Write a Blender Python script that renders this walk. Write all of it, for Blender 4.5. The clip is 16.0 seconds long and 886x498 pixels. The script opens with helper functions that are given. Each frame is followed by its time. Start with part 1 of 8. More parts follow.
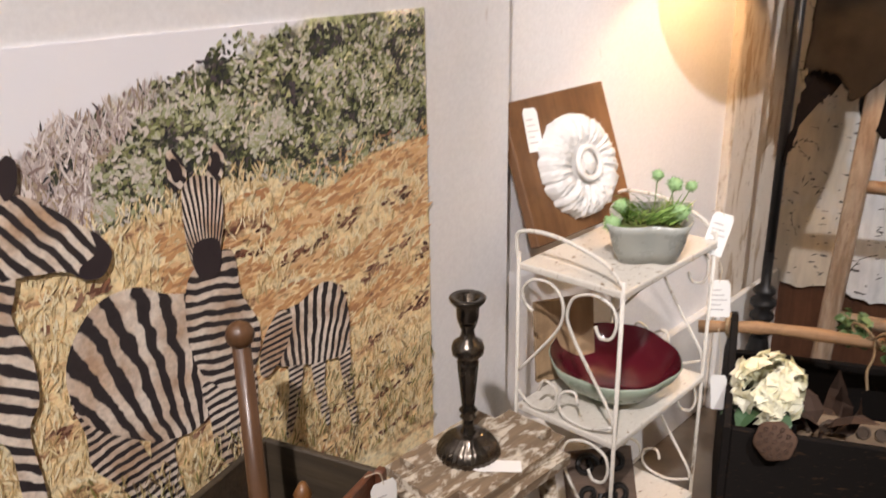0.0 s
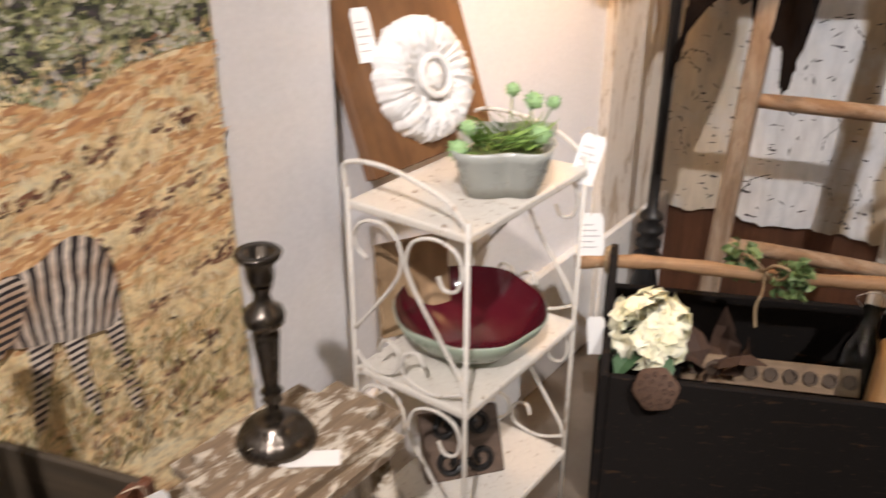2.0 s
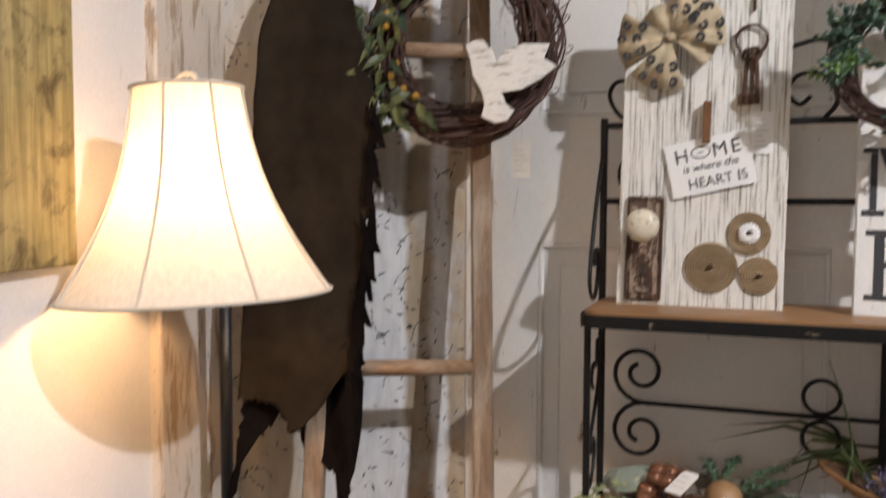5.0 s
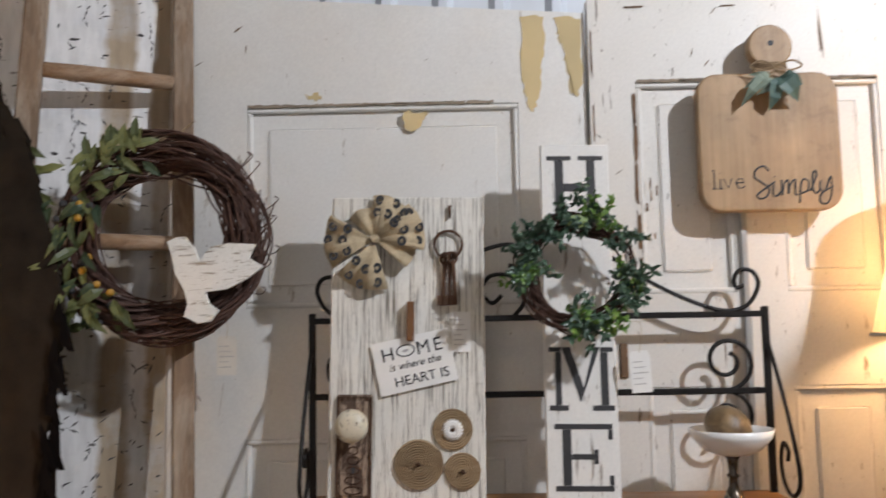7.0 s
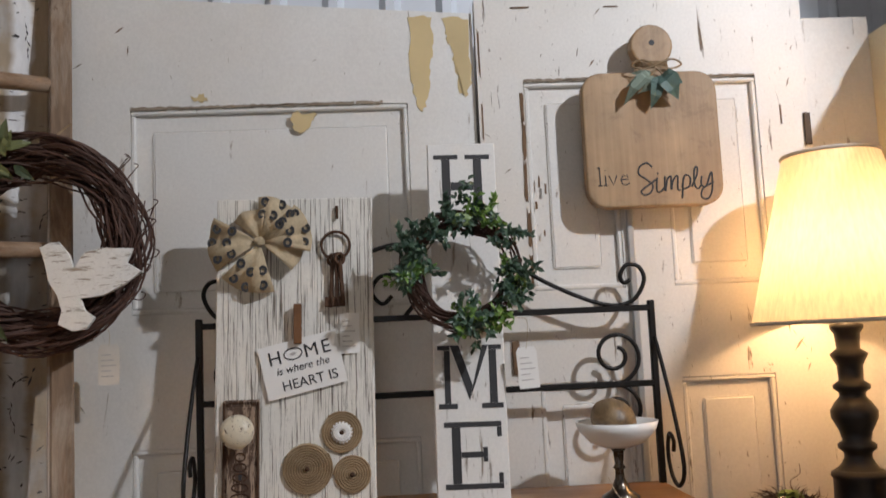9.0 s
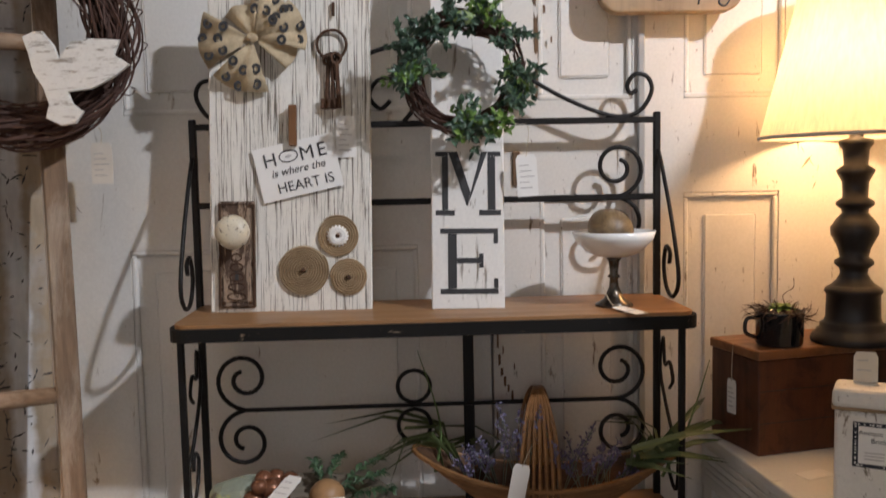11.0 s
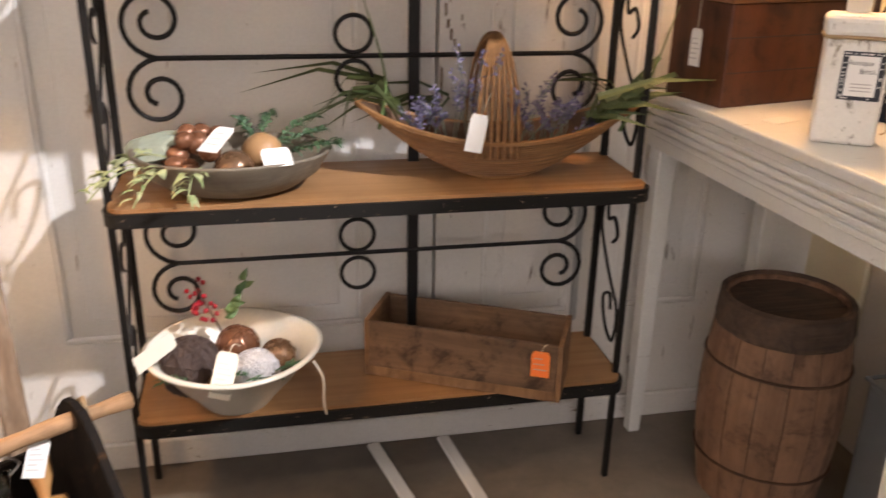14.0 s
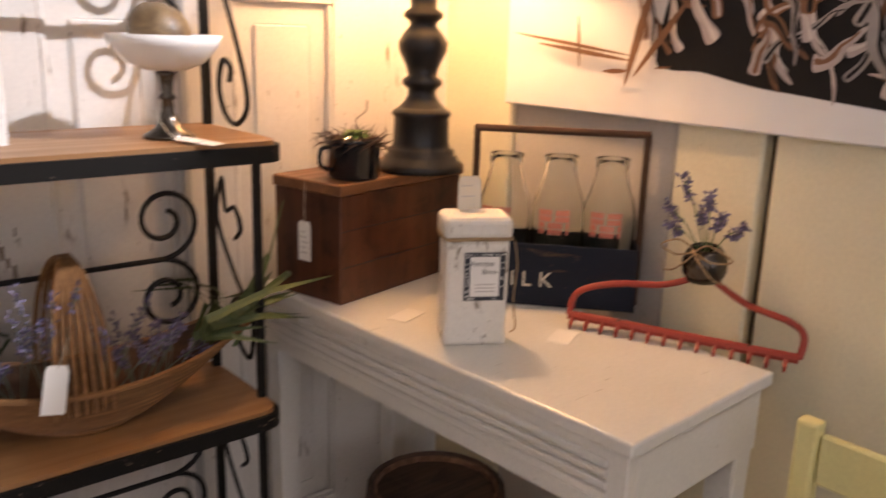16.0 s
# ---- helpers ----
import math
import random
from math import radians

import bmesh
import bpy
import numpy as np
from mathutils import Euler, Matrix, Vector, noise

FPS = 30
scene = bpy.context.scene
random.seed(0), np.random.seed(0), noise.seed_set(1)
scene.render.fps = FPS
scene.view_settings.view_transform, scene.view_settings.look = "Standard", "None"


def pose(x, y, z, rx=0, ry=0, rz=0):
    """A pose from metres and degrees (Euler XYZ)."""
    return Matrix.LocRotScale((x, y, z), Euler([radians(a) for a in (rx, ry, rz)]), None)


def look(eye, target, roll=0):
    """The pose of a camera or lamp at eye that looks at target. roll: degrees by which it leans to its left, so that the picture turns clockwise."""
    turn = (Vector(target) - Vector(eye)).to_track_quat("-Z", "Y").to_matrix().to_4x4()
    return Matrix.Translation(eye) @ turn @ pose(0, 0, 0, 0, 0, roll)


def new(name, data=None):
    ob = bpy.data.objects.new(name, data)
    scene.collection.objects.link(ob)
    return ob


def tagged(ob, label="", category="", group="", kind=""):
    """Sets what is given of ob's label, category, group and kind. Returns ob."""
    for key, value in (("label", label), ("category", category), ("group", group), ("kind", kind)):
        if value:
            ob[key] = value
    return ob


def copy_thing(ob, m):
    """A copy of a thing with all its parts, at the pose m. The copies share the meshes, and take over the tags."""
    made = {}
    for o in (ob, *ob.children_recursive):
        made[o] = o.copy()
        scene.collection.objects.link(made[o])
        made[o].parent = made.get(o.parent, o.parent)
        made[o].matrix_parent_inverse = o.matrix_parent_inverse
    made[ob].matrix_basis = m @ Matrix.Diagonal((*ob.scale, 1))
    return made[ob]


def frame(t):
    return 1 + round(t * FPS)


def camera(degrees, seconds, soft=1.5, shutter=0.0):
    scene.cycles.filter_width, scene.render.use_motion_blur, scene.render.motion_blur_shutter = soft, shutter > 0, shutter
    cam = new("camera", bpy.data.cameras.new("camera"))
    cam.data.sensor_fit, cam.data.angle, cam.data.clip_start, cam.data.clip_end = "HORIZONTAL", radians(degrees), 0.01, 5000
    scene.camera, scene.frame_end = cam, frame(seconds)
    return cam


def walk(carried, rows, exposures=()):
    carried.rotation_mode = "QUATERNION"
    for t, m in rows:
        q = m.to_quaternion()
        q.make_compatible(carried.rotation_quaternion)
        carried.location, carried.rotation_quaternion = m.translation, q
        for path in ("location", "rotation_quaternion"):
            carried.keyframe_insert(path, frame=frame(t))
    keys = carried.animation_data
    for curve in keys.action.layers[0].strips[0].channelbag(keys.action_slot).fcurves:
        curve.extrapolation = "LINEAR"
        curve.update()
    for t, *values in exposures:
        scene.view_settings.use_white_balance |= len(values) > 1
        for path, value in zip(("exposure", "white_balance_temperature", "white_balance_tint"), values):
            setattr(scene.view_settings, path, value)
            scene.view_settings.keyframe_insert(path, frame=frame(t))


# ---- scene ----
cam = camera(55.0, 16.0, shutter=0.5)
PATH = [
    (0, (0.43, 0.117, 1.139), (-1.083, 1.229, 0.451), -0.9),
    (0.5, (0.393, 0.147, 1.11), (-1.133, 1.185, 0.338), -1.1),
    (1, (0.367, 0.17, 1.089), (-1.137, 1.202, 0.268), -1.2),
    (1.5, (0.345, 0.235, 1.081), (-1.086, 1.324, 0.207), -0.7),
    (2, (0.324, 0.347, 1.073), (-1.001, 1.573, 0.211), 0.1),
    (2.5, (0.33, 0.426, 1.065), (-0.878, 1.796, 0.251), -0.6),
    (3, (0.339, 0.476, 1.07), (-0.739, 1.989, 0.326), -0.3),
    (3.5, (0.345, 0.499, 1.098), (-0.596, 2.146, 0.466), 0.1),
    (4, (0.318, 0.498, 1.15), (-0.488, 2.242, 0.597), 0.3),
    (4.5, (0.311, 0.51, 1.258), (-0.436, 2.315, 0.83), 0.1),
    (4.7, (0.314, 0.494, 1.239), (-0.422, 2.333, 0.963), 0.2),
    (6.8, (0.327, 0.514, 1.367), (0.21, 2.503, 1.538), -1.0),
    (7, (0.322, 0.513, 1.368), (0.284, 2.504, 1.564), -1.0),
    (7.5, (0.336, 0.49, 1.375), (0.398, 2.473, 1.629), -1.2),
    (8, (0.381, 0.487, 1.372), (0.484, 2.463, 1.662), -2.1),
    (8.2, (0.397, 0.495, 1.361), (0.519, 2.469, 1.654), -2.7),
    (10.3, (0.419, 0.545, 1.335), (0.515, 2.542, 1.281), -2.1),
    (10.5, (0.419, 0.552, 1.322), (0.514, 2.548, 1.236), -2.0),
    (11, (0.428, 0.556, 1.29), (0.515, 2.547, 1.123), -1.2),
    (11.5, (0.404, 0.56, 1.249), (0.485, 2.541, 0.99), -0.2),
    (12, (0.373, 0.581, 1.204), (0.478, 2.543, 0.833), 0.5),
    (12.5, (0.337, 0.607, 1.163), (0.476, 2.541, 0.671), 0.6),
    (13, (0.313, 0.638, 1.113), (0.46, 2.523, 0.46), 0.6),
    (13.5, (0.298, 0.661, 1.092), (0.49, 2.509, 0.351), 0.6),
    (14, (0.276, 0.697, 1.084), (0.67, 2.512, 0.344), 1.2),
    (14.5, (0.257, 0.742, 1.133), (0.884, 2.518, 0.461), 0.9),
    (15, (0.271, 0.801, 1.148), (1.114, 2.517, 0.562), 1.3),
    (15.5, (0.313, 0.895, 1.181), (1.346, 2.515, 0.627), 1.4),
    (16, (0.339, 0.954, 1.206), (1.598, 2.426, 0.704), 1.8),
]
EXPOSURES = [(0.0, 0.35, 7050, 20), (1.0, 0.45, 7100, 20), (2.0, 0.44, 7100, 20), (3.0, 0.3, 7150, 20), (3.5, 0.15, 7150, 20), (4.5, 0.14, 6900, 19), (7.0, -0.22, 6500, 16), (8.2, -0.52, 6550, 16), (10.5, -0.42, 6500, 18), (11.5, -0.06, 6550, 17), (12.5, 0.42, 6650, 18), (13.5, 1.18, 6850, 20), (14.5, 1.36, 6950, 22), (15.2, 0.98, 6850, 24), (16.0, 0.65, 6850, 25)]
walk(cam, [(t, look(eye, target, roll)) for t, eye, target, roll in PATH], EXPOSURES)

# ---- light ----
world = bpy.data.worlds.new("world")
world.use_nodes = True
scene.world = world
sky = world.node_tree.nodes.new("ShaderNodeTexSky")
sky.sky_type, sky.sun_disc, sky.sun_elevation = "NISHITA", False, radians(40)
world.node_tree.links.new(sky.outputs[0], world.node_tree.nodes["Background"].inputs[0])
world.node_tree.nodes["Background"].inputs[1].default_value = 0.05


def lamp(name, kind, m, power, colour, size=0.1, size_y=None, spot=None, blend=0.3):
    data = bpy.data.lights.new(name, kind)
    data.energy, data.color = power, colour
    if kind == "AREA":
        data.shape, data.size, data.size_y = "RECTANGLE", size, size_y or size
    else:
        data.shadow_soft_size = size
    if kind == "SPOT":
        data.spot_size, data.spot_blend = radians(spot), blend
    ob = new(name, data)
    ob.matrix_world = m
    return ob


KEY = (2.18, 0.35, 2.95)
lamp("spot_key", "SPOT", look(KEY, (0.16, 2.18, 1.33)), 315, (0.89, 0.955, 1.0), 0.05, spot=55, blend=0.45)
lamp("spot_left", "SPOT", look((1.6, -1.4, 3.6), (-0.7, 0.05, 0.78)), 580, (0.95, 0.97, 1.0), 0.07, spot=41, blend=0.6)
# Added soft fill from above; no fixture stands for it.
lamp("overhead_fill_light", "AREA", look((0.6, -0.6, 4.1), (0.6, -0.6, 0)), 18, (1.0, 0.9, 0.77), 2.4, 0.5)
# Added cool fill from behind the camera; the south wall has no opening.
lamp("front_fill_light", "AREA", look((-0.3, -4.6, 1.8), (0.4, 2, 0.9)), 28, (0.93, 0.96, 1.0), 3.2, 1.8)
lamp("floor_lamp_bulb", "POINT", pose(-0.497, 1.59, 1.25), 7.0, (1.0, 0.63, 0.31), 0.035)
lamp("table_lamp_bulb", "POINT", pose(1.265, 2.105, 1.47), 8.4, (1.0, 0.61, 0.29), 0.035)


# ---- materials ----
def nodes_of(name):
    m = bpy.data.materials.new(name)
    m.use_nodes = True
    t = m.node_tree
    return m, t, t.nodes["Principled BSDF"], t.links


def coord(t, scale=(1, 1, 1), turn=(0, 0, 0), vary=True):
    """Object coordinates in metres, shifted by the object's own random number."""
    tc = t.nodes.new("ShaderNodeTexCoord")
    mp = t.nodes.new("ShaderNodeMapping")
    mp.inputs["Scale"].default_value = scale
    mp.inputs["Rotation"].default_value = turn
    if vary:
        info = t.nodes.new("ShaderNodeObjectInfo")
        mul = t.nodes.new("ShaderNodeVectorMath")
        mul.operation = "SCALE"
        mul.inputs[0].default_value = (7.3, 3.1, 5.7)
        t.links.new(info.outputs["Random"], mul.inputs["Scale"])
        t.links.new(mul.outputs[0], mp.inputs["Location"])
    t.links.new(tc.outputs["Object"], mp.inputs["Vector"])
    return mp.outputs[0]


def noise_tex(t, vec, scale, detail=6, rough=0.6, dist=0.0):
    n = t.nodes.new("ShaderNodeTexNoise")
    n.inputs["Scale"].default_value, n.inputs["Detail"].default_value = scale, detail
    n.inputs["Roughness"].default_value, n.inputs["Distortion"].default_value = rough, dist
    t.links.new(vec, n.inputs["Vector"])
    return n.outputs["Fac"]


def ramp(t, fac, stops, interp="LINEAR"):
    r = t.nodes.new("ShaderNodeValToRGB")
    e = r.color_ramp
    e.interpolation = interp
    while len(e.elements) < len(stops):
        e.elements.new(0.5)
    for el, (p, c) in zip(e.elements, stops):
        el.position = p
        el.color = (*c, 1) if len(c) == 3 else c
    t.links.new(fac, r.inputs[0])
    return r.outputs[0]


def mixc(t, fac, a, b, mode="MIX"):
    n = t.nodes.new("ShaderNodeMix")
    n.data_type, n.blend_type = "RGBA", mode
    for sock, v in ((n.inputs[0], fac), (n.inputs[6], a), (n.inputs[7], b)):
        if isinstance(v, (int, float)):
            sock.default_value = v
        elif isinstance(v, tuple):
            sock.default_value = (*v, 1)
        else:
            t.links.new(v, sock)
    return n.outputs[2]


def bump(t, b, height, strength, dist=0.01):
    n = t.nodes.new("ShaderNodeBump")
    n.inputs["Strength"].default_value, n.inputs["Distance"].default_value = strength, dist
    t.links.new(height, n.inputs["Height"])
    t.links.new(n.outputs[0], b.inputs["Normal"])


def grey(v):
    return (v, v, v)


def plain(name, c, rough=0.6, metal=0.0, var=0.18, scale=30, relief=0.15, spec=0.5):
    """A surface of one colour with two scales of wear."""
    m, t, b, l = nodes_of(name)
    v = coord(t)
    n1, n2 = noise_tex(t, v, scale), noise_tex(t, v, scale * 0.15, 3)
    dark = tuple(x * (1 - var) for x in c)
    light = tuple(min(1, x * (1 + var * 0.6)) for x in c)
    col = ramp(t, n2, [(0.3, dark), (0.7, light)])
    col = mixc(t, 0.35, col, ramp(t, n1, [(0.3, dark), (0.7, light)]))
    l.new(col, b.inputs["Base Color"])
    l.new(ramp(t, n1, [(0.2, grey(max(0.03, rough - 0.12))), (0.8, grey(min(1, rough + 0.12)))]), b.inputs["Roughness"])
    b.inputs["Metallic"].default_value = metal
    b.inputs["Specular IOR Level"].default_value = spec
    bump(t, b, n1, relief, 0.004)
    return m


def wood(name, dark, light, axis=0, fine=1.0, rough=0.55, relief=0.3, blotch=0.3):
    """Grain that runs along one axis of the object."""
    m, t, b, l = nodes_of(name)
    s = [26 * fine] * 3
    s[axis] = 1.6 * fine
    v = coord(t, tuple(s))
    n1 = noise_tex(t, v, 1.0, 8, 0.65, 0.6)
    s2 = [170 * fine] * 3
    s2[axis] = 5 * fine
    n2 = noise_tex(t, coord(t, tuple(s2)), 1.0, 4, 0.6)
    n3, n5 = noise_tex(t, coord(t), 4, 5, 0.65), noise_tex(t, coord(t), 17, 6, 0.7, 0.5)
    col = ramp(t, n1, [(0.28, dark), (0.5, tuple((x + y) / 2 for x, y in zip(dark, light))), (0.72, light)])
    col = mixc(t, 0.3, col, ramp(t, n2, [(0.3, grey(0.45)), (0.65, grey(1.0))]), "MULTIPLY")
    col = mixc(t, 0.6, col, ramp(t, n3, [(0.32, grey(0.5)), (0.66, grey(1.0))]), "MULTIPLY")
    col = mixc(t, blotch, col, ramp(t, n5, [(0.36, (0.3, 0.24, 0.2)), (0.48, grey(0.9)), (0.7, (1.15, 1.1, 1.05))]), "MULTIPLY")
    l.new(col, b.inputs["Base Color"])
    l.new(ramp(t, n2, [(0.2, grey(rough + 0.15)), (0.8, grey(rough - 0.1))]), b.inputs["Roughness"])
    bump(t, b, n2, relief, 0.002)
    return m


def chipped(name, paint, under, amount=0.5, axis=2, rough=0.5, scale=9.0, grime=0.25, edge=0.03, stretch=5.0, spec=0.5):
    """Old paint: flaked off in patches drawn out along the grain, and dirty."""
    m, t, b, l = nodes_of(name)
    s = [stretch] * 3
    s[axis] = 1.0
    v = coord(t, tuple(s))
    n1 = noise_tex(t, v, scale, 9, 0.68, 0.4)
    n2 = noise_tex(t, coord(t), 2.2, 5)
    n3 = noise_tex(t, coord(t), 160, 3)
    n5 = noise_tex(t, coord(t, tuple(1 + (q - 1) * 0.5 for q in s)), scale * 5, 5, 0.7)
    fine_cut = min(amount - 0.02, 0.36)
    mask = mixc(t, 1.0, ramp(t, n1, [(amount - edge, grey(0)), (amount + edge, grey(1))]), ramp(t, n5, [(fine_cut - 0.02, grey(0.2)), (fine_cut + 0.02, grey(1))]), "MULTIPLY")
    pc = mixc(t, ramp(t, n2, [(0.35, grey(0)), (0.75, grey(grime))]), paint, tuple(x * y for x, y in zip(paint, (0.62, 0.55, 0.45))))
    pc = mixc(t, 0.12, pc, ramp(t, n3, [(0.3, grey(0.3)), (0.7, grey(1))]), "MULTIPLY")
    s2 = [120] * 3
    s2[axis] = 4
    n4 = noise_tex(t, coord(t, tuple(s2)), 1, 4)
    uc = mixc(t, 0.6, under, ramp(t, n4, [(0.3, grey(0.35)), (0.7, grey(1))]), "MULTIPLY")
    l.new(mixc(t, mask, uc, pc), b.inputs["Base Color"])
    l.new(ramp(t, mask, [(0, grey(0.85)), (1, grey(rough))]), b.inputs["Roughness"])
    b.inputs["Specular IOR Level"].default_value = spec
    bump(t, b, mixc(t, 0.15, mask, n4), 0.5, 0.0015)
    return m


def clear(name, tint=(0.95, 0.97, 0.96)):
    m, t, b, l = nodes_of(name)
    b.inputs["Base Color"].default_value = (*tint, 1)
    b.inputs["Transmission Weight"].default_value = 1
    b.inputs["Roughness"].default_value, b.inputs["IOR"].default_value = 0.03, 1.22
    return m


def shade_cloth(name, c, pleats=0.0, share=0.6):
    """Thin lampshade cloth that lets the bulb's light through."""
    m, t, b, l = nodes_of(name)
    out = t.nodes["Material Output"]
    tr, df, mx = t.nodes.new("ShaderNodeBsdfTranslucent"), t.nodes.new("ShaderNodeBsdfDiffuse"), t.nodes.new("ShaderNodeMixShader")
    v = coord(t, (1, 1, 0.1))
    n = noise_tex(t, v, 140, 3)
    col = ramp(t, n, [(0.3, tuple(x * (0.9 - pleats) for x in c)), (0.7, c)])
    l.new(col, tr.inputs[0])
    l.new(col, df.inputs[0])
    mx.inputs[0].default_value = share
    l.new(df.outputs[0], mx.inputs[1])
    l.new(tr.outputs[0], mx.inputs[2])
    l.new(mx.outputs[0], out.inputs[0])
    return m


WALL_WHITE = chipped("old_white_wall", (0.8, 0.79, 0.79), (0.42, 0.3, 0.2), 0.3, 2, 0.55, 3.0, 0.12)
DOOR_WHITE = chipped("old_white_door_paint", (0.77, 0.765, 0.74), (0.3, 0.22, 0.14), 0.325, 2, 0.45, 5.0, 0.3)
DOOR_WHITE_B = chipped("old_white_door_paint_b", (0.77, 0.75, 0.71), (0.22, 0.16, 0.11), 0.345, 2, 0.45, 7.0, 0.3)
CREAM = chipped("cream_board_paint", (0.74, 0.69, 0.52), (0.3, 0.22, 0.12), 0.3, 2, 0.5, 4.0, 0.25)
GREY_BOARD = chipped("grey_board_paint", (0.5, 0.48, 0.45), (0.25, 0.2, 0.15), 0.3, 2, 0.6, 4.0, 0.3)
TRIM_OLD = chipped("worn_trim", (0.7, 0.63, 0.55), (0.5, 0.38, 0.27), 0.43, 2, 0.6, 5.0, 0.3)
BASE_WHITE = chipped("baseboard_paint", (0.75, 0.73, 0.7), (0.3, 0.22, 0.15), 0.33, 0, 0.5, 7.0, 0.3)
RIM_BLACK = chipped("worn_black_rim", (0.014, 0.013, 0.012), (0.42, 0.32, 0.22), 0.345, 0, 0.5, 12, 0.0, 0.02, 3.0, 0.15)
BLACK_IRON = plain("black_iron", (0.016, 0.0145, 0.0135), 0.45, 0.3, 0.3, 60, 0.2, 0.3)
SHELF_WOOD = wood("shelf_board", (0.34, 0.165, 0.065), (0.46, 0.25, 0.11), 0, 0.3, 0.4, 0.04, 0.12)
TABLE_WHITE = chipped("table_paint", (0.74, 0.735, 0.7), (0.42, 0.37, 0.3), 0.31, 0, 0.3, 6.0, 0.35)
STREAK_WHITE = plain("streak_white", (0.78, 0.77, 0.74), 0.45, 0, 0.06, 25)


def concrete():
    m, t, b, l = nodes_of("concrete_floor")
    v = coord(t, vary=False)
    n1, n2, n3 = noise_tex(t, v, 1.6, 8, 0.65), noise_tex(t, v, 22, 6), noise_tex(t, v, 220, 3)
    col = ramp(t, n1, [(0.32, (0.07, 0.055, 0.042)), (0.5, (0.15, 0.122, 0.094)), (0.7, (0.27, 0.23, 0.185))])
    col = mixc(t, 0.4, col, ramp(t, n2, [(0.3, grey(0.5)), (0.7, grey(1))]), "MULTIPLY")
    l.new(col, b.inputs["Base Color"])
    l.new(ramp(t, n2, [(0.3, grey(0.28)), (0.7, grey(0.5))]), b.inputs["Roughness"])
    bump(t, b, n3, 0.12, 0.002)
    return m


CONCRETE = concrete()
METAL_SHEET = plain("corrugated_metal", (0.66, 0.7, 0.75), 0.45, 0.15, 0.15, 12, 0.05)
CEIL = plain("ceiling_paint", (0.6, 0.6, 0.6), 0.8)
STORE_WALL = plain("store_wall_paint", (0.62, 0.6, 0.57), 0.8)


# ---- mesh helpers ----
STUFF = {"lavender_bloom", "leaf_spray", "grass_tuft", "dry_moss", "leaf_relief", "boxwood_sprig", "petal_head", "printed_foliage", "printed_grass", "printed_earth", "printed_mark"}

def part(name, bm, material, parent=None, label="", at=None, smooth=False):
    me = bpy.data.meshes.new(name)
    bmesh.ops.recalc_face_normals(bm, faces=bm.faces)
    bm.to_mesh(me)
    bm.free()
    if smooth:
        for p in me.polygons:
            p.use_smooth = True
    for mm in material if isinstance(material, (list, tuple)) else [material]:
        me.materials.append(mm)
    ob = new(name, me)
    if at is not None:
        ob.matrix_basis = at
    if parent is not None:
        ob.parent = parent
    if label:
        ob["label"] = label
    if name in STUFF:
        ob["kind"] = "stuff"
    return ob


def thing(name, m, label, category, group=""):
    """An Empty at the thing's base, which holds its parts."""
    ob = new(name)
    ob.empty_display_size = 0.05
    ob.matrix_basis = m
    return tagged(ob, label, category, group)


def merged(*bms):
    out = bmesh.new()
    me = bpy.data.meshes.new("tmp")
    for bm in bms:
        bm.to_mesh(me)
        bm.free()
        out.from_mesh(me)
    bpy.data.meshes.remove(me)
    return out


def box(x0, x1, y0, y1, z0, z1, bevel=0.0, seg=1):
    bm = bmesh.new()
    bmesh.ops.create_cube(bm, size=1, matrix=Matrix.Translation(((x0 + x1) / 2, (y0 + y1) / 2, (z0 + z1) / 2)) @ Matrix.Diagonal((x1 - x0, y1 - y0, z1 - z0, 1)))
    if bevel:
        bmesh.ops.bevel(bm, geom=bm.edges[:], offset=bevel, segments=seg, profile=0.5, affect="EDGES")
    return bm


def lathe(profile, seg=32, sx=1.0, sy=1.0, wave=None):
    """A turned shape from (radius, height) pairs; open ends are closed where the radius is 0."""
    bm = bmesh.new()
    rings = []
    for r, z in profile:
        if r <= 1e-6:
            rings.append([bm.verts.new((0, 0, z))])
            continue
        ring = []
        for i in range(seg):
            a = 2 * math.pi * i / seg
            k = r * (wave(a, z) if wave else 1)
            ring.append(bm.verts.new((k * sx * math.cos(a), k * sy * math.sin(a), z)))
        rings.append(ring)
    for a, b in zip(rings, rings[1:]):
        for i in range(seg):
            j = (i + 1) % seg
            if len(a) == 1 and len(b) > 1:
                bm.faces.new((a[0], b[i], b[j]))
            elif len(b) == 1 and len(a) > 1:
                bm.faces.new((a[i], a[j], b[0]))
            elif len(a) > 1:
                bm.faces.new((a[i], a[j], b[j], b[i]))
    return bm


def tube(points, r, seg=8, closed=False, taper=None):
    """A round bar along points; taper gives the radius as a function of 0..1."""
    pts = [Vector(p) for p in points]
    n = len(pts)
    bm = bmesh.new()
    rings, up = [], None
    for i, p in enumerate(pts):
        a = pts[(i - 1) % n] if closed or i else p
        c = pts[(i + 1) % n] if closed or i < n - 1 else p
        d = (c - a).normalized()
        if up is None:
            up = d.orthogonal().normalized()
        up = (up - d * up.dot(d)).normalized()
        side = d.cross(up)
        k = taper(i / max(1, n - 1)) if taper else r
        rings.append([bm.verts.new(p + k * (math.cos(2 * math.pi * j / seg) * up + math.sin(2 * math.pi * j / seg) * side)) for j in range(seg)])
    for i in range(n if closed else n - 1):
        a, b = rings[i], rings[(i + 1) % n]
        for j in range(seg):
            bm.faces.new((a[j], a[(j + 1) % seg], b[(j + 1) % seg], b[j]))
    if not closed:
        bm.faces.new(rings[0][::-1])
        bm.faces.new(rings[-1])
    return bm


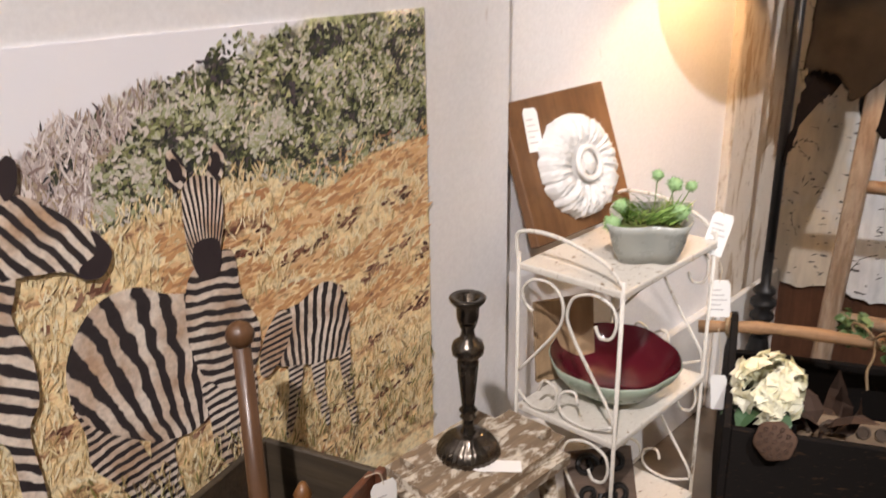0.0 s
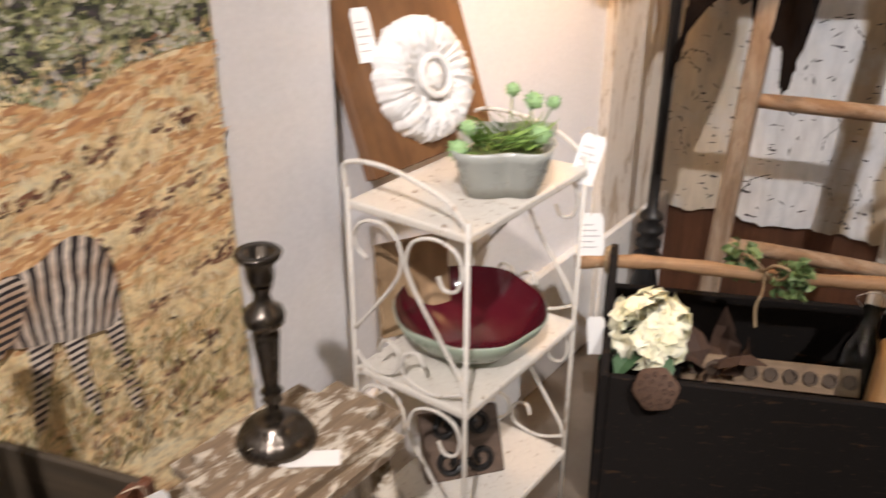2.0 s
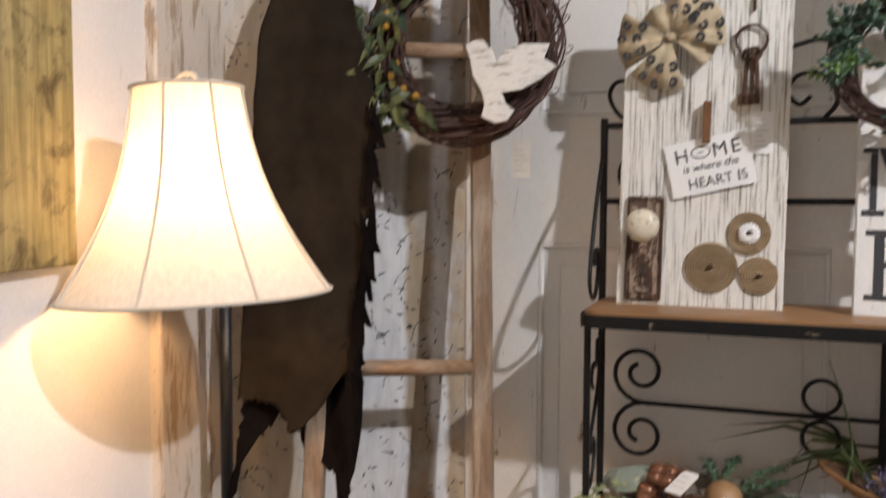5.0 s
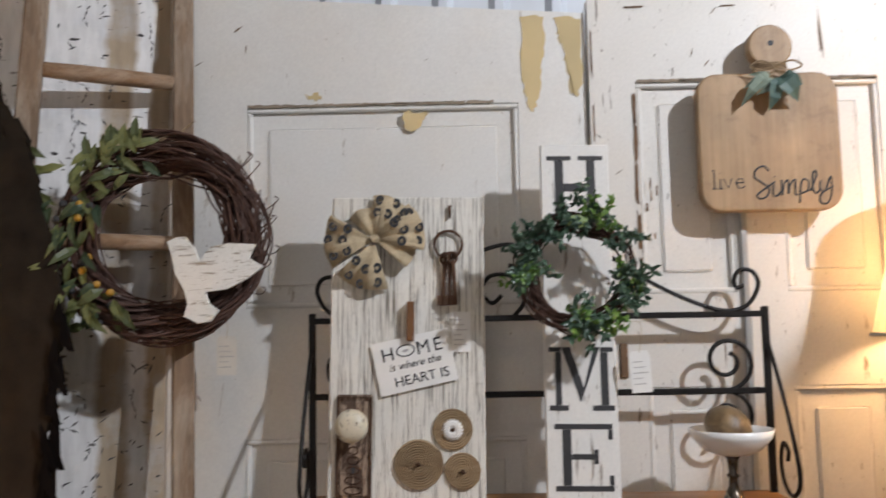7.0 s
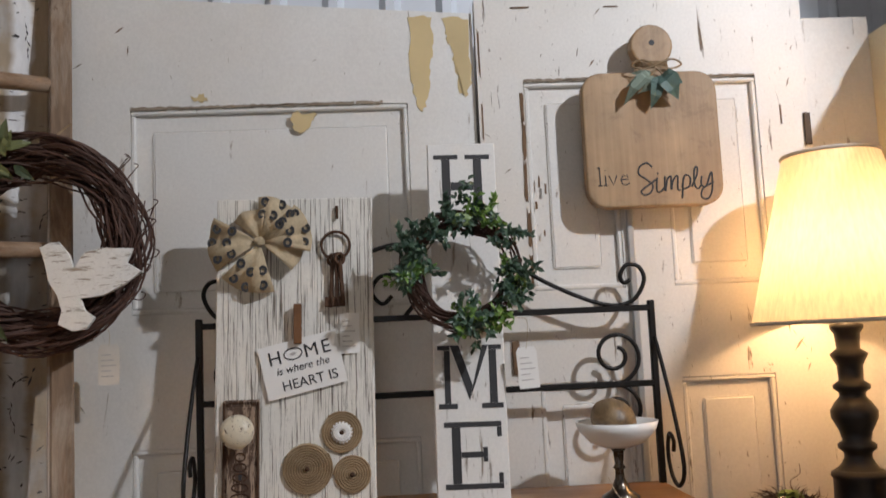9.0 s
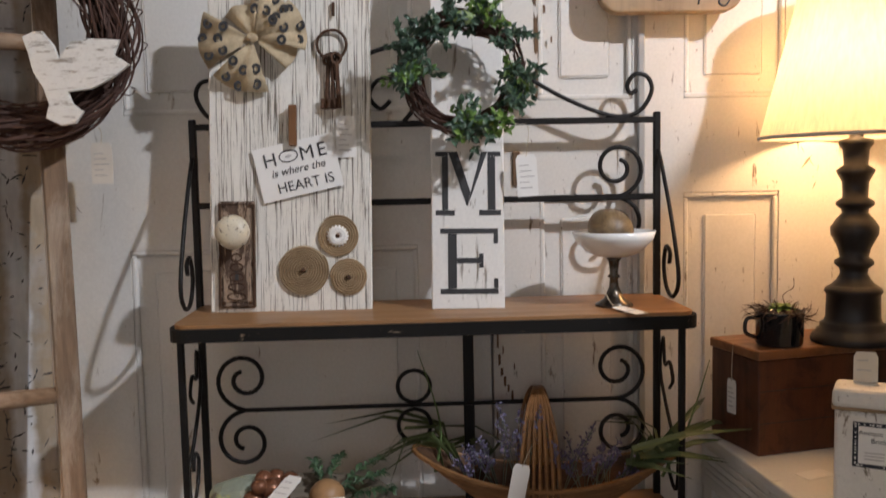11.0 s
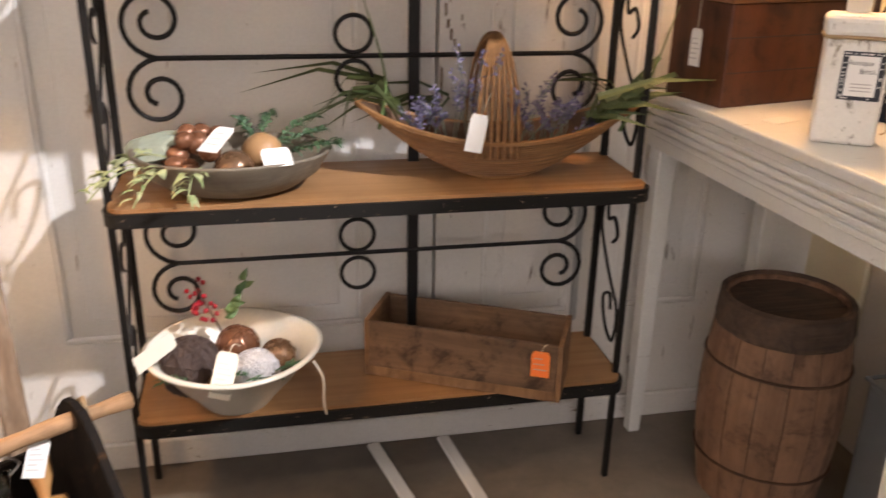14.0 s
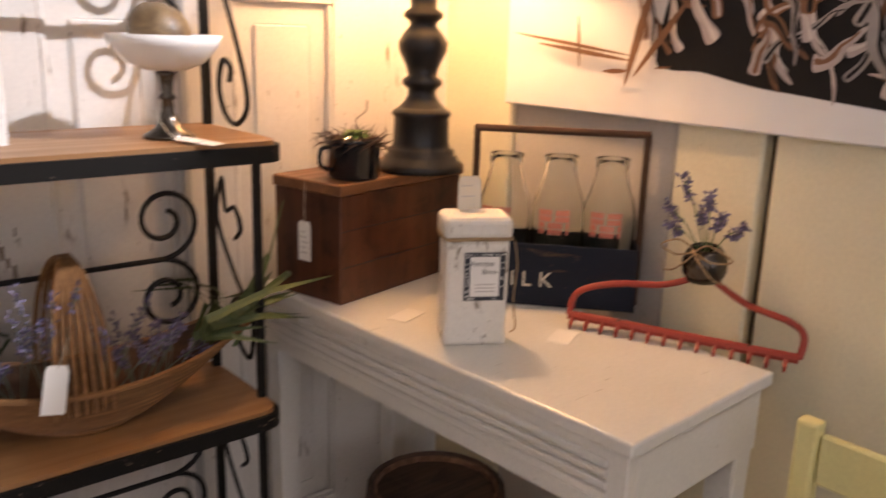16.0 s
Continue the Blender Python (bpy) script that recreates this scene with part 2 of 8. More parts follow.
def prism(outline, depth, bevel=0.0):
    """A flat outline in x and z, given a thickness along y from 0 to depth."""
    bm = bmesh.new()
    vs = [bm.verts.new((x, 0, z)) for x, z in outline]
    f = bm.faces.new(vs)
    r = bmesh.ops.extrude_face_region(bm, geom=[f])
    bmesh.ops.translate(bm, verts=[v for v in r["geom"] if isinstance(v, bmesh.types.BMVert)], vec=(0, depth, 0))
    if bevel:
        bmesh.ops.recalc_face_normals(bm, faces=bm.faces)
        bmesh.ops.bevel(bm, geom=[e for e in bm.edges if abs(e.verts[0].co.y - e.verts[1].co.y) < 1e-6], offset=bevel, segments=2, profile=0.5, affect="EDGES")
    return bm


def smooth_path(points, steps=6, closed=False):
    """A Catmull-Rom curve through points."""
    p = [Vector(q) for q in points]
    n, out = len(p), []
    for i in range(n if closed else n - 1):
        a = p[(i - 1) % n] if closed or i else p[0]
        b, c = p[i], p[(i + 1) % n]
        d = p[(i + 2) % n] if closed or i + 2 < n else p[-1]
        for k in range(steps):
            u = k / steps
            out.append(0.5 * ((2 * b) + (c - a) * u + (2 * a - 5 * b + 4 * c - d) * u * u + (3 * b - a - 3 * c + d) * u ** 3))
    if not closed:
        out.append(p[-1])
    return out


def moved(bm, m):
    bmesh.ops.transform(bm, matrix=m, verts=bm.verts)
    return bm


def ball(r, sub=2, sx=1, sy=1, sz=1, lump=0.0, freq=3.0, seed=0.0):
    bm = bmesh.new()
    bmesh.ops.create_icosphere(bm, subdivisions=sub, radius=r)
    for v in bm.verts:
        k = 1 + lump * noise.noise(v.co / r * freq + Vector((seed, seed, seed)))
        v.co = Vector((v.co.x * sx * k, v.co.y * sy * k, v.co.z * sz * k))
    return bm


# ---- the setting ----
def structure(name, bm, material, label, at=None):
    return tagged(part(name, bm, material, None, "", at), label, name.split("_")[0], "", "structure")


structure("floor", box(-5, 6, -5, 3, -0.1, 0), CONCRETE, "stained worn brown concrete floor")
structure("ceiling", box(-5, 6, -5, 3, 4.3, 4.4), CEIL, "plain pale ceiling of the store")
structure("wall_store_west", box(-5.1, -5, -5, 3, 0, 4.3), STORE_WALL, "plain pale store wall")
structure("wall_store_east", box(6, 6.1, -5, 3, 0, 4.3), STORE_WALL, "plain pale store wall")
structure("wall_store_south", box(-5, 6, -5.1, -5, 0, 4.3), STORE_WALL, "plain pale store wall")


def corrugated():
    bm = bmesh.new()
    prev = None
    x = -5.0
    pat = ((0.0, 0), (0.07, 0), (0.085, -0.018), (0.105, -0.018), (0.12, 0))
    while x < 6:
        for dx, dy in pat:
            a, b = bm.verts.new((x + dx, 2.42 + dy, 0)), bm.verts.new((x + dx, 2.42 + dy, 4.3))
            if prev:
                bm.faces.new((prev[0], a, b, prev[1]))
            prev = (a, b)
        x += 0.13
    r = bmesh.ops.extrude_face_region(bm, geom=bm.faces[:])
    bmesh.ops.translate(bm, verts=[v for v in r["geom"] if isinstance(v, bmesh.types.BMVert)], vec=(0, 0.03, 0))
    return bm


structure("wall_corrugated", corrugated(), METAL_SHEET, "ribbed grey-blue sheet metal wall above the doors")

# The left wall runs at a slant: its own frame has x along the wall, y into it.
LEFT = pose(-0.448, 0.397, 0, 0, 0, 90 + 10.8)
structure("wall_left", box(-2.2, 0.585, 0.0, 0.06, 0, 2.5), WALL_WHITE, "white painted board wall with scuffs", LEFT)
structure("wall_left_panel", box(0.59, 1.405, 0.022, 0.08, 0, 2.5), WALL_WHITE, "white painted wall board behind the wire rack", LEFT)
structure("trim_left", box(1.405, 1.56, 0.0, 0.08, 0, 2.5, 0.004), TRIM_OLD, "worn beige and white door casing board", LEFT)
structure("trim_left_edge", box(1.56, 1.8, 0.02, 0.08, 0, 2.5, 0.004), TRIM_OLD, "worn beige board beside the casing", LEFT)
structure("baseboard", box(0.6, 1.403, 0.002, 0.0215, 0, 0.28, 0.004), BASE_WHITE, "tall white painted baseboard", LEFT)
structure("baseboard_casing", box(1.404, 1.8, -0.016, -0.0015, 0, 0.28, 0.004), BASE_WHITE, "tall white baseboard across the worn casing", LEFT)


def wpart(name, bm, material, parent, label="", smooth=False):
    """A part whose mesh is written in world metres."""
    at = parent.matrix_basis.inverted() if parent.type == "EMPTY" else None
    return part(name, bm, material, parent, label, at, smooth)


def words(name, body, size, material, parent, m, extrude=0.0006, shear=0.0):
    """Lettering in the built-in font, as a mesh under its thing; m places it in the parent's frame (text runs along x, up along y)."""
    cu = bpy.data.curves.new("tmp_text", "FONT")
    cu.body, cu.size, cu.extrude, cu.shear, cu.align_x = body, size, extrude, shear, "CENTER"
    tmp = bpy.data.objects.new("tmp_text", cu)
    scene.collection.objects.link(tmp)
    me = bpy.data.meshes.new_from_object(tmp.evaluated_get(bpy.context.evaluated_depsgraph_get()))
    bpy.data.objects.remove(tmp)
    me.materials.append(material)
    ob = new(name, me)
    ob.parent = parent
    ob.matrix_basis = m
    return ob


INK = plain("black_ink", (0.03, 0.03, 0.032), 0.6)
PAPER = plain("paper_tag", (0.8, 0.79, 0.76), 0.7, 0, 0.05, 40)
STRING = plain("string", (0.55, 0.48, 0.36), 0.9)
ORANGE_TAG = plain("orange_tag", (0.85, 0.2, 0.04), 0.6, 0, 0.05)
GREYLINE = plain("pencil_lines", (0.45, 0.43, 0.42), 0.8)


def price_tag(m, w=0.035, h=0.062, string=None, paper=None, label="white paper price tag with faint handwriting on a string", lines=5):
    """A hanging paper tag: m has x to its right, z up, its face towards -y, its hole at the origin."""
    th = thing("price_tag", m, label, "tag", "price tags")
    c = min(w, h) * 0.12
    o = [(-w / 2, -h), (w / 2, -h), (w / 2, -c), (w / 2 - c, 0.004), (-w / 2 + c, 0.004), (-w / 2, -c)]
    part("card", prism(o, 0.0006), paper or PAPER, th)
    for i in range(lines):
        z = -h * (0.22 + 0.7 * i / max(1, lines))
        part("writing_line", box(-w * 0.36, w * (0.1 + 0.25 * ((i * 7) % 3) / 2), -0.0006, -0.0001, z - 0.0008, z + 0.0008), GREYLINE, th)
    if string:
        part("string", tube(smooth_path(string, 4), 0.0007, 5), STRING, th)
    return th


# ---- old doors along the back wall ----
def panel_door(name, x0, x1, z1, zr, y, panels, material, label, slope=0.0):
    """A framed door standing against the wall: front face at y, panels sunk 1 cm, each with a bead round it."""
    th = tagged(new(name), label, "door", "", "structure")
    th.matrix_basis = Matrix.Translation((x0, y, 0))
    xs = sorted({x0, x1, *(a for p in panels for a in p[:2])})
    zs = sorted({0.0, z1, *(a for p in panels for a in p[2:])})
    bm = bmesh.new()
    for xa, xb in zip(xs, xs[1:]):
        for za, zb in zip(zs, zs[1:]):
            cx, cz = (xa + xb) / 2, (za + zb) / 2
            if any(p[0] < cx < p[1] and p[2] < cz < p[3] for p in panels):
                continue
            f = bm.faces.new([bm.verts.new(v) for v in ((xa, y, za), (xb, y, za), (xb, y, zb), (xa, y, zb))])
    bmesh.ops.remove_doubles(bm, verts=bm.verts, dist=1e-5)
    r = bmesh.ops.extrude_face_region(bm, geom=bm.faces[:])
    bmesh.ops.translate(bm, verts=[v for v in r["geom"] if isinstance(v, bmesh.types.BMVert)], vec=(0, 0.036, 0))
    for v in bm.verts:
        if v.co.z > z1 - 1e-4:
            v.co.z += slope * (v.co.x - x0) / (x1 - x0)
    wpart("door_frame", bm, material, th)
    for xa, xb, za, zb in panels:
        wpart("panel", box(xa, xb, y + 0.011, y + 0.03, za, zb), material, th)
        raised = 0.045
        if xb - xa > 0.15:
            bm = box(xa + raised, xb - raised, y + 0.007, y + 0.012, za + raised, zb - raised, 0.004)
            wpart("raised_field", bm, material, th)
        w = 0.011
        for b in (box(xa, xb, y + 0.001, y + 0.012, zb - w, zb, 0.003), box(xa, xb, y + 0.001, y + 0.012, za, za + w, 0.003),
                  box(xa, xa + w, y + 0.001, y + 0.012, za + w, zb - w, 0.003), box(xb - w, xb, y + 0.001, y + 0.012, za + w, zb - w, 0.003)):
            wpart("bead", b, material, th)
    return th


door_1 = panel_door("door_1", -0.256, 0.598, 2.105, 0, 2.285, [(-0.125, 0.453, 1.425, 1.852), (-0.125, 0.453, 0.28, 1.156)], DOOR_WHITE, "old white panelled door with peeling paint, leaning on the wall", -0.06)
door_2 = panel_door("door_2", 0.603, 1.318, 2.07, 0, 2.272, [(0.7, 0.892, 1.44, 1.885), (0.996, 1.205, 1.44, 1.885), (0.7, 0.892, 0.28, 1.25), (0.996, 1.195, 0.28, 1.25)], DOOR_WHITE_B, "old white four-panelled door with chipped paint, standing upright", -0.015)
YELLOWED = plain("bare_yellow_plaster_coat", (0.6, 0.47, 0.25), 0.7, 0, 0.2, 12)


def flake(rng, cx, cz, w, h, n=26):
    o = []
    for i in range(n):
        a = 2 * math.pi * i / n
        k = 0.75 + 0.45 * rng.random()
        o.append((cx + w / 2 * k * max(-0.8, min(0.8, 1.25 * math.cos(a))), cz + h / 2 * k * max(-0.8, min(0.8, 1.25 * math.sin(a)))))
    return o


rng = random.Random(4)


def jagged(points, rng, amount=0.004, cuts=5):
    out = []
    for (xa, za), (xb, zb) in zip(points, points[1:] + points[:1]):
        for k in range(cuts):
            u = k / cuts
            out.append((xa + (xb - xa) * u + rng.uniform(-amount, amount), za + (zb - za) * u + rng.uniform(-amount, amount)))
    return out


for pts in ([(0.462, 2.043), (0.512, 2.04), (0.512, 1.97), (0.503, 1.93), (0.499, 1.87), (0.486, 1.83), (0.475, 1.84), (0.464, 1.9)],
            [(0.536, 2.037), (0.592, 2.034), (0.592, 1.9), (0.58, 1.86), (0.567, 1.87), (0.56, 1.93), (0.548, 1.97), (0.54, 2.0)],
            [(0.205, 1.838), (0.265, 1.836), (0.25, 1.822), (0.24, 1.8), (0.225, 1.793), (0.212, 1.8)], [(0.0, 1.878), (0.03, 1.882), (0.035, 1.868), (0.005, 1.866)]):
    wpart("bare_patch", moved(prism(jagged(pts, rng), 0.0012), Matrix.Translation((0, 2.2836, 0))), YELLOWED, door_1, "yellowish bare patch where paint flaked off")
RAW_EDGE = wood("raw_moulding", (0.26, 0.19, 0.13), (0.5, 0.42, 0.33), 0, 1.0, 0.8)
for xa, xb in ((-0.122, 0.0), (0.0005, 0.11), (0.1105, 0.24), (0.2405, 0.34), (0.345, 0.4)):
    wpart("raw_edge", moved(prism(jagged([(xa, 1.852), (xb, 1.8515), (xb, 1.8575), (xa, 1.858)], rng, 0.0016, 14), 0.0022), Matrix.Translation((0, 2.2826, 0))), RAW_EDGE, door_1, "bare splintered moulding along the panel")
DARK_CHIP = plain("dark_bare_wood", (0.09, 0.06, 0.04), 0.8)
CHIP_BROWN = plain("bare_brown_wood", (0.17, 0.1, 0.055), 0.85, 0, 0.5, 60)
for cx, cz, w, h in ((0.695, 1.83, 0.009, 0.07), (0.696, 1.76, 0.011, 0.1), (0.694, 1.67, 0.009, 0.11), (0.697, 1.57, 0.01, 0.1), (0.697, 1.48, 0.008, 0.08), (0.714, 1.62, 0.006, 0.02), (0.735, 1.655, 0.005, 0.028), (0.728, 1.56, 0.004, 0.016), (0.609, 1.95, 0.004, 0.12), (0.61, 1.8, 0.004, 0.1), (0.608, 1.62, 0.004, 0.14), (0.722, 1.67, 0.004, 0.03), (0.76, 1.888, 0.05, 0.004), (0.84, 1.889, 0.04, 0.004), (1.06, 1.888, 0.06, 0.004), (1.255, 1.8, 0.004, 0.05), (1.27, 1.62, 0.005, 0.03), (0.7, 2.05, 0.05, 0.005), (0.9, 2.048, 0.04, 0.004), (0.611, 0.96, 0.005, 0.05), (0.614, 0.915, 0.006, 0.03), (0.619, 0.89, 0.007, 0.02), (0.625, 0.87, 0.006, 0.026), (0.632, 0.855, 0.005, 0.018), (0.64, 0.838, 0.006, 0.03), (0.61, 1.05, 0.004, 0.06), (0.608, 0.78, 0.005, 0.08), (0.622, 0.935, 0.003, 0.02), (0.645, 0.9, 0.003, 0.014)):
    wpart("bare_chip", moved(prism(flake(rng, cx, cz, w, h, 18), 0.0012), Matrix.Translation((0, 2.2706, 0))), CHIP_BROWN, door_2, "dark bare wood where paint chipped away")
for xa, xb in ((0.702, 0.79), (0.7905, 0.89), (0.998, 1.09), (1.0905, 1.203)):
    wpart("raw_edge", moved(prism(jagged([(xa, 1.885), (xb, 1.8845), (xb, 1.8905), (xa, 1.891)], rng, 0.0016, 12), 0.0022), Matrix.Translation((0, 2.2696, 0))), RAW_EDGE, door_2, "bare brown moulding along the panel")
GRIME = plain("grime_streak", (0.3, 0.26, 0.21), 0.9, 0, 0.4, 80)
for host, y, x0, x1, z0, z1, count in ((door_2, 2.2708, 0.62, 1.3, 1.9, 2.04, 11), (door_2, 2.2708, 0.61, 0.69, 1.0, 1.88, 9), (door_2, 2.2708, 1.21, 1.31, 1.25, 1.9, 8), (door_1, 2.2838, -0.25, 0.45, 1.87, 2.03, 6), (door_1, 2.2838, -0.25, -0.13, 1.1, 1.86, 8)):
    for k in range(count):
        cx, cz, ln, a = rng.uniform(x0, x1), rng.uniform(z0, z1), rng.uniform(0.002, 0.013) * (1 if rng.random() < 0.85 else 2), rng.gauss(1.5, 0.6)
        w = rng.uniform(0.0004, 0.0011)
        dx, dz = math.cos(a) * ln, math.sin(a) * ln
        o = [(cx - dx, cz - dz), (cx + w, cz - dz * 0.2), (cx + dx, cz + dz), (cx - w, cz + dz * 0.3)]
        wpart("scratch", moved(prism(o, 0.0005), Matrix.Translation((0, y, 0))), CHIP_BROWN if rng.random() < 0.4 else GRIME, host, "thin scratch in the old paint")
PIPE = plain("grey_conduit", (0.42, 0.42, 0.41), 0.4, 0.3)
wpart("astragal", box(0.9, 0.915, 2.262, 2.271, 0.26, 1.89, 0.003), PIPE, door_2, "narrow grey strip down the middle of the door")
wpart("hinge", box(1.303, 1.317, 2.266, 2.2715, 1.73, 1.8, 0.001), DARK_CHIP, door_2, "small rusty hinge")
wpart("keyhole_plate", box(0.646, 0.662, 2.266, 2.2715, 1.27, 1.34, 0.002), CHIP_BROWN, door_2, "dark iron lock plate")
structure("wall_corner_board", box(1.319, 1.48, 2.29, 2.32, 0, 2.02, 0.003), DOOR_WHITE, "white board filling the corner beside the doors")
structure("wall_back", box(-1.2, 1.55, 2.33, 2.38, 0, 1.9), WALL_WHITE, "white board wall behind the doors")
structure("baseboard_back", box(-0.24, 1.3, 2.257, 2.27, 0, 0.06, 0.003), BASE_WHITE, "low white plinth strip at the doors' feet")

# ---- birch-bark panel behind the ladder: its own frame, x along it, y into it ----
BIRCH_AT = pose(-0.25, 2.30, 0, 0, 0, 18.8)


def birch_material():
    m, t, b, l = nodes_of("birch_bark_print")
    tc = t.nodes.new("ShaderNodeTexCoord")
    sp = t.nodes.new("ShaderNodeSeparateXYZ")
    l.new(tc.outputs["Object"], sp.inputs[0])
    wob = noise_tex(t, coord(t, (2, 1, 3), vary=False), 2.0, 5, 0.6)
    a = t.nodes.new("ShaderNodeMath")
    a.operation = "MULTIPLY_ADD"
    a.inputs[1].default_value, a.inputs[2].default_value = 1.4, 0.96
    l.new(sp.outputs[0], a.inputs[0])
    e = t.nodes.new("ShaderNodeMath")
    e.operation = "MULTIPLY_ADD"
    e.inputs[1].default_value = 0.09
    l.new(wob, e.inputs[0])
    l.new(a.outputs[0], e.inputs[2])
    beige, white, brown = (0.6, 0.53, 0.43), (0.8, 0.8, 0.8), (0.42, 0.33, 0.23)
    base = ramp(t, e.outputs[0], [(0.36, beige), (0.43, beige), (0.46, white), (0.75, white), (0.77, brown), (0.83, brown), (0.85, white), (0.885, white), (0.9, brown), (0.98, (0.5, 0.4, 0.28))])
    patch = noise_tex(t, coord(t, vary=False), 5, 5)
    base = mixc(t, ramp(t, patch, [(0.5, grey(0)), (0.68, grey(0.6))]), base, (0.55, 0.61, 0.68))
    smear = noise_tex(t, coord(t, (1, 1, 0.25), vary=False), 45, 4)
    base = mixc(t, 0.35, base, ramp(t, smear, [(0.35, grey(0.5)), (0.6, grey(1))]), "MULTIPLY")
    dash = noise_tex(t, coord(t, (30, 1, 75), (0, 0.6, 0), vary=False), 1.0, 2, 0.45)
    dash2 = noise_tex(t, coord(t, (16, 1, 130), (0, -0.35, 0), vary=False), 1.0, 2, 0.45)
    mask = ramp(t, dash, [(0.672, grey(0)), (0.69, grey(1))])
    mask2 = ramp(t, dash2, [(0.7, grey(0)), (0.715, grey(1))])
    col = mixc(t, mask, base, (0.05, 0.045, 0.045))
    col = mixc(t, mask2, col, (0.1, 0.085, 0.075))
    l.new(col, b.inputs["Base Color"])
    b.inputs["Roughness"].default_value = 0.75
    bump(t, b, dash, 0.3, 0.003)
    return m


BIRCH = birch_material()
BROWN_BOARD = wood("brown_wainscot", (0.07, 0.028, 0.014), (0.17, 0.07, 0.035), 2, 0.8, 0.5)


def ragged_sheet(x0, x1, z0, z1, wob, seed, n=40, depth=0.006):
    o = [(x0, z1), (x0, z0)]
    for i in range(1, n):
        u = i / n
        o.append((x0 + (x1 - x0) * u, z0 + wob * (noise.noise(Vector((u * 6 + seed, seed, 0))) + 0.4 * noise.noise(Vector((u * 25, seed, 3))))))
    o += [(x1, z0), (x1, z1)]
    return prism(o, depth)


structure("wall_birch_backing", box(-0.66, 0.0, 0.012, 0.05, 0, 2.5), BROWN_BOARD, "dark red-brown board wall below the birch covering", BIRCH_AT)
structure("wall_birch_covering", ragged_sheet(-0.66, -0.045, 0.24, 2.5, 0.03, 2.2), BIRCH, "birch-bark patterned white wall covering with a ragged lower edge", BIRCH_AT)
covering = bpy.data.objects["wall_birch_covering"]
rng = random.Random(15)
marks = []
for i in range(620):
    x, z = rng.uniform(-0.6, -0.05), rng.uniform(0.27, 2.3)
    if i % 9 == 0:
        a, n = rng.uniform(1.0, 2.1), rng.randint(4, 9)
        for k in range(n):
            marks.append((x, z, 0.0075, rng.uniform(0.0011, 0.002), a))
            x, z, a = x + 0.013 * math.cos(a), z + 0.013 * math.sin(a), a + rng.gauss(0, 0.45)
    elif noise.noise(Vector((x * 4, z * 4, 7))) > -0.2:
        marks.append((x, z, rng.uniform(0.004, 0.013), rng.uniform(0.0012, 0.0024), rng.choice((-0.5, 0.4, 0.7, 1.3)) + rng.gauss(0, 0.3)))
verts, faces = [], []
for x, z, ln, w, a in marks:
    ca, sa = math.cos(a), math.sin(a)
    faces.append(tuple(range(len(verts), len(verts) + 4)))
    verts += [(x - ln * ca, -0.0008, z - ln * sa), (x + w * sa, -0.0008, z - w * ca), (x + ln * ca, -0.0008, z + ln * sa), (x - w * sa, -0.0008, z + w * ca)]
me = bpy.data.meshes.new("printed_mark")
me.from_pydata(verts, [], faces)
me.materials.append(plain("bark_mark_ink", (0.05, 0.05, 0.055), 0.7))
ob = new("printed_mark", me)
ob.parent, ob["kind"] = covering, "stuff"
structure("wall_birch_edge", box(-0.045, 0.02, 0.0, 0.03, 0, 2.5, 0.004), TRIM_OLD, "narrow worn strip at the edge of the birch covering", BIRCH_AT)

# ---- right wall: cream boards, upright, with open joints ----
RIGHT_H = 1.98
boards = ((2.10, 2.33, CREAM, 0.0), (1.735, 2.096, GREY_BOARD, 0.006), (1.585, 1.733, CREAM, 0.0), (1.2, 1.568, CREAM, 0.0), (0.8, 1.196, CREAM, 0.0), (0.3, 0.795, CREAM, 0.0), (-0.4, 0.295, CREAM, 0.0))
wall_right = structure("wall_right", box(1.51, 1.56, -0.4, 2.33, 0, RIGHT_H), DARK_CHIP, "dark wall core behind cream boards")
for y0, y1, mm, off in boards:
    part("plank", box(1.478 + off, 1.509, y0, y1, 0, RIGHT_H, 0.004), mm, wall_right)

# ---- baker's rack ----
def spiral(cx, cz, r0, r1, a0, sweep, y, n=34):
    out = []
    for i in range(n):
        u = i / (n - 1)
        a, r = radians(a0 + sweep * u), r0 + (r1 - r0) * u ** 0.8
        out.append((cx + r * math.cos(a), y, cz + r * math.sin(a)))
    return out


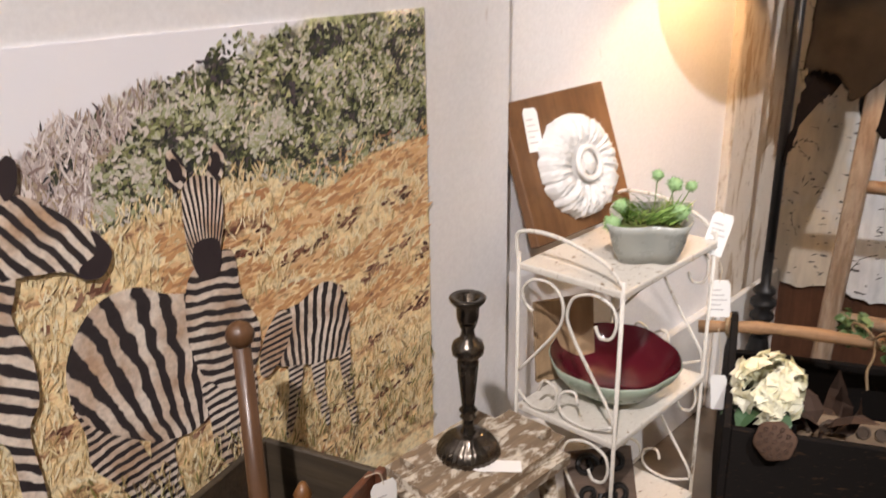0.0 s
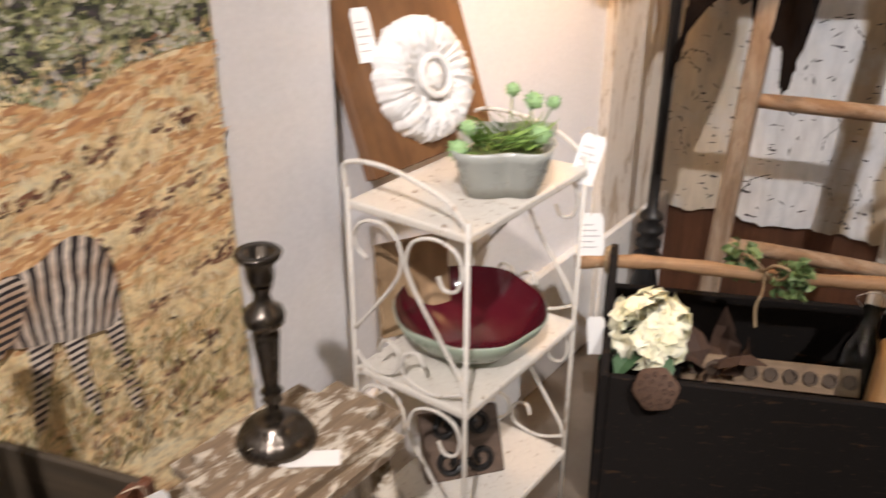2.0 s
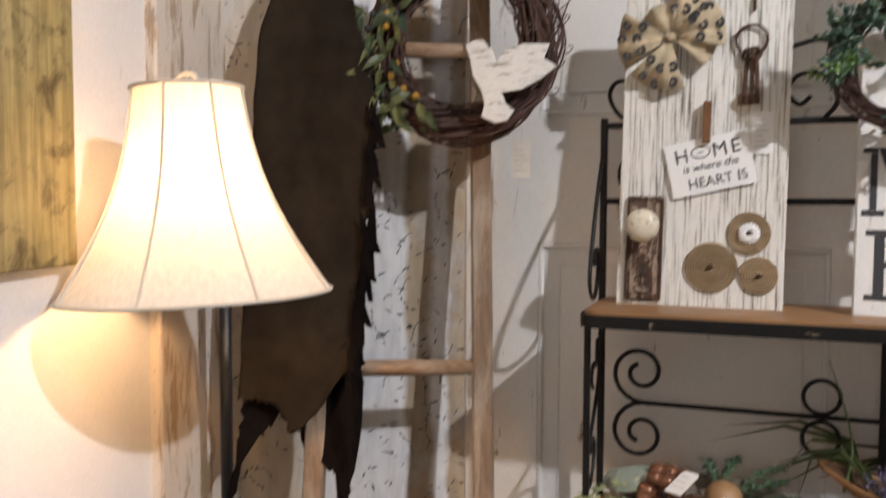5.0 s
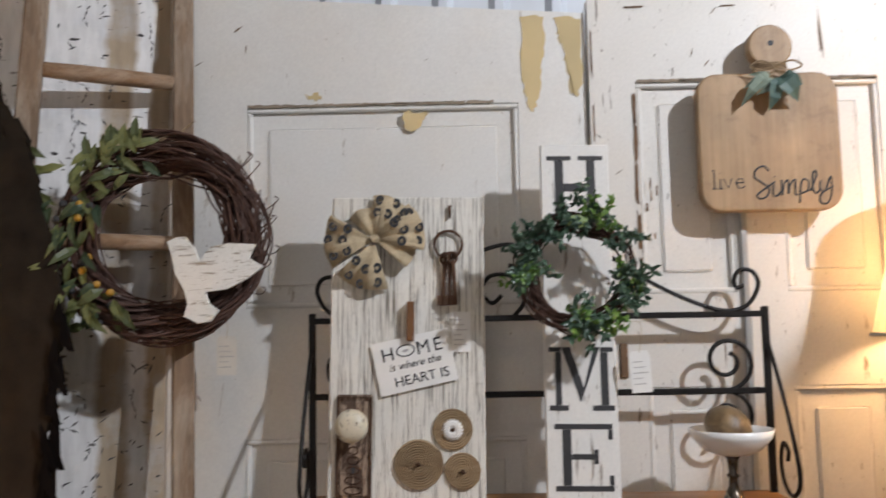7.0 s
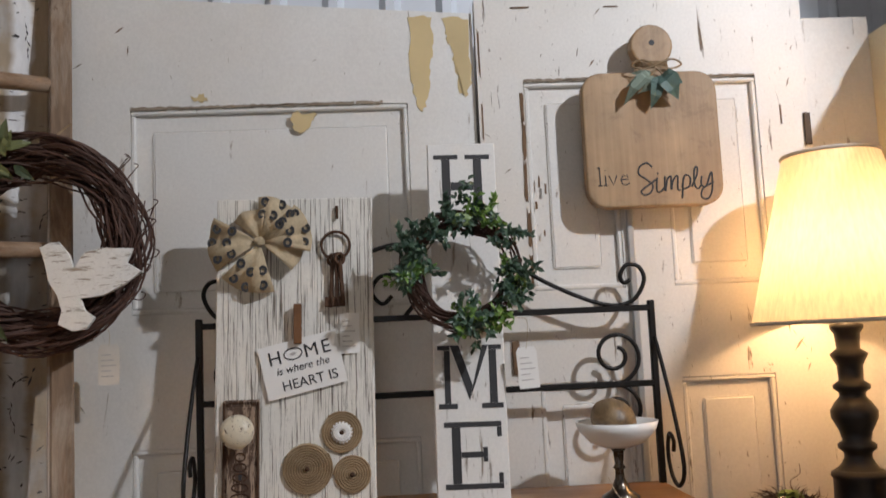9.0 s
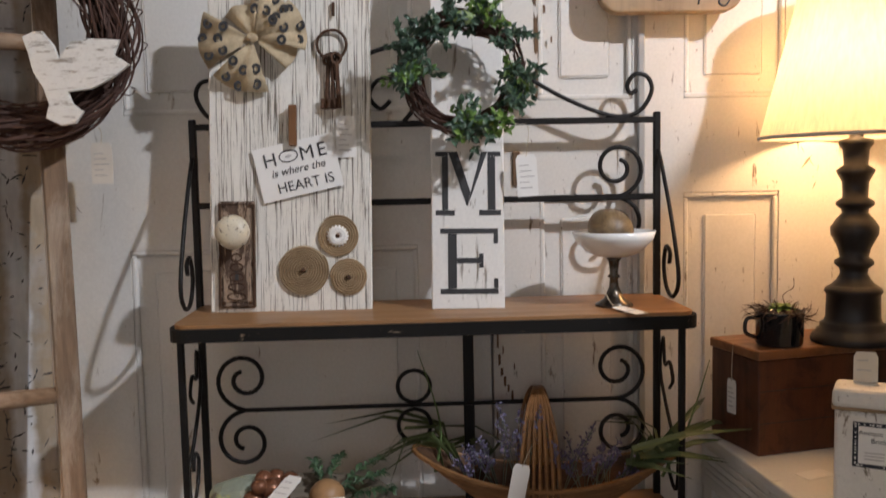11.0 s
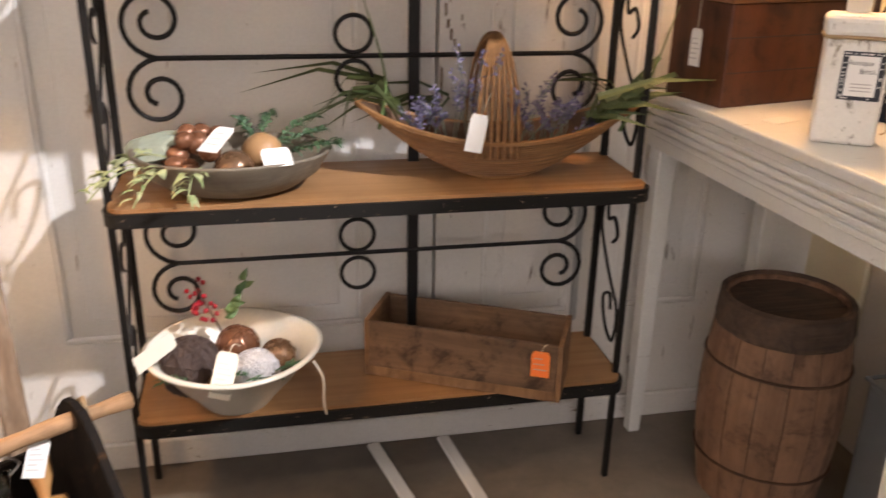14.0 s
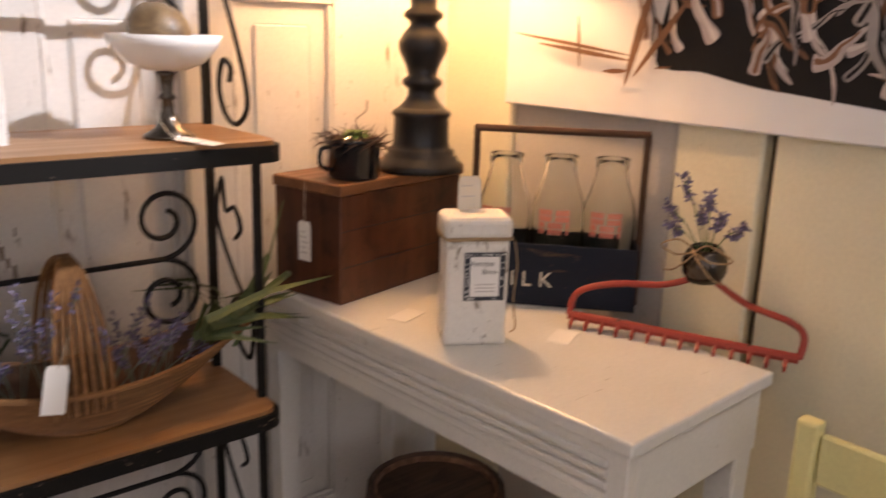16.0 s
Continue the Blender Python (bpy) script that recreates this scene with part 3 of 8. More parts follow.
def bakers_rack():
    th = thing("bakers_rack", pose(0.475, 2.11, 0), "black wrought-iron baker's rack with scrolls and wooden shelves", "rack")
    x0, x1, yb, yf = 0.02, 0.93, 2.215, 2.06
    bar = 0.0045
    for x in (x0 + 0.006, x1 - 0.006):
        wpart("back_post", box(x - 0.0065, x + 0.0065, yb - 0.0065, yb + 0.0065, 0, 1.41, 0.002), BLACK_IRON, th)
        wpart("front_post", box(x - 0.0058, x + 0.0058, yf - 0.0058, yf + 0.0058, 0, 1.03, 0.002), BLACK_IRON, th)
    wpart("middle_post", box(0.536, 0.557, yb + 0.002, yb + 0.012, 0.24, 1.03, 0.002), BLACK_IRON, th)
    for z in (1.395, 1.245, 0.842, 0.468):
        wpart("cross_bar", box(x0, x1, yb - 0.006, yb + 0.006, z - 0.006, z + 0.006, 0.002) if z > 1 else tube([(0.105, yb, z), (0.845, yb, z)], bar), BLACK_IRON, th)
    for z in (0.842, 0.468, 1.245):
        hi = 0.062 if z != 1.245 else 0.058
        for sx in (1, -1):
            for sz in (1, -1):
                r = hi if sz > 0 or z == 0.842 else hi * 0.92
                cx = 0.475 - sx * (0.475 - 0.105)
                pts = [(0.475 + (p[0] - 0.475) * sx, p[1], z + (p[2] - z) * sz) for p in spiral(0.105, z + r, r, 0.016, -90, -520, yb)]
                wpart("scroll", tube(pts, bar, 7), BLACK_IRON, th, "", True)
        if z < 1:
            for s in (1, -1):
                wpart("ring", tube([(0.437 + 0.032 * math.cos(a * 0.2618), yb - 0.006, z + s * 0.039 + 0.032 * math.sin(a * 0.2618)) for a in range(24)], bar * 0.9, 7, True), BLACK_IRON, th, "", True)
    for sx in (1, -1):
        mir = lambda pts: [(0.475 + (p[0] - 0.475) * sx, yb, p[1]) for p in pts]
        crest = [(0.885, 1.452), (0.872, 1.447), (0.866, 1.462), (0.88, 1.482), (0.905, 1.478), (0.914, 1.45), (0.89, 1.412), (0.845, 1.402), (0.78, 1.422), (0.7, 1.462), (0.62, 1.515), (0.54, 1.542), (0.5, 1.53), (0.505, 1.5), (0.53, 1.5)]
        wpart("crest_scroll", tube(smooth_path(mir(crest), 5), bar, 7), BLACK_IRON, th, "", True)
        inner = [(0.52, 1.4), (0.5, 1.43), (0.52, 1.475), (0.565, 1.48), (0.585, 1.45), (0.565, 1.425), (0.545, 1.44)]
        wpart("crest_curl", tube(smooth_path(mir(inner), 5), bar, 7), BLACK_IRON, th, "", True)
        x = x1 - 0.004 if sx > 0 else x0 + 0.004
        side = [(x, yb, 1.34), (x, yb - 0.03, 1.3), (x, yb - 0.09, 1.2), (x, yb - 0.13, 1.1), (x, yb - 0.1, 1.06), (x, yb - 0.06, 1.07), (x, yb - 0.04, 1.11), (x, yb - 0.055, 1.15), (x, yb - 0.08, 1.14), (x, yb - 0.075, 1.12)]
        wpart("side_brace", tube(smooth_path(side, 5), bar * 0.9, 7), BLACK_IRON, th, "", True)
        for za, zb in ((0.665, 1.0), (0.265, 0.61)):
            h = zb - za
            ym = (yb + yf) / 2
            s = [(x, ym, zb - 0.12), (x, ym - 0.02, zb - 0.1), (x, ym, zb - 0.07), (x, ym + 0.03, zb - 0.08), (x, ym + 0.04, zb - 0.03), (x, ym + 0.06, zb - 0.1), (x, ym, za + h * 0.45), (x, ym - 0.05, za + 0.1), (x, ym - 0.04, za + 0.03), (x, ym, za + 0.05), (x, ym + 0.02, za + 0.1), (x, ym - 0.01, za + 0.12), (x, ym - 0.02, za + 0.09)]
            wpart("side_scroll", tube(smooth_path(s, 4), bar * 0.8, 6), BLACK_IRON, th, "", True)
    for z, sag in ((1.05, 0), (0.645, 0), (0.247, 0)):
        xa, xb, ya, yc, r = 0.028, 0.928, 1.993 if z > 1 else 2.008 if z > 0.5 else 2.03, 2.235, 0.03
        out = []
        for cx, cy, a0 in ((xb - r, yc - 0.004, None), (xa + r, yc - 0.004, None), (xa + r, ya + r, 180), (xb - r, ya + r, 270)):
            if a0 is None:
                out.append((xb if cx > 0.5 else xa, yc))
            else:
                out += [(cx + r * math.cos(radians(a0 + k * 15)), cy + r * math.sin(radians(a0 + k * 15))) for k in range(7)]
        bm = bmesh.new()
        f = bm.faces.new([bm.verts.new((x, y, z - 0.014)) for x, y in out])
        e = bmesh.ops.extrude_face_region(bm, geom=[f])
        bmesh.ops.translate(bm, verts=[v for v in e["geom"] if isinstance(v, bmesh.types.BMVert)], vec=(0, 0, 0.014))
        sh = wpart("shelf", bm, SHELF_WOOD, th, "brown wooden shelf board")
        path = [(x0, yb, z - 0.017)] + [(x, y, z - 0.017) for x, y in [(xa - 0.004, yb - 0.02)] + [(p[0] + (-0.004 if p[0] < 0.4 else 0.004), p[1] - 0.004) for p in out[2:]] + [(xb + 0.004, yb - 0.02)]] + [(x1, yb, z - 0.017)]
        bm = bmesh.new()
        prev = None
        for i, p in enumerate(path):
            a, c = Vector(path[max(0, i - 1)]), Vector(path[min(len(path) - 1, i + 1)])
            n = (c - a).cross(Vector((0, 0, 1))).normalized() * 0.003
            q = Vector(p)
            ring = [bm.verts.new(q + n + Vector((0, 0, s))) for s in (-0.012, 0.011)] + [bm.verts.new(q - n + Vector((0, 0, s))) for s in (0.011, -0.012)]
            if prev:
                for k in range(4):
                    bm.faces.new((prev[k], prev[(k + 1) % 4], ring[(k + 1) % 4], ring[k]))
            prev = ring
        wpart("shelf_rim", bm, RIM_BLACK, th, "flat black iron rim round the shelf")
        wpart("cross_support", box(0.53, 0.545, ya + 0.004, yb, z - 0.022, z - 0.0145), BLACK_IRON, th)
    return th


bakers_rack()


# ---- white table ----
def white_table():
    # stands a few degrees askew to the wall
    at = pose(1.059, 1.462, 0, 0, 0, 3)
    th = thing("table", at, "white painted wooden side table with a reeded apron", "table")
    x0, x1, y0, y1, zt = 0.006, 0.346, 0.004, 0.786, 0.768
    part("tabletop", box(x0 - 0.006, x1 - 0.016, y0 - 0.004, y1, zt - 0.02, zt, 0.004, 2), TABLE_WHITE, th)
    for x, y in ((x0 + 0.025, y0 + 0.028), (x1 - 0.055, y0 + 0.028), (x0 + 0.025, y1 - 0.035), (x1 - 0.055, y1 - 0.035)):
        bm = box(x - 0.022, x + 0.022, y - 0.022, y + 0.022, 0, 0.66, 0.003)
        for v in bm.verts:
            if v.co.z < 0.3:
                v.co.x, v.co.y = x + (v.co.x - x) * 0.62, y + (v.co.y - y) * 0.62
        part("leg", bm, TABLE_WHITE, th)
    zb = 0.655
    ap = [part("apron", box(x0, x0 + 0.02, y0 + 0.004, y1 - 0.01, zb, zt - 0.02, 0.002), TABLE_WHITE, th),
          part("apron", box(x1 - 0.05, x1 - 0.03, y0 + 0.024, y1 - 0.01, zb, zt - 0.02, 0.002), TABLE_WHITE, th)]
    part("apron", box(x0 + 0.021, x1 - 0.03, y0 + 0.004, y0 + 0.022, zb, zt - 0.02, 0.002), TABLE_WHITE, th)
    part("apron", box(x0 + 0.021, x1 - 0.03, y1 - 0.028, y1 - 0.01, zb, zt - 0.02, 0.002), TABLE_WHITE, th)
    for k in range(4):
        z = 0.736 - k * 0.0145
        part("reed", box(x0 - 0.006 + 0.001 * k, x0 - 0.0003, y0 + 0.03, y1 - 0.03, z - 0.0115, z, 0.003, 2), TABLE_WHITE, ap[0])
    return th


white_table()

# ---- wooden ladder leaning in the corner ----
LADDER_WOOD = chipped("ladder_wood", (0.44, 0.36, 0.28), (0.25, 0.165, 0.105), 0.56, 2, 0.7, 4.0, 0.3, 0.12)
RUNG_WOOD = chipped("rung_wood", (0.46, 0.34, 0.24), (0.3, 0.175, 0.095), 0.55, 0, 0.7, 4.0, 0.3, 0.12)


def ladder():
    th = thing("ladder", pose(-0.36, 1.95, 0), "weathered brown wooden ladder leaning against the wall", "ladder")
    base_r, top_r = Vector((-0.155, 2.025, 0)), Vector((-0.262, 2.27, 2.15))
    off, off_top = Vector((-0.345, -0.13, 0)), Vector((-0.243, -0.13, 0))
    d = off.normalized()
    for o in (Vector(), off):
        a, b = base_r + o, top_r + (off_top if o.length else o)
        bm = bmesh.new()
        n = d.cross(b - a).normalized()
        rings = []
        for p in (a, a.lerp(b, 0.33), a.lerp(b, 0.66), b):
            rings.append([bm.verts.new(p + d * sx * 0.021 + n * sy * 0.017) for sx, sy in ((-1, -1), (1, -1), (1, 1), (-1, 1))])
        for r, s in zip(rings, rings[1:]):
            for k in range(4):
                bm.faces.new((r[k], r[(k + 1) % 4], s[(k + 1) % 4], s[k]))
        bm.faces.new(rings[0])
        bm.faces.new(rings[-1])
        bmesh.ops.bevel(bm, geom=bm.edges[:], offset=0.004, segments=1, affect="EDGES")
        wpart("rail", bm, LADDER_WOOD, th)
    for z in (0.29, 0.6, 0.908, 1.555, 1.895):
        p = base_r.lerp(top_r, z / 2.15)
        q = p + off.lerp(off_top, z / 2.15)
        wpart("rung", tube([p, p.lerp(q, 0.3), p.lerp(q, 0.7), q], 0.016, 10, taper=lambda u: 0.0145 + 0.0025 * math.sin(math.pi * u)), RUNG_WOOD, th, "", True)
    return th


ladder()


# ---- leaves and petals ----
def leaf(bm, base, way, normal, length, width, bend=0.15):
    """A pointed leaf folded along its midrib, six faces."""
    way, side = way.normalized(), way.cross(normal).normalized()
    up = side.cross(way).normalized()
    mid = [base + way * length * u + up * length * bend * (u * (1 - u) * 4 - u) for u in (0, 0.35, 0.7, 1)]
    v = [bm.verts.new(p) for p in mid]
    l = [bm.verts.new(mid[i] + side * width / 2 * k + up * width * 0.12) for i, k in ((1, 1), (2, 0.8))]
    r = [bm.verts.new(mid[i] - side * width / 2 * k + up * width * 0.12) for i, k in ((1, 1), (2, 0.8))]
    for a in ((v[0], v[1], l[0]), (v[1], v[2], l[1], l[0]), (v[2], v[3], l[1]), (v[0], r[0], v[1]), (v[1], r[0], r[1], v[2]), (v[2], r[1], v[3])):
        bm.faces.new(a)


def rvec(rng):
    return Vector((rng.uniform(-1, 1), rng.uniform(-1, 1), rng.uniform(-1, 1)))


def leafmat(name, a, b, rough=0.5):
    m, t, bs, l = nodes_of(name)
    g = t.nodes.new("ShaderNodeNewGeometry")
    col = ramp(t, g.outputs["Random Per Island"], [(0, a), (1, b)])
    col = mixc(t, 0.3, col, ramp(t, noise_tex(t, coord(t), 120, 3), [(0.3, grey(0.5)), (0.7, grey(1))]), "MULTIPLY")
    l.new(col, bs.inputs["Base Color"])
    bs.inputs["Roughness"].default_value = rough
    return m


GREEN_DARK = leafmat("boxwood_leaf", (0.02, 0.055, 0.025), (0.08, 0.16, 0.07))
GREEN_BRIGHT = leafmat("grass_green", (0.06, 0.14, 0.02), (0.2, 0.32, 0.06))
OLIVE = leafmat("olive_leaf", (0.025, 0.05, 0.025), (0.19, 0.2, 0.06))
SAGE = leafmat("sage_leaf", (0.16, 0.22, 0.17), (0.3, 0.34, 0.27), 0.7)
EUCALYPT = leafmat("eucalyptus_leaf", (0.05, 0.1, 0.085), (0.12, 0.19, 0.16), 0.55)
FERN = leafmat("fern_leaf", (0.04, 0.1, 0.03), (0.2, 0.28, 0.1))
LAVENDER = leafmat("lavender_bloom", (0.09, 0.08, 0.15), (0.25, 0.22, 0.36), 0.8)
CREAM_PETAL = leafmat("cream_petal", (0.88, 0.83, 0.56), (0.92, 0.9, 0.72), 0.8)
VINE = wood("grapevine", (0.045, 0.02, 0.014), (0.13, 0.06, 0.04), 0, 1.0, 0.7)
BROWN_LEAF = leafmat("dried_leaf", (0.035, 0.018, 0.012), (0.1, 0.052, 0.03), 0.8)
TWINE = wood("jute_twine", (0.28, 0.185, 0.1), (0.47, 0.34, 0.2), 0, 3.0, 0.95, 0.6)

# ---- prints ----
def landscape_material():
    """A faded print: pale sky, grey-green bushes, dry golden hillside."""
    m, t, b, l = nodes_of("landscape_print")
    tc = t.nodes.new("ShaderNodeTexCoord")
    sp = t.nodes.new("ShaderNodeSeparateXYZ")
    l.new(tc.outputs["Object"], sp.inputs[0])
    x, z = sp.outputs[0], sp.outputs[2]

    def lin(ax, az, c, amp, scale):
        a = t.nodes.new("ShaderNodeMath")
        a.operation = "MULTIPLY_ADD"
        a.inputs[1].default_value, a.inputs[2].default_value = ax, c
        l.new(x, a.inputs[0])
        d = t.nodes.new("ShaderNodeMath")
        d.operation = "ADD"
        l.new(a.outputs[0], d.inputs[0])
        l.new(z, d.inputs[1])
        n = noise_tex(t, tc.outputs["Object"], scale, 6, 0.7)
        e = t.nodes.new("ShaderNodeMath")
        e.operation = "MULTIPLY_ADD"
        e.inputs[1].default_value = amp
        l.new(n, e.inputs[0])
        l.new(d.outputs[0], e.inputs[2])
        return e.outputs[0]

    sky_line = lin(-0.28, 0, -0.99 - 0.04, 0.08, 12)
    bush_line = lin(0.0, 0, -0.885 - 0.03, 0.06, 18)
    fine = noise_tex(t, tc.outputs["Object"], 95, 5, 0.75)
    midn = noise_tex(t, tc.outputs["Object"], 15, 8, 0.72)
    mp = t.nodes.new("ShaderNodeMapping")
    mp.inputs["Scale"].default_value = (1, 1, 3.2)
    mp.inputs["Rotation"].default_value = (0, 0.28, 0)
    l.new(tc.outputs["Object"], mp.inputs[0])
    rows = noise_tex(t, mp.outputs[0], 12, 7, 0.7)
    bush = ramp(t, midn, [(0.36, (0.05, 0.05, 0.055)), (0.44, (0.16, 0.17, 0.09)), (0.52, (0.42, 0.42, 0.24)), (0.6, (0.66, 0.58, 0.52))])
    bush = mixc(t, 0.75, bush, ramp(t, fine, [(0.36, grey(0.3)), (0.56, grey(1.7))]), "MULTIPLY")
    clump = noise_tex(t, tc.outputs["Object"], 6.5, 4, 0.6)
    bush = mixc(t, 0.9, bush, ramp(t, clump, [(0.4, (0.22, 0.25, 0.2)), (0.5, (0.9, 0.95, 0.8)), (0.62, (1.6, 1.45, 1.4))]), "MULTIPLY")
    side = t.nodes.new("ShaderNodeMapRange")
    side.inputs["From Min"].default_value, side.inputs["From Max"].default_value = 0.05, -0.12
    l.new(x, side.inputs["Value"])
    dry = ramp(t, fine, [(0.36, (0.2, 0.15, 0.15)), (0.55, (0.66, 0.58, 0.56))])
    bush = mixc(t, side.outputs[0], bush, dry)
    grass = ramp(t, rows, [(0.36, (0.18, 0.075, 0.05)), (0.42, (0.6, 0.38, 0.2)), (0.5, (0.8, 0.63, 0.36)), (0.7, (0.84, 0.76, 0.54))])
    grass = mixc(t, 0.6, grass, ramp(t, fine, [(0.36, grey(0.4)), (0.54, grey(1.3))]), "MULTIPLY")
    col = mixc(t, ramp(t, bush_line, [(0.0, grey(0)), (0.02, grey(1))]), grass, bush)
    col = mixc(t, ramp(t, sky_line, [(0.0, grey(0)), (0.015, grey(1))]), col, (0.84, 0.83, 0.86))
    l.new(col, b.inputs["Base Color"])
    b.inputs["Roughness"].default_value = 0.45
    return m


def striped_print(name, freq, pivot=None, way=0.0, warp=1.0):
    """Dark and cream bands: fanned round a pivot, or straight across a direction in degrees."""
    m, t, b, l = nodes_of(name)

    def op(kind, a, c):
        n = t.nodes.new("ShaderNodeMath")
        n.operation = kind
        for sock, v in zip(n.inputs, (a, c)):
            if isinstance(v, (int, float)):
                sock.default_value = v
            else:
                l.new(v, sock)
        return n.outputs[0]

    tc, sp = t.nodes.new("ShaderNodeTexCoord"), t.nodes.new("ShaderNodeSeparateXYZ")
    l.new(tc.outputs["Object"], sp.inputs[0])
    x, z = sp.outputs[0], sp.outputs[2]
    if pivot:
        phase = op("ARCTAN2", op("SUBTRACT", z, pivot[1]), op("SUBTRACT", x, pivot[0]))
    else:
        phase = op("ADD", op("MULTIPLY", x, math.cos(radians(way))), op("MULTIPLY", z, math.sin(radians(way))))
    wob = op("MULTIPLY", noise_tex(t, tc.outputs["Object"], 26, 3, 0.5), 6.5 * warp)
    band = op("SINE", op("ADD", op("MULTIPLY", phase, freq), wob), 0.0)
    tan = ramp(t, noise_tex(t, tc.outputs["Object"], 14, 4), [(0.38, (0.5, 0.34, 0.23)), (0.58, (0.8, 0.7, 0.6))])
    half = op("MULTIPLY_ADD", band, 0.5)
    half.node.inputs[2].default_value = 0.5
    col = mixc(t, ramp(t, half, [(0.4, grey(0)), (0.58, grey(1))]), (0.035, 0.028, 0.03), tan)
    col = mixc(t, 0.35, col, ramp(t, noise_tex(t, tc.outputs["Object"], 160, 4, 0.7), [(0.35, grey(0.45)), (0.6, grey(1.1))]), "MULTIPLY")
    l.new(col, b.inputs["Base Color"])
    b.inputs["Roughness"].default_value = 0.45
    return m


def speckled(name, colours):
    """Flat ink of several colours, one for each printed dab."""
    m, t, b, l = nodes_of(name)
    g = t.nodes.new("ShaderNodeNewGeometry")
    n = len(colours)
    l.new(ramp(t, g.outputs["Random Per Island"], [(i / n, c) for i, c in enumerate(colours)], "CONSTANT"), b.inputs["Base Color"])
    b.inputs["Roughness"].default_value = 0.5
    return m


MUZZLE = plain("dark_print_patch", (0.035, 0.025, 0.028), 0.5)
LANDSCAPE = landscape_material()


def loop2(points, steps=5):
    return [(p.x, p.z) for p in smooth_path([(x, 0, z) for x, z in points], steps, True)]


def dabs(name, parent, mat, spots, depth, rg):
    """Flat flecks of ink on a print: (x, z, half length, half width, angle) each."""
    verts, faces = [], []
    for x, z, ln, w, a in spots:
        y = depth + rg.uniform(0, 0.0003)
        ca, sa = math.cos(a), math.sin(a)
        k = len(verts)
        for u, v in ((-1, 0), (-0.3, -rg.uniform(0.7, 1.1)), (0.5, -rg.uniform(0.5, 1)), (1, rg.uniform(-0.3, 0.3)), (0.3, rg.uniform(0.6, 1.1)), (-0.5, rg.uniform(0.5, 1))):
            verts.append((x + u * ln * ca - v * w * sa, y, z + u * ln * sa + v * w * ca))
        faces.append(tuple(range(k, k + 6)))
    me = bpy.data.meshes.new(name)
    me.from_pydata(verts, [], faces)
    me.materials.append(mat)
    ob = new(name, me)
    ob.parent = parent
    ob["kind"] = "stuff"
    return ob


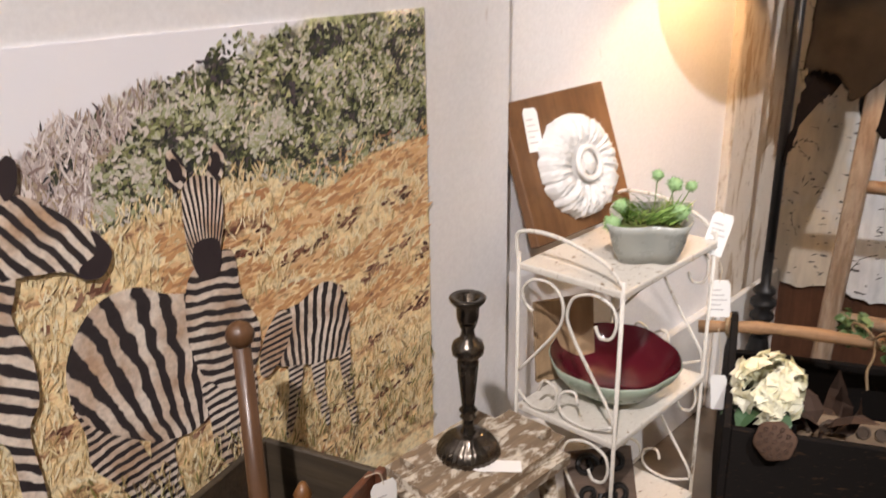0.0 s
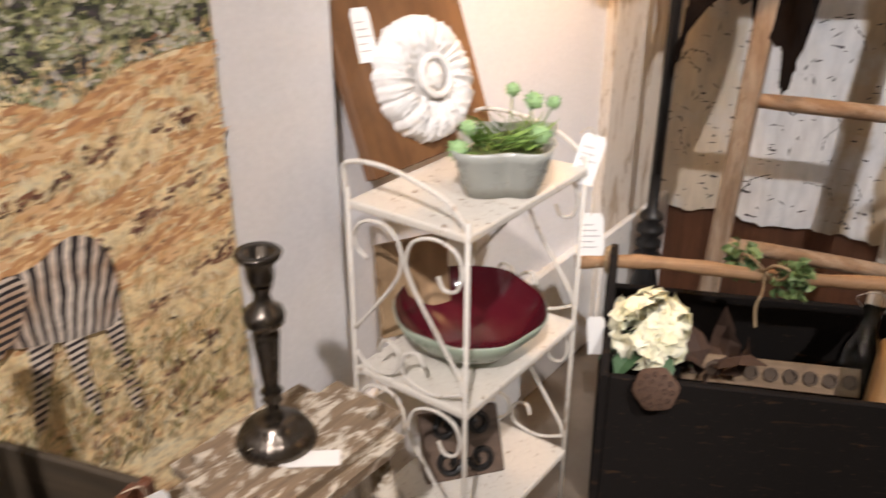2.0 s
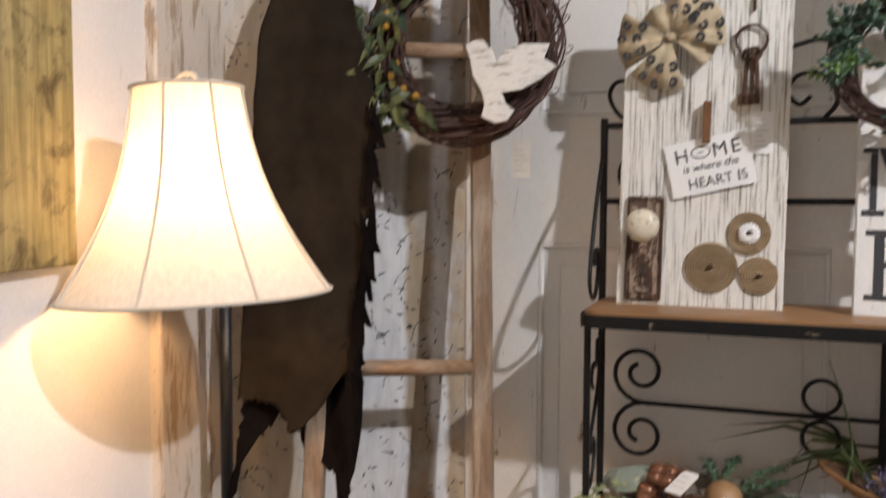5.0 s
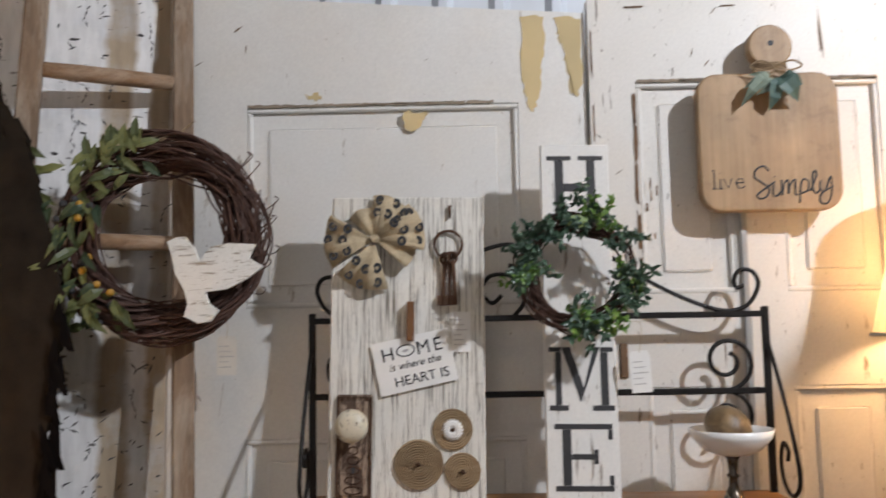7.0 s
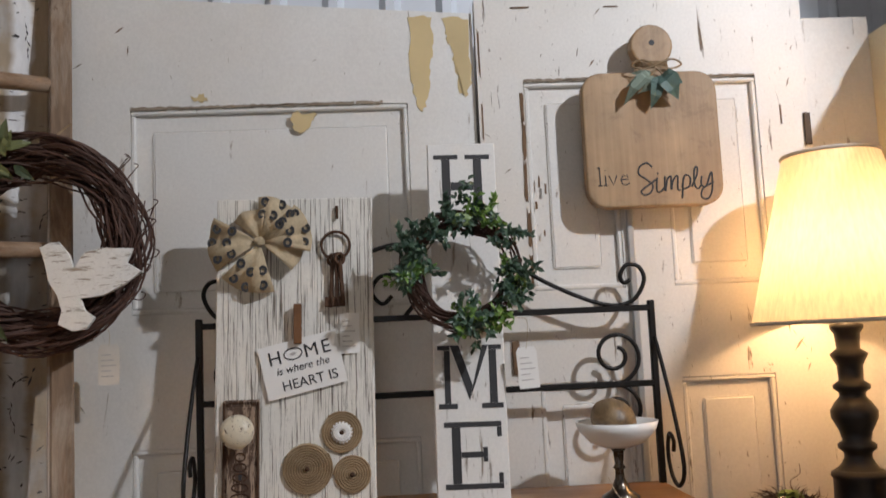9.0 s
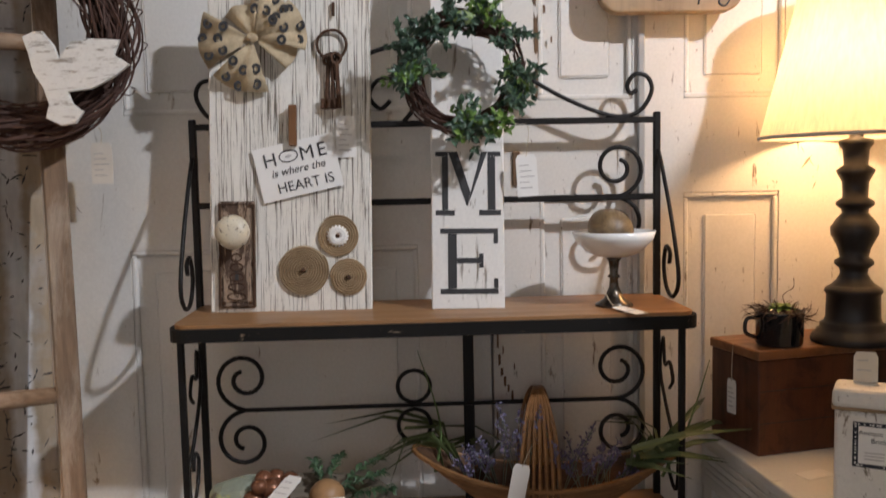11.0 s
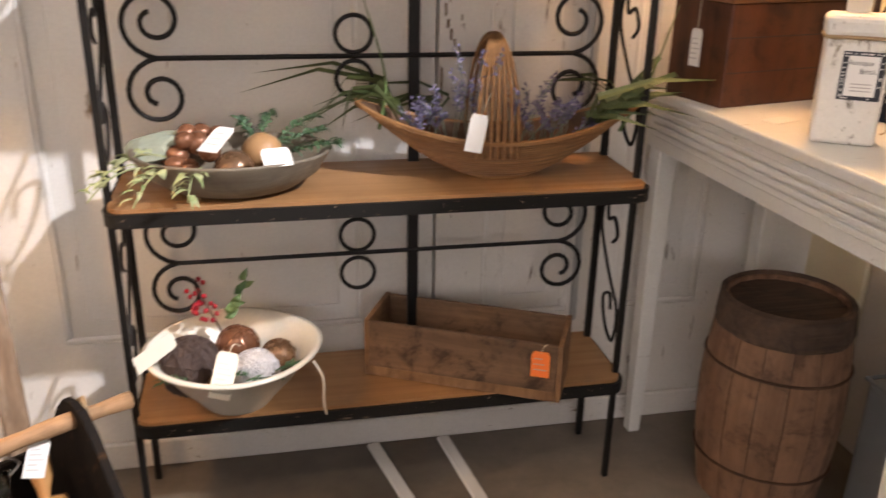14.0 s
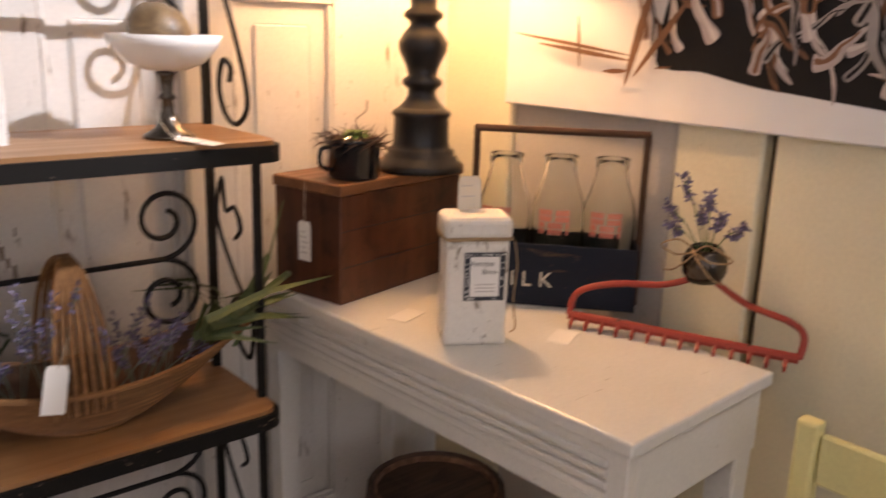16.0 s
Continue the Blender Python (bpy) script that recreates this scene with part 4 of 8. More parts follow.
def safari_print():
    th = thing("wall_print", LEFT, "large wall print of a dry golden hillside with striped shapes", "print")
    part("sheet", box(-0.8, 0.4, -0.003, -0.0005, 0.3, 1.052), LANDSCAPE, th)
    rg = random.Random(77)
    X0, X1, TOP = -0.45, 0.397, 1.05
    foot = lambda x: 0.884 + 0.012 * math.sin(x * 23) + 0.02 * noise.noise(Vector((x * 11, 0, 5)))
    crest = lambda x: min(1.06, 0.998 + 0.3 * x) + 0.035 * noise.noise(Vector((x * 16, 2, 0)))
    dry, leafy, pale, shade = [], [], [], []
    for i in range(13000):
        x, q = rg.uniform(X0, X1), rg.random()
        z = foot(x) - 0.012 + (min(TOP, crest(x)) - foot(x) + 0.02) * q
        green = x > 0.0 - 0.15 * (1 - q) * (x > -0.08) + 0.03 * noise.noise(Vector((x * 9, z * 9, 1)))
        clump = noise.noise(Vector((x * 19, z * 24, 3))) + 0.6 * noise.noise(Vector((x * 55, z * 65, 4)))
        if z > TOP - 0.004 or (z > crest(x) - 0.02 and rg.random() < 0.5):
            continue
        if not green:
            (dry if rg.random() < 0.82 + clump else shade).append((x, z, rg.uniform(0.003, 0.013), rg.uniform(0.0007, 0.002), rg.gauss(1.57, 0.6)))
        elif clump < -0.3:
            shade.append((x, z, rg.uniform(0.0025, 0.006), rg.uniform(0.0015, 0.0035), rg.uniform(0, 3.1)))
        elif clump > 0.3 or rg.random() < 0.2:
            pale.append((x, z, rg.uniform(0.002, 0.006), rg.uniform(0.0012, 0.003), rg.uniform(0, 3.1)))
        else:
            leafy.append((x, z, rg.uniform(0.0025, 0.0055), rg.uniform(0.0012, 0.003), rg.uniform(0, 3.1)))
    for i in range(160):
        x = rg.uniform(X0, 0.05)
        dry.append((x, crest(x) - rg.uniform(-0.004, 0.02), rg.uniform(0.008, 0.022), 0.0006, rg.gauss(1.57, 0.35)))
    dabs("printed_foliage", th, speckled("print_shade", [(0.03, 0.03, 0.034), (0.05, 0.055, 0.04), (0.09, 0.07, 0.075), (0.06, 0.07, 0.03)]), shade, -0.0035, rg)
    dabs("printed_foliage", th, speckled("print_dry_brush", [(0.46, 0.37, 0.34), (0.64, 0.56, 0.52), (0.27, 0.19, 0.17), (0.78, 0.72, 0.69), (0.4, 0.31, 0.22), (0.55, 0.47, 0.45)]), dry, -0.0039, rg)
    dabs("printed_foliage", th, speckled("print_leaf", [(0.15, 0.16, 0.075), (0.22, 0.24, 0.1), (0.075, 0.085, 0.045), (0.3, 0.3, 0.16), (0.19, 0.17, 0.13), (0.05, 0.05, 0.04)]), leafy, -0.0039, rg)
    dabs("printed_foliage", th, speckled("print_pale_leaf", [(0.5, 0.49, 0.38), (0.4, 0.42, 0.24), (0.62, 0.56, 0.5)]), pale, -0.0043, rg)
    grass, earth, clod, weed = [], [], [], []
    slope = 0.34
    for i in range(9000):
        x = rg.uniform(X0, X1)
        z = rg.uniform(0.44, foot(x) + 0.01)
        rows = noise.noise(Vector(((x + z * 0.5) * 5, (z - slope * x) * 30, 0))) + 0.5 * noise.noise(Vector((x * 30, z * 60, 9)))
        bare = -0.02 < x and 0.62 < z - 0.16 * (x - 0.1) < 0.865
        if bare and rows > -0.08:
            earth.append((x, z, rg.uniform(0.004, 0.014), rg.uniform(0.0015, 0.004), 0.3 + rg.gauss(0, 0.25)))
        elif (bare and rows < -0.36) or (not bare and rows < -0.5):
            clod.append((x, z, rg.uniform(0.003, 0.009), rg.uniform(0.0015, 0.0035), 0.3 + rg.gauss(0, 0.4)))
        elif z < 0.6 and rg.random() < 0.1:
            weed.append((x, z, rg.uniform(0.003, 0.01), rg.uniform(0.001, 0.0026), rg.uniform(0, 3.1)))
        else:
            grass.append((x, z, rg.uniform(0.004, 0.011), rg.uniform(0.0007, 0.0017), rg.gauss(1.5, 0.45)))
    dabs("printed_earth", th, speckled("print_earth", [(0.72, 0.44, 0.21), (0.62, 0.33, 0.15), (0.78, 0.52, 0.28), (0.5, 0.25, 0.12)]), earth, -0.0035, rg)
    dabs("printed_earth", th, speckled("print_clod", [(0.16, 0.07, 0.045), (0.26, 0.12, 0.07), (0.34, 0.19, 0.12), (0.1, 0.05, 0.035)]), clod, -0.0039, rg)
    dabs("printed_grass", th, speckled("print_grass", [(0.84, 0.7, 0.42), (0.88, 0.79, 0.56), (0.68, 0.5, 0.25), (0.8, 0.62, 0.34), (0.86, 0.74, 0.48), (0.5, 0.35, 0.17)]), grass, -0.0043, rg)
    dabs("printed_grass", th, speckled("print_weed", [(0.14, 0.1, 0.06), (0.24, 0.2, 0.08), (0.34, 0.28, 0.15), (0.1, 0.075, 0.05)]), weed, -0.0043, rg)
    y = [-0.0047]

    def shape(points, mat, name="striped_shape"):
        y[0] -= 0.00015
        part(name, moved(prism(loop2(points), 0.0001), Matrix.Translation((0, y[0], 0))), mat, th)

    # the large striped shape
    flank = striped_print("striped_print_flank", 66, (0.0, 0.47), 0, 1.1)
    bands = striped_print("striped_print_bands", 430, None, 80, 1.2)
    fine_bands = striped_print("striped_print_legs", 560, None, 100, 1.3)
    face = striped_print("striped_print_fine", 120, (0.035, 0.755), 0, 0.6)
    small = striped_print("striped_print_small", 110, (0.15, 0.45), 0, 0.9)
    slant = striped_print("striped_print_slant", 430, None, 35, 0.8)
    shape([(-0.138, 0.7), (-0.129, 0.651), (-0.128, 0.61), (-0.098, 0.566), (-0.087, 0.507), (-0.047, 0.5), (-0.057, 0.567), (-0.08, 0.635), (-0.105, 0.667)], fine_bands)
    shape([(-0.056, 0.618), (-0.019, 0.615), (-0.034, 0.585), (-0.029, 0.522), (-0.055, 0.536), (-0.062, 0.584)], fine_bands)
    shape([(0.059, 0.641), (0.086, 0.638), (0.074, 0.534), (0.053, 0.528)], fine_bands)
    shape([(-0.05, 0.796), (-0.089, 0.794), (-0.116, 0.773), (-0.136, 0.737), (-0.138, 0.7), (-0.124, 0.662), (-0.093, 0.634), (-0.051, 0.608), (-0.003, 0.601), (0.046, 0.632), (0.078, 0.634), (0.093, 0.695), (0.068, 0.745), (0.027, 0.765), (-0.018, 0.778)], flank)
    shape([(0.012, 0.653), (0.054, 0.636), (0.051, 0.576), (0.041, 0.533), (0.02, 0.552), (0.016, 0.607)], fine_bands)
    shape([(0.014, 0.792), (0.068, 0.806), (0.076, 0.75), (0.097, 0.701), (0.088, 0.653), (0.053, 0.629), (0.013, 0.666), (0.001, 0.727)], bands)
    for pts in ([(0.002, 0.93), (0.015, 0.93), (0.024, 0.906), (0.015, 0.89), (0.003, 0.895)], [(0.05, 0.909), (0.06, 0.931), (0.071, 0.924), (0.069, 0.897), (0.058, 0.887), (0.048, 0.895)]):
        shape(pts, slant)
        cx, cz = sum(p[0] for p in pts) / len(pts), sum(p[1] for p in pts) / len(pts)
        shape([(cx + (px - cx) * 0.6, cz + (pz - cz) * 0.6) for px, pz in pts], MUZZLE, "dark_shape")
    shape([(0.014, 0.881), (0.022, 0.897), (0.039, 0.9), (0.061, 0.886), (0.063, 0.846), (0.054, 0.809), (0.047, 0.782), (0.029, 0.781), (0.018, 0.8), (0.013, 0.833)], face)
    shape([(0.025, 0.826), (0.052, 0.823), (0.053, 0.79), (0.039, 0.778), (0.024, 0.785), (0.018, 0.806)], MUZZLE, "dark_shape")
    # the small striped shape
    legs = striped_print("striped_print_small_legs", 800, None, 95, 0.4)
    for pts in ([(0.135, 0.634), (0.156, 0.626), (0.148, 0.582), (0.13, 0.532), (0.121, 0.536), (0.131, 0.589)], [(0.17, 0.625), (0.192, 0.617), (0.189, 0.581), (0.194, 0.52), (0.184, 0.524), (0.174, 0.571)], [(0.216, 0.628), (0.235, 0.63), (0.237, 0.579), (0.245, 0.497), (0.232, 0.503), (0.221, 0.568)]):
        shape(pts, legs)
    shape([(0.121, 0.7), (0.16, 0.71), (0.196, 0.725), (0.227, 0.708), (0.238, 0.661), (0.23, 0.615), (0.187, 0.615), (0.152, 0.624), (0.111, 0.644)], small)
    shape([(0.099, 0.678), (0.126, 0.709), (0.145, 0.692), (0.129, 0.652), (0.101, 0.628), (0.09, 0.64)], legs)
    # the shape at the edge of the view
    shape([(-0.29, 0.95), (-0.214, 0.934), (-0.164, 0.918), (-0.168, 0.841), (-0.178, 0.805), (-0.167, 0.761), (-0.168, 0.713), (-0.183, 0.682), (-0.179, 0.615), (-0.182, 0.555), (-0.196, 0.556), (-0.202, 0.614), (-0.209, 0.681), (-0.265, 0.7), (-0.32, 0.75)], striped_print("striped_print_edge", 330, None, 60, 0.9))
    shape([(-0.206, 0.937), (-0.163, 0.923), (-0.149, 0.92), (-0.128, 0.905), (-0.097, 0.877), (-0.078, 0.858), (-0.072, 0.84), (-0.085, 0.82), (-0.104, 0.822), (-0.12, 0.835), (-0.146, 0.84), (-0.165, 0.843), (-0.206, 0.852)], slant)
    shape([(-0.09, 0.87), (-0.078, 0.858), (-0.072, 0.84), (-0.085, 0.82), (-0.104, 0.822), (-0.107, 0.835), (-0.088, 0.847)], MUZZLE, "dark_shape")
    shape([(-0.156, 0.959), (-0.148, 0.95), (-0.152, 0.928), (-0.164, 0.918), (-0.168, 0.944)], MUZZLE, "dark_shape")
    front = [(rg.uniform(X0, X1), rg.uniform(0.44, 0.585), rg.uniform(0.005, 0.014), rg.uniform(0.0007, 0.0016), rg.gauss(1.5, 0.5)) for i in range(1300)]
    dabs("printed_grass", th, speckled("print_front_grass", [(0.84, 0.74, 0.48), (0.7, 0.55, 0.3), (0.4, 0.3, 0.14), (0.24, 0.22, 0.07), (0.16, 0.11, 0.06)]), front, y[0] - 0.0006, rg)
    return th


safari_print()


def canvas(name, m, w, z0, z1, mat, label, depth=0.022):
    th = thing(name, m, label, "canvas")
    part("canvas_face", box(0, w, -depth, 0, z0, z1, 0.003), mat, th)
    return th


canvas("canvas_print", LEFT @ Matrix.Translation((0.74, 0.021, 0)), 0.41, 1.145, 1.75, wood("dry_grass_print", (0.16, 0.13, 0.03), (0.6, 0.5, 0.25), 2, 1.3, 0.6, 0.3, 0.9), "canvas print of tall dry grass hung on the white wall")
CANVAS_WHITE = plain("white_canvas", (0.78, 0.77, 0.77), 0.55, 0, 0.05, 20)
poster_at = pose(1.477, 2.10, 0, 0, 0, -90)
poster = canvas("wall_canvas", poster_at, 1.15, 1.076, 1.8, CANVAS_WHITE, "white canvas print with dark tangled driftwood shapes", 0.02)
rng = random.Random(12)
DRIFT = [plain("print_brown", (0.2, 0.09, 0.04), 0.5, 0, 0.4, 60), plain("print_black", (0.014, 0.012, 0.012), 0.6, 0, 0.3, 40, 0.1, 0.2), plain("print_mauve", (0.5, 0.42, 0.4), 0.5, 0, 0.3, 50), plain("print_grey", (0.3, 0.27, 0.26), 0.5, 0, 0.4, 50), plain("print_pale", (0.68, 0.62, 0.58), 0.5, 0, 0.2, 50)]


def blot(pts, mat, k, name="print_shape"):
    part(name, moved(prism(loop2(pts, 4), 0.0002), Matrix.Translation((0, -0.0204 - 0.00025 * k, 0))), mat, poster)


blot([(0.33, 1.18), (0.352, 1.156), (0.411, 1.155), (0.496, 1.14), (0.6, 1.13), (0.8, 1.112), (0.95, 1.1), (0.95, 1.5), (0.6, 1.55), (0.42, 1.5), (0.36, 1.32)], DRIFT[1], 1)
def limb(x, z, angle, length, width, bend):
    """The outline of one crooked branch that tapers to its tip."""
    left, right = [], []
    for i in range(6):
        u = i / 5
        a = angle + bend * u + 0.35 * math.sin(u * 7 + x * 40)
        w = width * (1 - 0.75 * u) * (0.8 + 0.4 * math.sin(u * 9 + z * 30) ** 2)
        left.append((x - math.sin(a) * w, z + math.cos(a) * w))
        right.append((x + math.sin(a) * w, z - math.cos(a) * w))
        x, z = x + math.cos(a) * length / 5, z + math.sin(a) * length / 5
    return left + right[::-1]


for i in range(120):
    x = rng.uniform(0.31, 0.92)
    z = rng.uniform(1.17 - 0.1 * (x - 0.33), 1.5)
    a, ln, w, bend = rng.choice((1.9, 1.3, -1.0, 2.4, -1.6, 0.5)) + rng.uniform(-0.4, 0.4), rng.uniform(0.06, 0.16), rng.uniform(0.005, 0.012), rng.uniform(-0.9, 0.9)
    if z + math.sin(a) * ln < 1.155 - 0.1 * (x + math.cos(a) * ln - 0.33) or x + math.cos(a) * ln < 0.28:
        continue
    blot(limb(x, z, a, ln, w, bend), DRIFT[(0, 2, 3, 0, 2, 0, 3)[i % 7]], 3 + i * 0.3, "printed_branch")
    blot(limb(x + 0.002, z + 0.002, a, ln * 0.85, w * 0.35, bend), DRIFT[(2, 4, 1, 1, 0, 2, 1)[i % 7]], 3.15 + i * 0.3, "printed_branch")
for k, (x0, z0, x1, z1, w) in enumerate(((0.032, 1.203, 0.297, 1.173, 0.003), (0.09, 1.187, 0.3, 1.165, 0.004), (0.181, 1.235, 0.19, 1.15, 0.003), (0.285, 1.125, 0.33, 1.3, 0.008), (0.3, 1.14, 0.4, 1.27, 0.006), (0.24, 1.147, 0.29, 1.15, 0.004), (0.34, 1.157, 0.37, 1.16, 0.002))):
    dx, dz = z1 - z0, x0 - x1
    n = math.hypot(dx, dz)
    dx, dz = dx / n * w, dz / n * w
    blot([(x0, z0), ((x0 + x1) / 2 + dx, (z0 + z1) / 2 + dz), (x1, z1), ((x0 + x1) / 2 - dx, (z0 + z1) / 2 - dz)], DRIFT[0], 60 + k)

# ---- white wire rack ----
WIRE_AT = pose(-0.295, 0.958, 0, 0, 0, 10.8)
WIRE_WHITE = chipped("wire_rack_paint", (0.64, 0.61, 0.55), (0.33, 0.24, 0.16), 0.37, 2, 0.5, 14, 0.3)


SCROLLS = ([(0.16, 0.74), (0.07, 0.79), (0.05, 0.88), (0.15, 0.97), (0.33, 0.98), (0.44, 0.9), (0.46, 0.77), (0.37, 0.61), (0.02, 0.25)],
           [(0.77, 0.78), (0.82, 0.71), (0.92, 0.73), (0.96, 0.84), (0.91, 0.95), (0.74, 0.99), (0.56, 0.93), (0.5, 0.785), (0.58, 0.63), (0.77, 0.4), (0.94, 0.2), (0.98, 0.11)],
           [(0.24, 0.15), (0.29, 0.24), (0.4, 0.22), (0.42, 0.11), (0.33, 0.02), (0.15, 0.01), (0.02, 0.09)],
           [(0.64, 0.16), (0.6, 0.24), (0.48, 0.2), (0.45, 0.09), (0.54, 0.02), (0.75, 0.01), (0.97, 0.09)])


def wire_rack():
    th = thing("wire_rack", WIRE_AT, "small white painted wire rack with scrolled ends and three shelves", "rack")
    D, L, r = 0.182, 0.28, 0.0033
    for x in (0, -D):
        for y in (0, L):
            part("post", tube([(x, y, 0), (x, y, 0.69)], r, 8), WIRE_WHITE, th, "", None, True)
    for z in (0.675, 0.432, 0.195):
        part("shelf", box(-D + 0.002, 0.004, -0.002, L + 0.002, z - 0.012, z, 0.003, 2), WIRE_WHITE, th)
    for y in (0, L):
        arch = [(0, y, 0.68), (-0.03, y, 0.708), (-0.09, y, 0.726), (-0.145, y, 0.73), (-D, y, 0.722), (-D - 0.004, y, 0.70), (-D, y, 0.68)]
        part("end_rail", tube(smooth_path(arch, 5), r, 7), WIRE_WHITE, th, "", None, True)
        for za, zb in ((0.432, 0.675), (0.195, 0.432)):
            for uv in SCROLLS:
                part("scroll", tube(smooth_path([(-D * (1 - u), y, za + 0.004 + (zb - za - 0.02) * v) for u, v in uv], 5), r * 0.78, 7), WIRE_WHITE, th, "", None, True)
    return th


wire_rack()
BROWN_PLAQUE = wood("stained_plaque", (0.12, 0.05, 0.018), (0.28, 0.13, 0.05), 2, 0.8, 0.45, 0.15)
PLASTER = plain("white_plaster", (0.66, 0.64, 0.61), 0.7, 0, 0.12, 50, 0.3)


def rosette_plaque():
    tl, tr, bl = Vector((-0.572, 0.968, 0.895)), Vector((-0.592, 1.208, 0.903)), Vector((-0.495, 0.985, 0.677))
    X, Z = (tr - tl).normalized(), (tl - bl)
    h = Z.length
    Z = (Z - X * Z.dot(X)).normalized()
    Y = Z.cross(X)
    m = Matrix((X, Y, Z)).transposed().to_4x4()
    m.translation = bl
    th = thing("plaque", m, "stained wooden plaque with a white plaster rosette, leaning on the wall", "plaque")
    part("board", box(0, 0.243, 0.0, 0.02, 0, h, 0.002), BROWN_PLAQUE, th)
    cx, cz, R = 0.126, 0.106, 0.085
    bm, rings, seg = bmesh.new(), [], 216
    for k in range(15):
        q = k / 14
        ring = []
        for i in range(seg):
            a = 2 * math.pi * i / seg
            lobe = abs(math.sin(9 * a + 0.8 * math.sin(4 * a) + 0.9 * q)) ** 0.6
            vein = abs(math.sin(31 * a + 2.6 * math.sin(9 * a) + 2.5 * q))
            rr = 0.03 + (0.049 + 0.006 * lobe + 0.003 * vein + 0.003 * noise.noise(Vector((math.cos(a) * 9, math.sin(a) * 9, 2)))) * q
            hh = 0.012 + 0.016 * math.sin(math.pi * min(1, 0.12 + 0.8 * q)) ** 0.8
            hh += (0.007 * (lobe - 0.6) + 0.006 * (vein - 0.5)) * math.sin(math.pi * min(1, q + 0.1)) + 0.005 * noise.noise(Vector((rr * 190 * math.cos(a), rr * 190 * math.sin(a), 0)))
            ring.append(bm.verts.new((cx + rr * math.cos(a), -max(0.001, hh) if k < 14 else -0.001, cz + rr * math.sin(a))))
        if rings:
            for i in range(seg):
                bm.faces.new((rings[-1][i], rings[-1][(i + 1) % seg], ring[(i + 1) % seg], ring[i]))
        rings.append(ring)
    bm.faces.new(rings[0])
    ros = part("rosette", bm, PLASTER, th, "white plaster rosette with ruffled leaves", None, True)
    ring = tube([(cx + 0.026 * math.cos(a * 0.3142), -0.032, cz + 0.026 * math.sin(a * 0.3142)) for a in range(20)], 0.005, 8, True)
    part("ring", ring, PLASTER, ros)
    part("centre_relief", moved(ball(0.017, 2, 1, 0.6, 1.1, 0.4, 3), Matrix.Translation((cx, -0.026, cz))), PLASTER, ros)
    return m, h


plaque_m, plaque_h = rosette_plaque()
price_tag(plaque_m @ Matrix.Translation((0.052, -0.002, plaque_h - 0.02)) @ pose(0, 0, 0, 0, 5, 0), 0.032, 0.066)

GREY_GLAZE = plain("grey_green_glaze", (0.3, 0.31, 0.28), 0.3, 0, 0.15, 40, 0.1)
RED_GLAZE = plain("burgundy_glaze", (0.085, 0.008, 0.014), 0.12, 0, 0.25, 20, 0.05)
GREEN_GLAZE = plain("pale_green_glaze", (0.3, 0.36, 0.28), 0.3, 0, 0.2, 30, 0.1)
MOSS = plain("moss", (0.09, 0.11, 0.025), 0.95, 0, 0.5, 120, 1.0)
POM = leafmat("green_pom", (0.16, 0.33, 0.12), (0.3, 0.48, 0.22), 0.8)


def planter():
    c = Vector((-0.373, 1.1, 0.676))
    th = thing("planter", pose(*c, 0, 0, 12), "grey-green lobed ceramic planter with grass and round pom flowers", "planter")
    wave = lambda a, z: 1.04 + 0.16 * math.cos(4 * a + 0.8) - 0.03 * math.cos(8 * a)
    part("pot", lathe([(0, 0.0), (0.052, 0.0), (0.062, 0.02), (0.07, 0.05), (0.076, 0.064), (0.072, 0.064), (0.064, 0.045), (0.055, 0.04), (0, 0.04)], 56, 0.82, 1.0, wave), GREY_GLAZE, th, "", None, True)
    part("moss", moved(ball(0.052, 3, 0.84, 1.02, 0.28, 0.35, 3), Matrix.Translation((0, 0, 0.046))), MOSS, th)
    rg = random.Random(8)
    bm = bmesh.new()
    for i in range(150):
        a, r = rg.uniform(0, 6.28), 0.036 * math.sqrt(rg.random())
        d = Vector((math.cos(a) * rg.uniform(0.2, 1.1), math.sin(a) * rg.uniform(0.2, 1.1), 1))
        leaf(bm, Vector((r * math.cos(a), r * math.sin(a), 0.05)), d, Vector((d.y, -d.x, 0.2)), rg.uniform(0.02, 0.05), 0.0035, 0.4)
    part("grass_tuft", bm, GREEN_BRIGHT, th)
    right = Vector((math.cos(radians(54 - 12)), math.sin(radians(54 - 12)), 0))
    for dx, dz, fwd, r in ((0.006, 0.125, 0, 0.0095), (0.033, 0.11, 0.0, 0.0125), (0.058, 0.107, 0, 0.0095), (-0.052, 0.085, 0.02, 0.011), (-0.066, 0.062, 0.035, 0.0135), (0.036, 0.075, 0.03, 0.014)):
        p = right * dx + Vector((right.y, -right.x, 0)) * fwd + Vector((0, 0, dz))
        part("stem", tube(smooth_path([(p.x * 0.35, p.y * 0.35, 0.045), (p.x * 0.8, p.y * 0.8, 0.045 + (dz - 0.045) * 0.6), tuple(p)], 3), 0.0009, 5), GREEN_BRIGHT, th)
        bm = ball(r * 0.86, 2)
        for v in list(bm.verts):
            d = v.co.normalized()
            leaf(bm, v.co * 0.9, d + rvec(rg) * 0.5, rvec(rg), r * 0.4, r * 0.2, 0)
        part("pom", moved(bm, Matrix.Translation(p)), POM, th)


planter()


